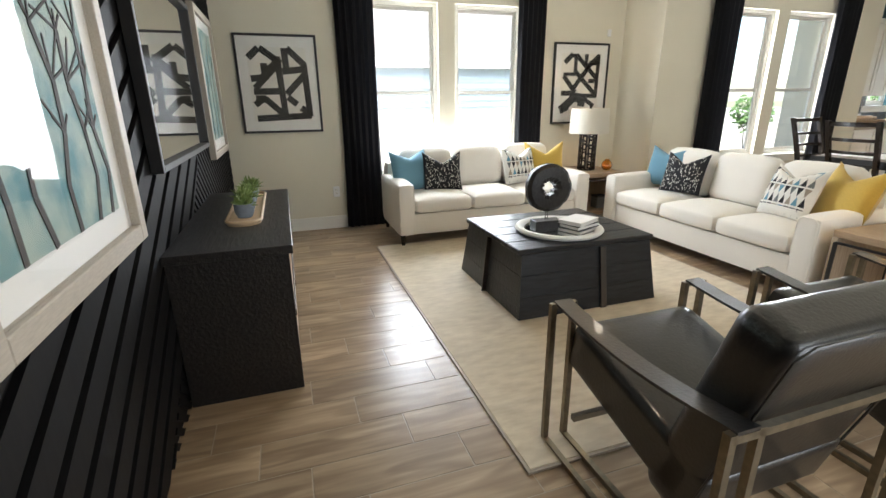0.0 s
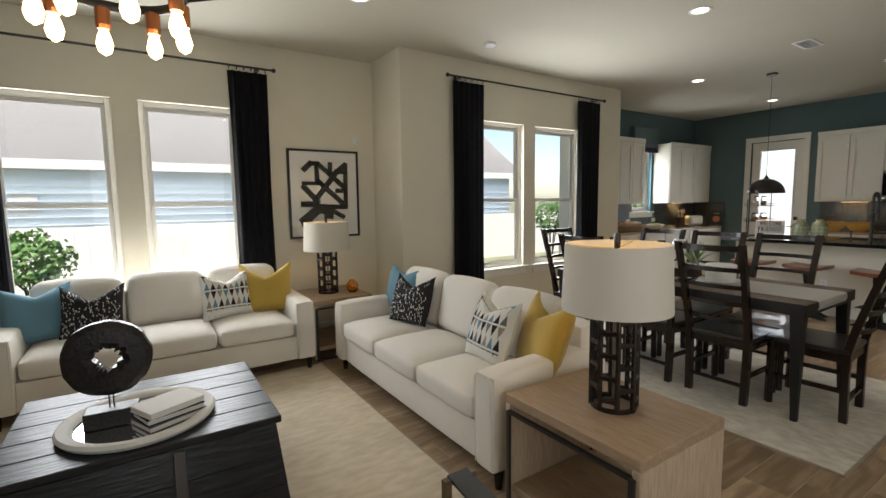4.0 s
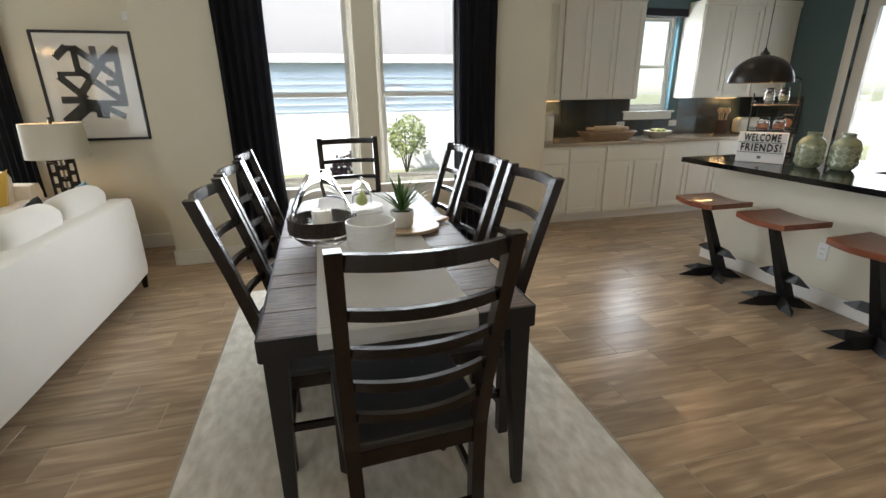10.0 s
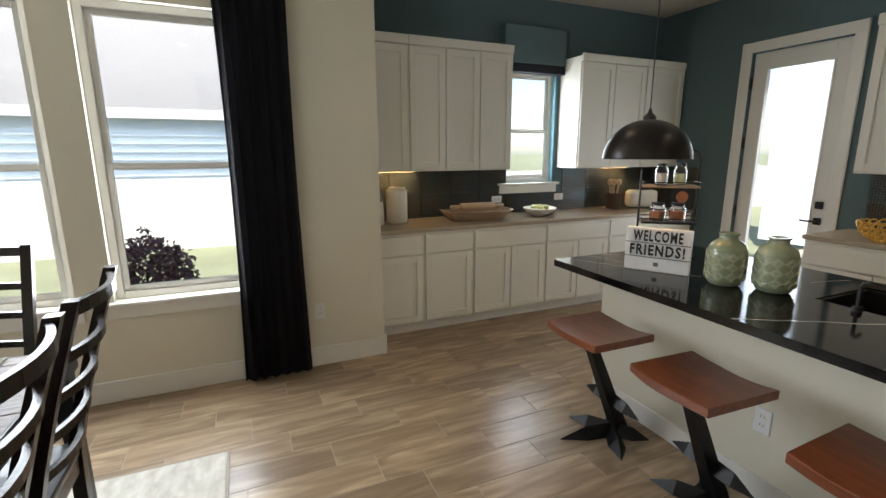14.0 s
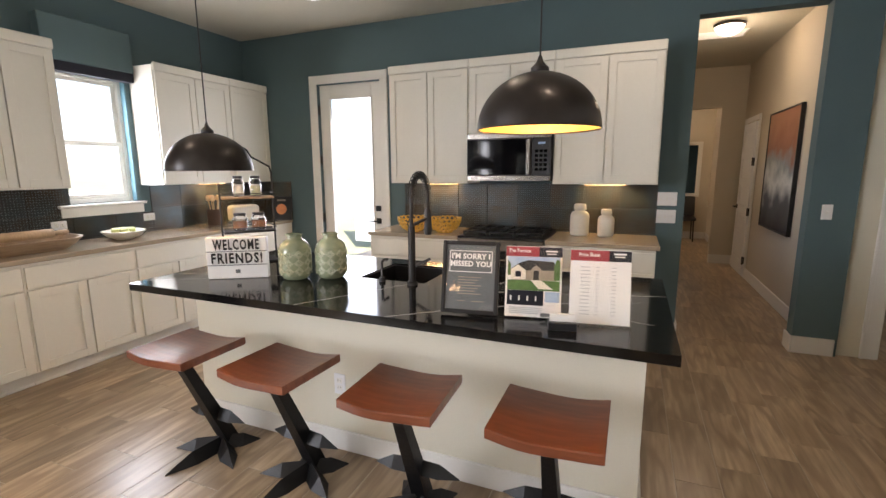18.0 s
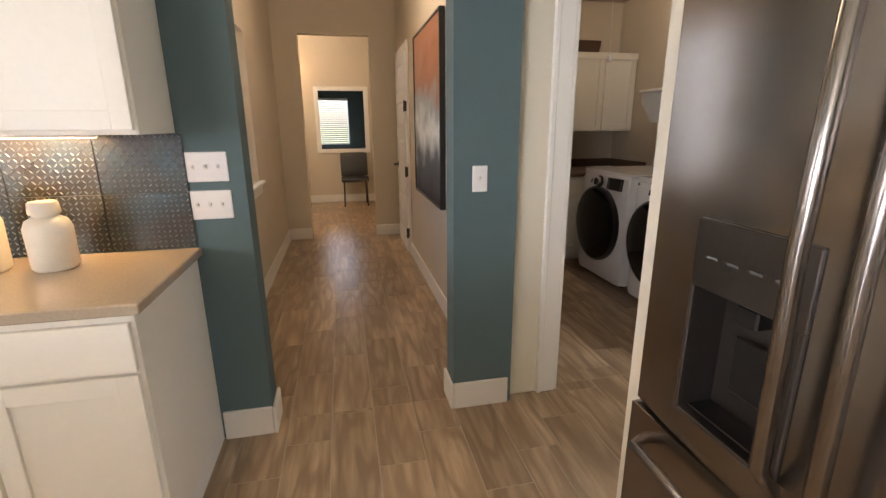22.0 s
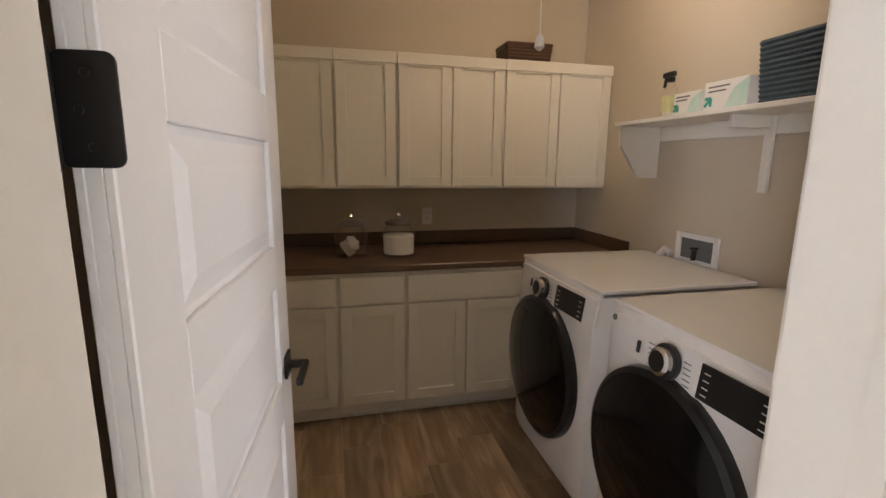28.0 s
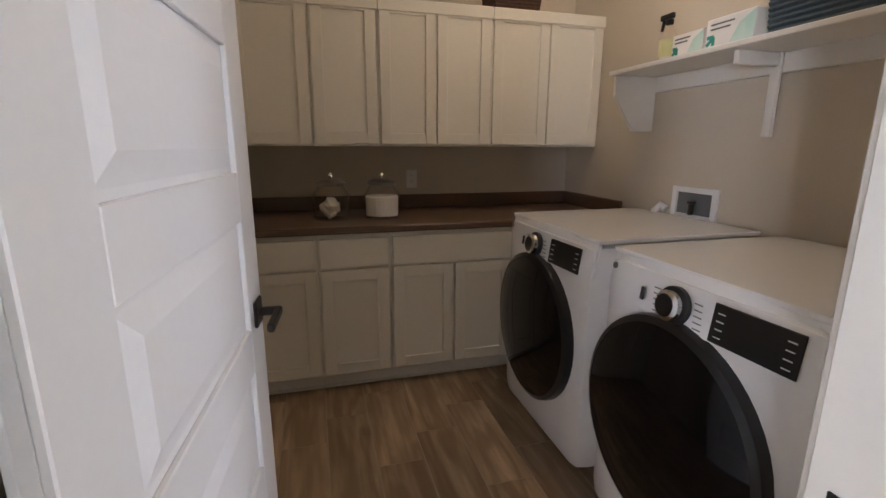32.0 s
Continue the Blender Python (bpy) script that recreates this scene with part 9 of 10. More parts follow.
part("label", lathe([(0.0365, 0.035), (0.0365, 0.11)], 20, cap=False), M_YLABEL, sb)
bm = bmesh.new()
box(bm, -0.016, 0.016, -0.012, 0.012, 0.175, 0.20, 0.003)
box(bm, -0.025, 0.055, -0.010, 0.010, 0.20, 0.225, 0.004)
bar(bm, (0.035, 0, 0.205), (0.045, 0, 0.155), 0.010)
part("trigger", bm, M_BLKPL, sb)
for x, w, h in ((13.02, 0.17, 0.105), (12.81, 0.22, 0.125)):
    dbx = thing("detergent_box", pose(x, -2.78, ZS, 0, 0, 180), "white and green cardboard box of dryer sheets", "box", "boxes on the shelf")
    part("carton", B(-w / 2, w / 2, -0.035, 0.035, 0, h, 0.002), M_PAPER, dbx)
    bm = bmesh.new()
    extrude_poly(bm, [(0.0, 0.002), (w / 2 - 0.001, 0.002), (w / 2 - 0.001, h - 0.004), (w * 0.2, h * 0.7), (w * 0.05, h * 0.25)], lambda u, v, z: (u, -0.0355 - z, v), 0.001)
    part("green_swirl", bm, M_MINT, dbx)
    strokes(dbx, [((-w * 0.46, h * 0.22), (-w * 0.34, h * 0.42)), ((-w * 0.46, h * 0.46), (-w * 0.32, h * 0.46)), ((-w * 0.32, h * 0.46), (-w * 0.32, h * 0.2))], -0.0358, 0.014, M_GRNLAB, "arrow_mark")
    strokes(dbx, [((-w * 0.4, h * 0.82), (w * 0.1, h * 0.82)), ((-w * 0.4, h * 0.68), (w * 0.02, h * 0.68))], -0.0358, 0.006, M_GREYP, "text_line")
woven_basket(pose(12.44, -2.79, ZS), 0.34, 0.20, 0.22, M_BASKETB, "teal-grey woven basket on the shelf")
# attic hatch
ah = thing("attic_hatch", pose(0, 0, 0), "attic stair hatch with a white frame and pull cord", "hatch")
ah["kind"] = "structure"
HX0, HX1, HY0, HY1 = 12.25, 13.54, -1.97, -1.40
part("panel", B(HX0, HX1, HY0, HY1, LCEIL - 0.006, LCEIL - 0.001), M_ATTIC, ah)
bm = bmesh.new()
for a in ((HX0 - 0.06, HX1 + 0.06, HY0 - 0.06, HY0), (HX0 - 0.06, HX1 + 0.06, HY1, HY1 + 0.06), (HX0 - 0.06, HX0, HY0, HY1), (HX1, HX1 + 0.06, HY0, HY1)):
    box(bm, *a, LCEIL - 0.022, LCEIL - 0.001, 0.004)
part("frame", bm, M_WHITE, ah)
part("pull_cord", tube([(12.62, -1.822, LCEIL - 0.006), (12.61, -1.822, 2.4), (12.60, -1.822, 1.86)], 0.0028, 6), M_PILW, ah)
part("cord_knob", lathe([(0.004, 0), (0.016, 0.01), (0.012, 0.04), (0.004, 0.05)], 10), M_DOOR, ah, m=pose(12.60, -1.822, 1.81))
ceiling_vent(12.88, -2.72, 0.32, 0.22, 0, "white slatted ceiling vent in the laundry", LCEIL)

# ---- bedroom ----
wbf = bpy.data.objects["wall_bedroom_far"]
for k in range(13):
    x = 8.2 + k * 0.36
    if 10.74 < x < 11.41:
        continue
    part("batten", B(x - 0.02, x + 0.02, -6.3195, -6.305, 0.14, CEIL, 0.002), M_WHITE, wbf)
structure("wall_pilaster", B(11.57, 11.76, -6.3195, -5.90, 0, CEIL, 0.003), M_WHITE, "white painted wall return in the bedroom", "wall")
structure("wall_bedroom_dark", B(11.765, 12.6, -6.3195, -6.30, 0, CEIL), M_NAVY, "dark painted bedroom wall", "wall")
wn = thing("window_dark_wall", pose(0, 0, 0), "small window in the dark wall, its pane made to glow", "window")
wn["kind"] = "structure"
part("frame", B(11.86, 12.26, -6.2995, -6.285, 1.69, 2.30, 0.003), M_WHITE, wn)
# no opening behind it: the pane itself glows in place of daylight
part("pane", B(11.89, 12.23, -6.2845, -6.28, 1.72, 2.27), glow("daylight_glow_pane", (0.95, 0.98, 1.0), 2.2), wn)
ns = thing("nightstand", pose(10.98, -6.09, 0.008, 0, 0, 180), "black chevron-carved nightstand on metal legs", "nightstand")
part("case", B(-0.415, 0.415, -0.19, 0.20, 0.24, 0.845, 0.003), M_DARKWOOD, ns)
part("top", B(-0.425, 0.425, -0.20, 0.21, 0.846, 0.87, 0.003), M_DARKWOOD, ns)
for sx in (-1, 1):
    poly = [(0.005, 0.245), (0.41, 0.245), (0.41, 0.84), (0.005, 0.84)]
    if sx < 0:
        poly = [(-0.41, 0.245), (-0.005, 0.245), (-0.005, 0.84), (-0.41, 0.84)]
    dr_ = part("door", B(min(sx * 0.005, sx * 0.41), max(sx * 0.005, sx * 0.41), -0.2, -0.1905, 0.245, 0.84), M_DARKWOOD, ns)
    for half in (0, 1):
        z0, z1 = (0.245, 0.547) if half == 0 else (0.549, 0.84)
        ph = [(poly[0][0], z0), (poly[1][0], z0), (poly[2][0], z1), (poly[3][0], z1)]
        ang = radians(35 if (sx > 0) == (half == 0) else 145)
        nx, nz = -math.sin(ang), math.cos(ang)
        vals = [u * nx + v * nz for u, v in ph]
        s_ = min(vals) + 0.02
        cu, cv = (ph[0][0] + ph[2][0]) / 2, (z0 + z1) / 2
        while s_ < max(vals):
            off = s_ - (cu * nx + cv * nz)
            pp_ = strip_in(ph, (cu + nx * off, cv + nz * off), ang, 0.008)
            s_ += 0.032
            if len(pp_) > 2:
                part("ridge", extrude_poly(bmesh.new(), pp_, lambda u, v, w: (u, -0.2005 - w, v), 0.008), M_DARKWOOD, dr_)
for sx in (-1, 1):
    for yy in (-0.17, 0.17):
        part("leg", bar(bmesh.new(), (sx * 0.395, yy, 0), (sx * 0.395, yy, 0.239), 0.022), M_BLACK, ns)
        part("brace", bar(bmesh.new(), (sx * 0.395, yy, 0.02), (sx * 0.02, yy, 0.23), 0.018), M_BLACK, ns)


def bedside_lamp(m, label, tripod=False):
    l = thing("bedside_lamp", m, label, "lamp")
    if tripod:
        for k in range(3):
            a = 2 * math.pi * k / 3
            part("leg", bar(bmesh.new(), (0.12 * math.cos(a), 0.12 * math.sin(a), 0), (0.01 * math.cos(a), 0.01 * math.sin(a), 0.42), 0.012), M_BLACK, l)
    else:
        part("foot", lathe([(0.075, 0), (0.075, 0.014), (0.01, 0.02)], 24), M_BLACK, l)
        pts = [(0.062 * math.cos(t) , 0.062 * math.sin(t), 0.02 + 0.36 * t / (2 * math.pi * 8)) for t in (2 * math.pi * 8 * k / 160 for k in range(161))]
        part("coil", tube(pts, 0.0045, 5), M_BLACK, l, "coiled black wire base", smooth=True)
        part("stem", lathe([(0.006, 0.02), (0.006, 0.42)], 8), M_BLACK, l)
    part("shade", lathe([(0.18, 0.40), (0.16, 0.60), (0.157, 0.60), (0.177, 0.40), (0.18, 0.40)], 36, cap=False), M_SHADE, l, "white drum shade", smooth=True)
    part("bulb", lathe([(0.004, 0.44), (0.028, 0.47), (0.02, 0.52)], 14), M_BULB, l, smooth=True)
    part("finial", lathe([(0.008, 0.60), (0.01, 0.625)], 10), M_BLACK, l)


bedside_lamp(pose(10.97, -6.09, 0.879), "bedside lamp with coiled wire base and white shade, lit")
l = bpy.data.lights.new("bedside_light", "POINT")
l.energy, l.color, l.shadow_soft_size = 0.9, (1.0, 0.8, 0.55), 0.05
new("bedside_light", l).matrix_world = pose(10.97, -6.09, 1.40)
st_ = thing("side_table", pose(12.2, -5.7, 0.008), "small wood-topped side table with black legs", "table")
part("top", B(-0.25, 0.25, -0.25, 0.25, 0.55, 0.59, 0.004), M_OAK, st_)
for x, yy in product((-0.23, 0.23), (-0.23, 0.23)):
    part("leg", bar(bmesh.new(), (x, yy, 0), (x, yy, 0.549), 0.02), M_BLACK, st_)
bedside_lamp(pose(12.2, -5.7, 0.599), "tripod table lamp with a white shade", True)
tv = thing("television", pose(12.598, -4.6, 1.75, 0, 0, -90), "black flat television on the bedroom wall", "television")
part("bezel", B(-0.6, 0.6, -0.05, -0.002, -0.35, 0.35, 0.004), M_BLKPL, tv)
part("screen", B(-0.59, 0.59, -0.0525, -0.0505, -0.34, 0.34), M_SMOKE, tv)

bed = thing("bed", pose(9.55, -6.30, 0.008), "king bed with a grey-washed panelled headboard", "bed")
hb = part("headboard", B(-0.98, 0.85, 0.0, 0.05, 0.0, 1.46, 0.004), M_HEADBD, bed)
part("headboard_cap", B(-1.0, 0.88, -0.005, 0.075, 1.461, 1.51, 0.004), M_HEADBD, hb)
for k in range(5):
    x0 = -0.94 + k * 0.36
    pbm = bmesh.new()
    for a in ((x0, x0 + 0.03, 0.5, 1.42), (x0 + 0.30, x0 + 0.33, 0.5, 1.42), (x0 + 0.03, x0 + 0.30, 1.34, 1.42)):
        box(pbm, a[0], a[1], 0.0505, 0.062, a[2], a[3])
    part("panel_moulding", pbm, M_HEADBD, hb)
part("box_spring", B(-0.80, 0.80, 0.08, 2.05, 0.12, 0.34, 0.02, 2), M_NAVY, bed)
part("mattress", soft_box(-0.80, 0.80, 0.08, 2.06, 0.34, 0.60, 0.06, 0.0, cuts=5), M_SAGE, bed, "mattress in a sage sheet", smooth=True)
part("bed_skirt", B(-0.815, 0.815, 0.10, 2.075, 0.0, 0.32), M_NAVY, bed, "dark navy bed skirt")
dv = thing("duvet", pose(9.55, -6.30, 0.008), "rumpled white duvet hanging over the bed side", "bedding")
bm = bmesh.new()
rows = []
for j in range(25):
    v = j / 24
    yy = 0.42 + 2.15 * v
    row = []
    for i in range(41):
        u = -1 + i / 20
        s = abs(u) * 1.35
        if s < 0.86:
            xx, zz = math.copysign(s, u), 0.635
        else:
            xx, zz = math.copysign(0.86 + 0.05 * math.sin((s - 0.86) * 2.5), u), 0.635 - (s - 0.86) * (0.5 + 0.55 * v)
        yv, zv = yy, zz
        if yy > 2.08:
            yv, zv = 2.11 + 0.02 * math.sin(5 * u), zz - (yy - 2.08) * 0.95
        nzv = noise.noise(Vector((u * 3.1, v * 4.0, 0.3))) * 0.028 + noise.noise(Vector((u * 8.0, v * 9.0, 1.3))) * 0.010
        row.append(bm.verts.new((xx + (nzv if s > 0.86 else 0) * (1 if u > 0 else -1) + 0.0, yv + nzv * 0.5, max(0.10, zv + nzv))))
    rows.append(row)
for a, b in zip(rows, rows[1:]):
    for i in range(40):
        bm.faces.new((a[i], a[i + 1], b[i + 1], b[i]))
bmesh.ops.solidify(bm, geom=bm.faces[:], thickness=0.025)
part("quilt", bm, M_DUVET, dv, smooth=True)
for k, (x, yy, w, h, mt, rx, txt) in enumerate(((10.30, -6.06, 0.62, 0.48, M_PILK, 14, "dark woven euro pillow against the headboard"), (9.70, -6.06, 0.62, 0.48, M_PILK, 14, "dark woven euro pillow against the headboard"), (10.18, -5.88, 0.46, 0.42, M_PILW, 18, "white and ochre print pillow"), (9.72, -5.88, 0.46, 0.42, M_PILW, 18, "white and ochre print pillow"), (9.72, -5.52, 0.58, 0.22, M_PILW, 24, "white lumbar pillow with dark stripes"))):
    bp = thing("bed_pillow", pose(x - 0.2, yy, 0.63, rx, 0, 180), txt, "pillow", "pillows on the bed")
    part("cover", pillow(w, h, 0.16, 0.05 if h > 0.3 else 0.0), mt, bp, smooth=True)
    rn = random.Random(k)
    if "ochre" in txt:
        for q in range(9):
            u, v = rn.uniform(-0.7, 0.7), rn.uniform(-0.7, 0.6)
            pf = (max(0.0, 1 - abs(u) ** 2.6) * max(0.0, 1 - abs(v) ** 2.6)) ** 0.55
            part("blot", lathe([(rn.uniform(0.025, 0.05), 0), (0.012, 0.004)], 9), rn.choice((M_MUSTARD, M_BLACK, M_TANP)), bp, m=pose(u * w / 2, -0.08 * pf - 0.001, h / 2 + v * h / 2, 90))
    if "stripes" in txt:
        for q in range(13):
            u = -0.84 + q * 0.14
            bm = bmesh.new()
            pts = []
            for v in (-0.85, -0.4, 0, 0.4, 0.85):
                pf = (max(0.0, 1 - abs(u) ** 2.6) * max(0.0, 1 - abs(v) ** 2.6)) ** 0.55
                pts.append((u * w / 2, -0.08 * pf - 0.001, h / 2 + v * h / 2))
            tube(pts, 0.006, 5, bm)
            part("stripe", bm, M_PILK, bp)
bn = thing("bed_bench", pose(9.36, -4.01, 0.008), "dark navy upholstered bench at the bed foot", "bench")
part("cushion", soft_box(-0.72, 0.68, -0.22, 0.22, 0.13, 0.47, 0.04, 0.01, cuts=6), M_NAVY, bn, smooth=True)
for x, yy in product((-0.66, 0.62), (-0.17, 0.17)):
    part("leg", lathe([(0.022, 0), (0.03, 0.14)], 10), M_ESPRESSO, bn, m=pose(x, yy, 0))
for k, x in enumerate((9.85, 9.06)):
    ba = framed("framed_print", pose(x, -6.305, 2.05, 0, 0, 180), 0.68, 0.74, M_BLACK, 0.02, 0.03, "black-framed geometric tribal print on a blue mat", "picture", paper=False)
    part("mat_board", B(-0.32, 0.32, -0.016, -0.013, -0.35, 0.35), M_SLATE, ba)
    part("print_paper", B(-0.24, 0.24, -0.0175, -0.0165, -0.29, 0.29), M_PILK, ba)
    L = []
    for s in (-1, 1):
        for sx in (-1, 1):
            L += [((sx * (0.06 + 0.04 * q), s * 0.02), (sx * (0.20 + 0.01 * q), s * (0.26 - 0.05 * q))) for q in range(4)]
        L += [((-0.10, s * 0.02), (0.10, s * 0.02)), ((-0.10, s * 0.02), (0, s * 0.14)), ((0.10, s * 0.02), (0, s * 0.14)), ((-0.05, s * 0.04), (0.05, s * 0.04))]
        L += [((-0.08, s * 0.28), (0.0, s * 0.19)), ((0.08, s * 0.28), (0.0, s * 0.19))]
    strokes(ba, L, -0.018, 0.011, M_PILW, "pattern_line")

# ---- outside ----
M_GRASS = material("lawn", (0.24, 0.27, 0.14), 0.95, second=(0.34, 0.33, 0.20), scale=60, bump=0.8, big=0.2)
M_SIDING = material("pale_blue_siding", (0.78, 0.84, 0.87), 0.7, grain=0.06, scale=20, stretch=(1, 8, 8), big=0.05)
M_SHINGLE = material("grey_shingle", (0.55, 0.53, 0.50), 0.9, grain=0.3, scale=50)
M_FENCE = material("white_fence_board", (0.78, 0.76, 0.72), 0.7, grain=0.08, scale=20, stretch=(6, 6, 1))
M_LEAFL = material("pale_green_leaf", (0.16, 0.22, 0.06), 0.5, second=(0.28, 0.30, 0.10), scale=20)
M_CONC = material("patio_concrete", (0.45, 0.43, 0.40), 0.9, grain=0.15, scale=60)
structure("ground", B(-300, 300, -300, 300, -0.45, -0.15), M_GRASS, "sunlit lawn around the house", "ground")


def neighbour(m, w, label):
    """House side with lap siding, an eave and a roof; its face at local y=0, looking towards -y."""
    n = thing("neighbour_house", m, label, "house")
    wl = part("wall", B(-w / 2, w / 2, 0.02, 6.0, -0.4, 2.3), M_SIDING, n)
    for k in range(17):
        bm = bmesh.new()
        bar(bm, (-w / 2, 0.004, -0.25 + k * 0.15), (w / 2, 0.004, -0.25 + k * 0.15), 0.15, 0.012)
        bmesh.ops.rotate(bm, verts=bm.verts[:], cent=(0, 0, -0.25 + k * 0.15), matrix=Matrix.Rotation(radians(2), 3, "X"))
        part("siding_board", bm, M_SIDING, wl)
    rf = bmesh.new()
    vs = [rf.verts.new(p) for p in ((-w / 2 - 0.4, -0.18, 2.30), (w / 2 + 0.4, -0.18, 2.30), (w / 2 + 0.4, 3.0, 4.6), (-w / 2 - 0.4, 3.0, 4.6), (w / 2 + 0.4, 6.45, 2.22), (-w / 2 - 0.4, 6.45, 2.22))]
    rf.faces.new((vs[0], vs[1], vs[2], vs[3]))
    rf.faces.new((vs[3], vs[2], vs[4], vs[5]))
    bmesh.ops.solidify(rf, geom=rf.faces[:], thickness=0.12)
    part("roof", rf, M_SHINGLE, n)
    part("fascia", B(-w / 2 - 0.4, w / 2 + 0.4, -0.20, -0.18, 2.14, 2.32), M_FENCE, n)
    part("soffit", B(-w / 2 - 0.4, w / 2 + 0.4, -0.179, 0.0, 2.14, 2.18), M_FENCE, n)
    for x in (-w / 4, w / 5):
        v = part("gable_vent", B(x, x + 0.4, -0.02, -0.005, 1.3, 1.7), M_FENCE, n)
        for k in range(6):
            part("louvre", B(x + 0.03, x + 0.37, -0.03, -0.0205, 1.34 + 0.055 * k, 1.37 + 0.055 * k), M_FENCE, v)
    return n


neighbour(pose(4.0, 11.5, 0), 16.0, "pale blue neighbouring house with lap siding and shingle roof")
neighbour(pose(2.0, -9.0, 0, 0, 0, 180), 14.0, "pale blue neighbouring house with lap siding and shingle roof")


def fence(x0, x1, y, h):
    f = thing("garden_fence", pose(0, 0, 0), "white wooden privacy fence in the yard", "fence")
    n = int((x1 - x0) / 0.2)
    me = mesh_from("board", B(0.002, 0.198, -0.01, 0.01, -0.2, h, 0.002), M_FENCE)
    for k in range(n):
        b = new("board", me)
        b.parent = f
        b.matrix_basis = pose(x0 + k * 0.2, y, random.uniform(-0.01, 0.01))
    for z in (0.15, h - 0.2):
        part("rail", B(x0, x1, y + 0.011, y + 0.05, z, z + 0.08), M_FENCE, f)


fence(-4, 26, 10.3, 1.09)
fence(-3, 6.5, -6.6, 1.5)


def shrub(m, r, n, mat, label, seed, trunk=0.0):
    s = thing("garden_shrub" if trunk < 0.3 else "young_tree", m, label, "shrub" if trunk < 0.3 else "tree")
    rn = random.Random(seed)
    bm = bmesh.new()
    for k in range(7):
        a = 2 * math.pi * k / 7
        tube([(0, 0, 0), (0.2 * r * math.cos(a), 0.2 * r * math.sin(a), trunk + 0.3 * r), (0.6 * r * math.cos(a), 0.6 * r * math.sin(a), trunk + r * (1 + 0.3 * math.sin(3 * k)))], 0.012, 5, bm)
    part("trunk" if trunk else "stems", bm, M_BARKP, s)
    bm = bmesh.new()
    for _ in range(n):
        d = Vector((rn.gauss(0, 1), rn.gauss(0, 1), rn.gauss(0, 1))).normalized()
        rad = r * (0.45 + 0.55 * rn.random() ** 0.5) * (0.8 + 0.35 * noise.noise(d * 1.7 + Vector((seed, 0, 0))))
        c = Vector((d.x * rad, d.y * rad, trunk + r + d.z * rad * 0.9))
        u = Vector((rn.gauss(0, 1), rn.gauss(0, 1), rn.gauss(0, 1))).normalized()
        v = u.orthogonal().normalized()
        q = rn.uniform(0.02, 0.04) * (1 + trunk)
        face_of(bm, [c - u * q, c - v * q * 0.5, c + u * q, c + v * q * 0.5])
    part("crown", bm, mat, s)


shrub(pose(6.03, 6.0, -0.15), 0.47, 1700, M_LEAFR, "purple-leaved shrub close to the dining window", 1, 0.12)
shrub(pose(7.26, 9.48, -0.15), 0.55, 1300, M_LEAFL, "pale green shrub outside the dining window", 3, 0.25)
shrub(pose(0.9, 7.2, -0.15), 0.45, 800, M_LEAF, "green garden shrub by the fence", 4, 0.5)
shrub(pose(9.8, 7.6, -0.15), 0.5, 800, M_LEAF, "young green garden tree behind the kitchen window", 5, 0.7)
shrub(pose(14.0, 8.0, -0.15), 0.7, 900, M_LEAF, "young green garden tree beyond the patio", 6, 0.9)
shrub(pose(3.2, -4.4, -0.15), 0.6, 900, M_LEAF, "green garden shrub behind the living room", 7, 0.8)
shrub(pose(11.2, -9.5, -0.15), 0.8, 900, M_LEAF, "green garden tree behind the bedroom", 8, 0.5)

# covered patio beside the hall
structure("patio", B(11.52, 15.24, 0.95, 5.4, -0.16, -0.02), M_CONC, "grey concrete patio slab", "patio")
structure("patio_roof", B(11.52, 12.55, 0.96, 5.6, 2.62, 2.74), M_TEALW, "teal painted patio ceiling", "roof")
wing = wall_y("wall_wing", 15.25, 15.37, 0.94, 6.3, CEIL, M_SIDING, "pale blue lap-sided wall of the house wing")
for k in range(19):
    part("siding_board", bar(bmesh.new(), (15.242, 0.97, 0.08 + k * 0.15), (15.242, 6.3, 0.08 + k * 0.15), 0.014, 0.148), M_SIDING, wing)
pp_ = thing("patio_post", pose(12.45, 5.35, -0.02), "square white patio post", "post")
part("post", B(-0.07, 0.07, -0.07, 0.07, 0, 2.635, 0.004), M_FENCE, pp_)
# unseen slab, added to stop sun coming in at the south window
structure("porch_roof", B(0.2, 5.2, -4.2, -1.56, 2.75, 2.9), M_TEALW, "added roof, out of sight, that keeps sun off the living room floor", "roof")

# ---- floor tiles: staggered wood-look planks running along x ----
PW, PL, GAP = 0.20, 0.60, 0.0042
flr = bpy.data.objects["floor"]
areas = [(-0.42, 11.46, -0.72, 5.25), (-0.42, 6.34, -1.4, -0.72), (10.46, 11.46, -2.0, -0.72), (11.46, 18.1, -0.66, 0.86), (15.3, 18.1, 0.86, 3.0), (11.46, 14.26, -2.93, -0.80)]
near_line = [(-0.3, 1.8, 0.6, 5.0), (0.6, 0.9, 4.9, 4.6), (6.2, -0.7, 9.4, 1.6), (7.0, 1.6, 8.6, 4.4), (9.2, -0.7, 11.5, 0.7), (10.4, -2.0, 13.9, -0.8), (11.4, -0.6, 14.0, 0.8), (3.9, -0.6, 6.4, 1.0)]


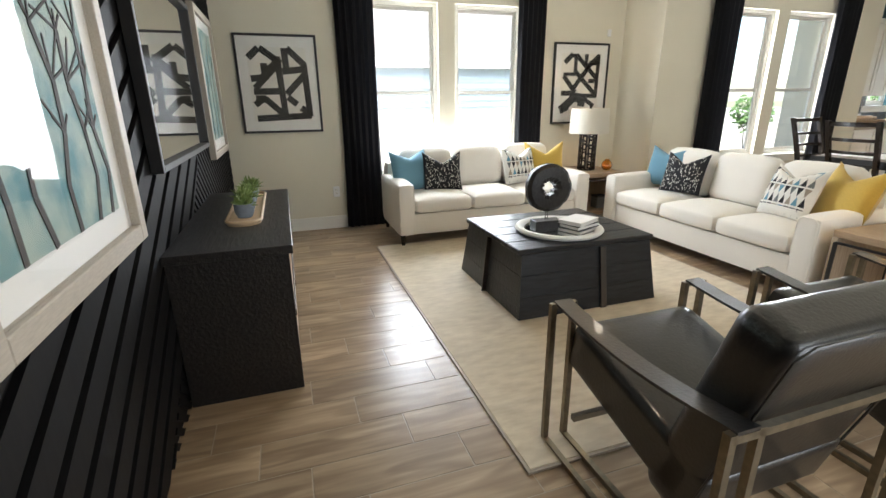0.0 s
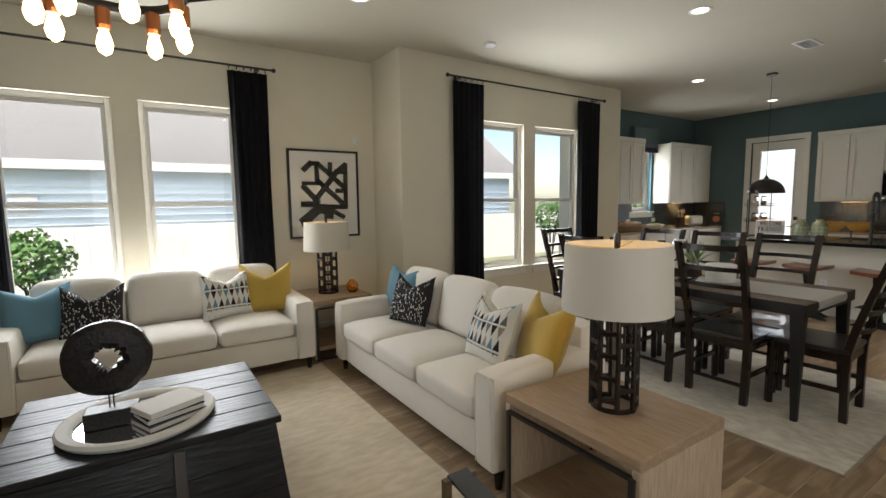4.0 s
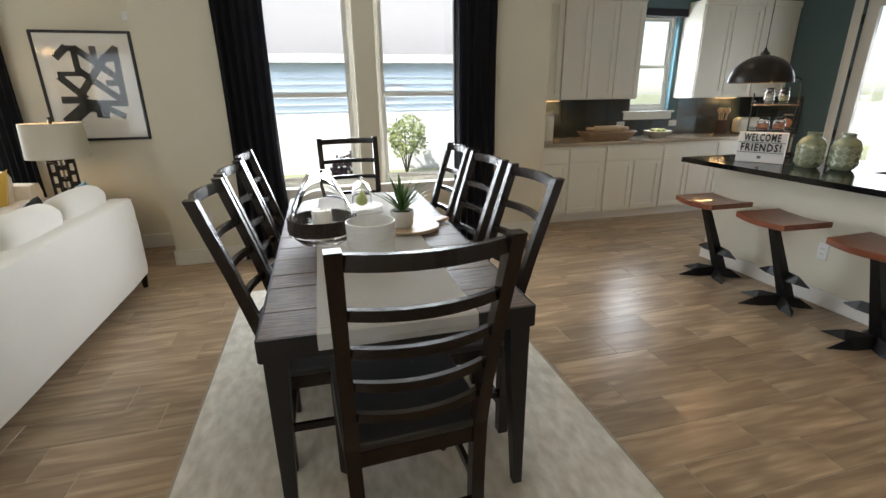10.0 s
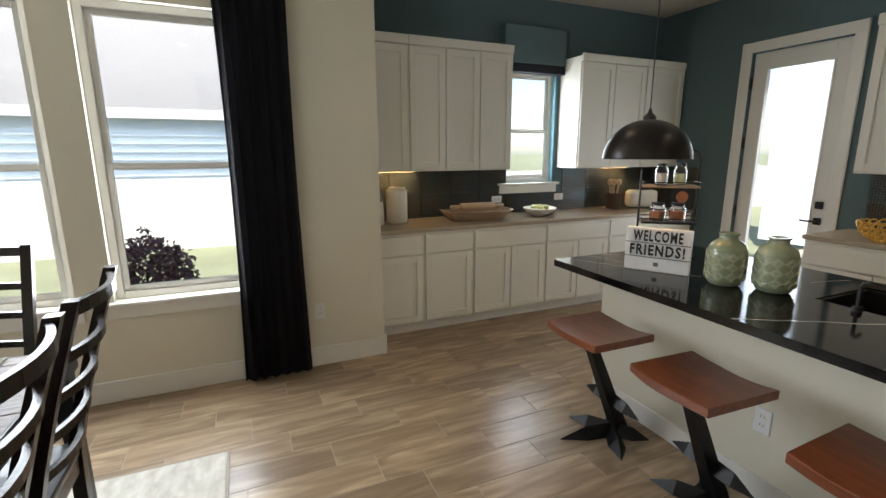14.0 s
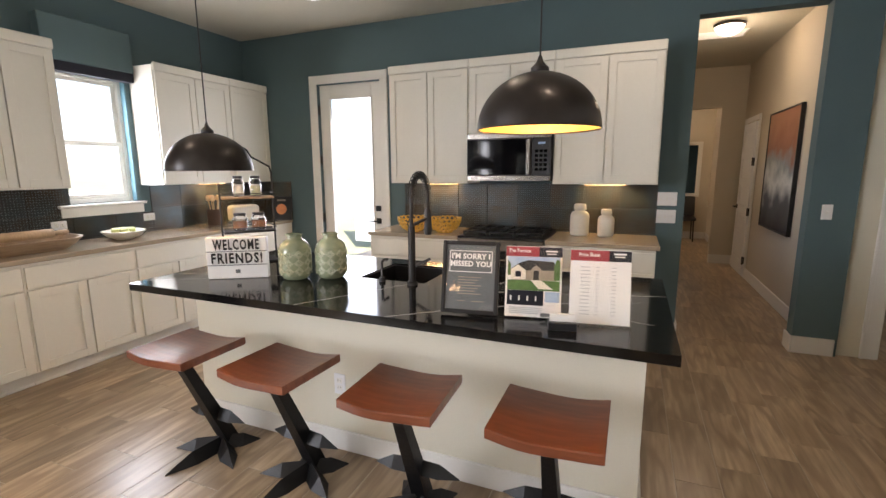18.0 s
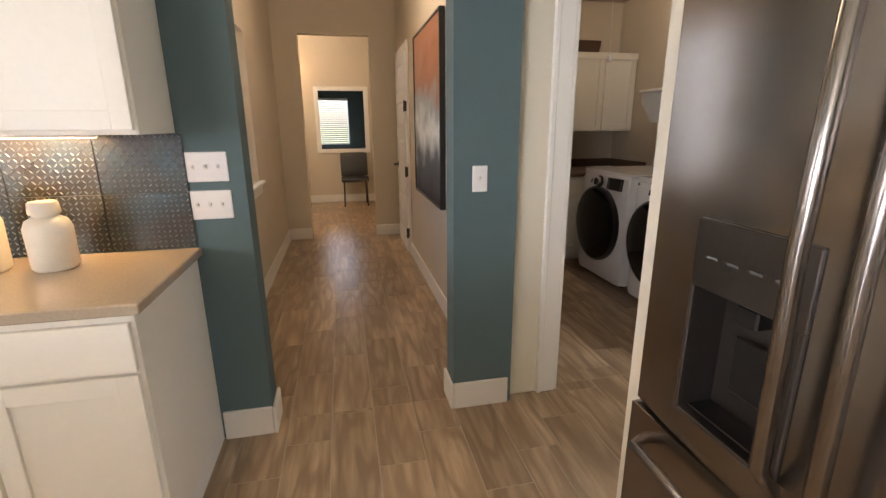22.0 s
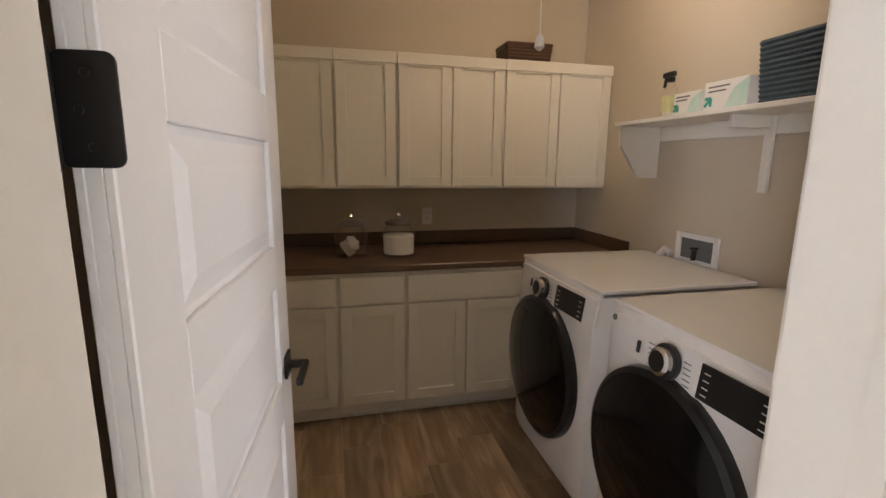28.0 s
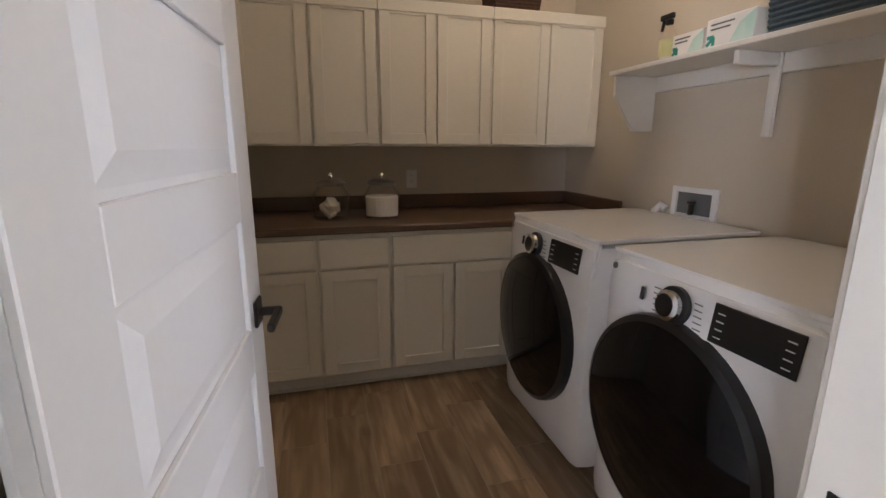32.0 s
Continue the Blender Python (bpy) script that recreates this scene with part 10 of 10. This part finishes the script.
def plank_mesh(x0, x1, y0, y1, ox, oy):
    """Bevelled flat plank relative to (ox, oy)."""
    b = 0.0010
    out = [(x0 - ox, y0 - oy), (x1 - ox, y0 - oy), (x1 - ox, y1 - oy), (x0 - ox, y1 - oy)]
    inn = [(x0 - ox + b, y0 - oy + b), (x1 - ox - b, y0 - oy + b), (x1 - ox - b, y1 - oy - b), (x0 - ox + b, y1 - oy - b)]
    v = [(x, y, -0.004) for x, y in out] + [(x, y, -0.0012) for x, y in out] + [(x, y, 0.0) for x, y in inn]
    f = [(0, 1, 5, 4), (1, 2, 6, 5), (2, 3, 7, 6), (3, 0, 4, 7), (4, 5, 9, 8), (5, 6, 10, 9), (6, 7, 11, 10), (7, 4, 8, 11), (8, 9, 10, 11)]
    return v, f


full_v, full_f = plank_mesh(-PL / 2 + GAP / 2, PL / 2 - GAP / 2, -PW / 2 + GAP / 2, PW / 2 - GAP / 2, 0, 0)
full = bpy.data.meshes.new("plank")
full.from_pydata(full_v, [], full_f)
full.materials.append(M_PLANK)
count = 0
rest_v, rest_f = [], []
for (ax0, ax1, ay0, ay1) in areas:
    r0, r1 = math.floor((ay0 - 0.02) / PW), math.ceil(ay1 / PW)
    for r in range(r0, r1):
        y0, y1 = max(ay0, 0.02 + r * PW), min(ay1, 0.02 + (r + 1) * PW)
        if y1 - y0 < 0.015:
            continue
        off = (-r * 0.19 + 0.04) % PL
        c0 = math.floor((ax0 - off) / PL)
        c1 = math.ceil((ax1 - off) / PL)
        for c in range(c0, c1):
            x0, x1 = max(ax0, off + c * PL), min(ax1, off + (c + 1) * PL)
            if x1 - x0 < 0.015:
                continue
            mx, my = (x0 + x1) / 2, (y0 + y1) / 2
            whole = x1 - x0 > PL - 1e-4 and y1 - y0 > PW - 1e-4
            close = any(a <= mx <= cc and b <= my <= d for a, b, cc, d in near_line)
            if whole and close and count < 300:
                p = new("plank", full)
                p.parent = flr
                p.matrix_basis = pose(mx, my, 0)
                count += 1
            else:
                v, f = plank_mesh(x0 + GAP / 2, x1 - GAP / 2, y0 + GAP / 2, y1 - GAP / 2, 0, 0)
                k = len(rest_v)
                rest_v += v
                rest_f += [tuple(i + k for i in q) for q in f]
rest = bpy.data.meshes.new("plank_field")
rest.from_pydata(rest_v, [], rest_f)
rest.materials.append(M_PLANKF)
ob = new("plank_field", rest)
ob.parent = flr
tagged(ob, "wood-look floor planks away from the walkway", kind="stuff")
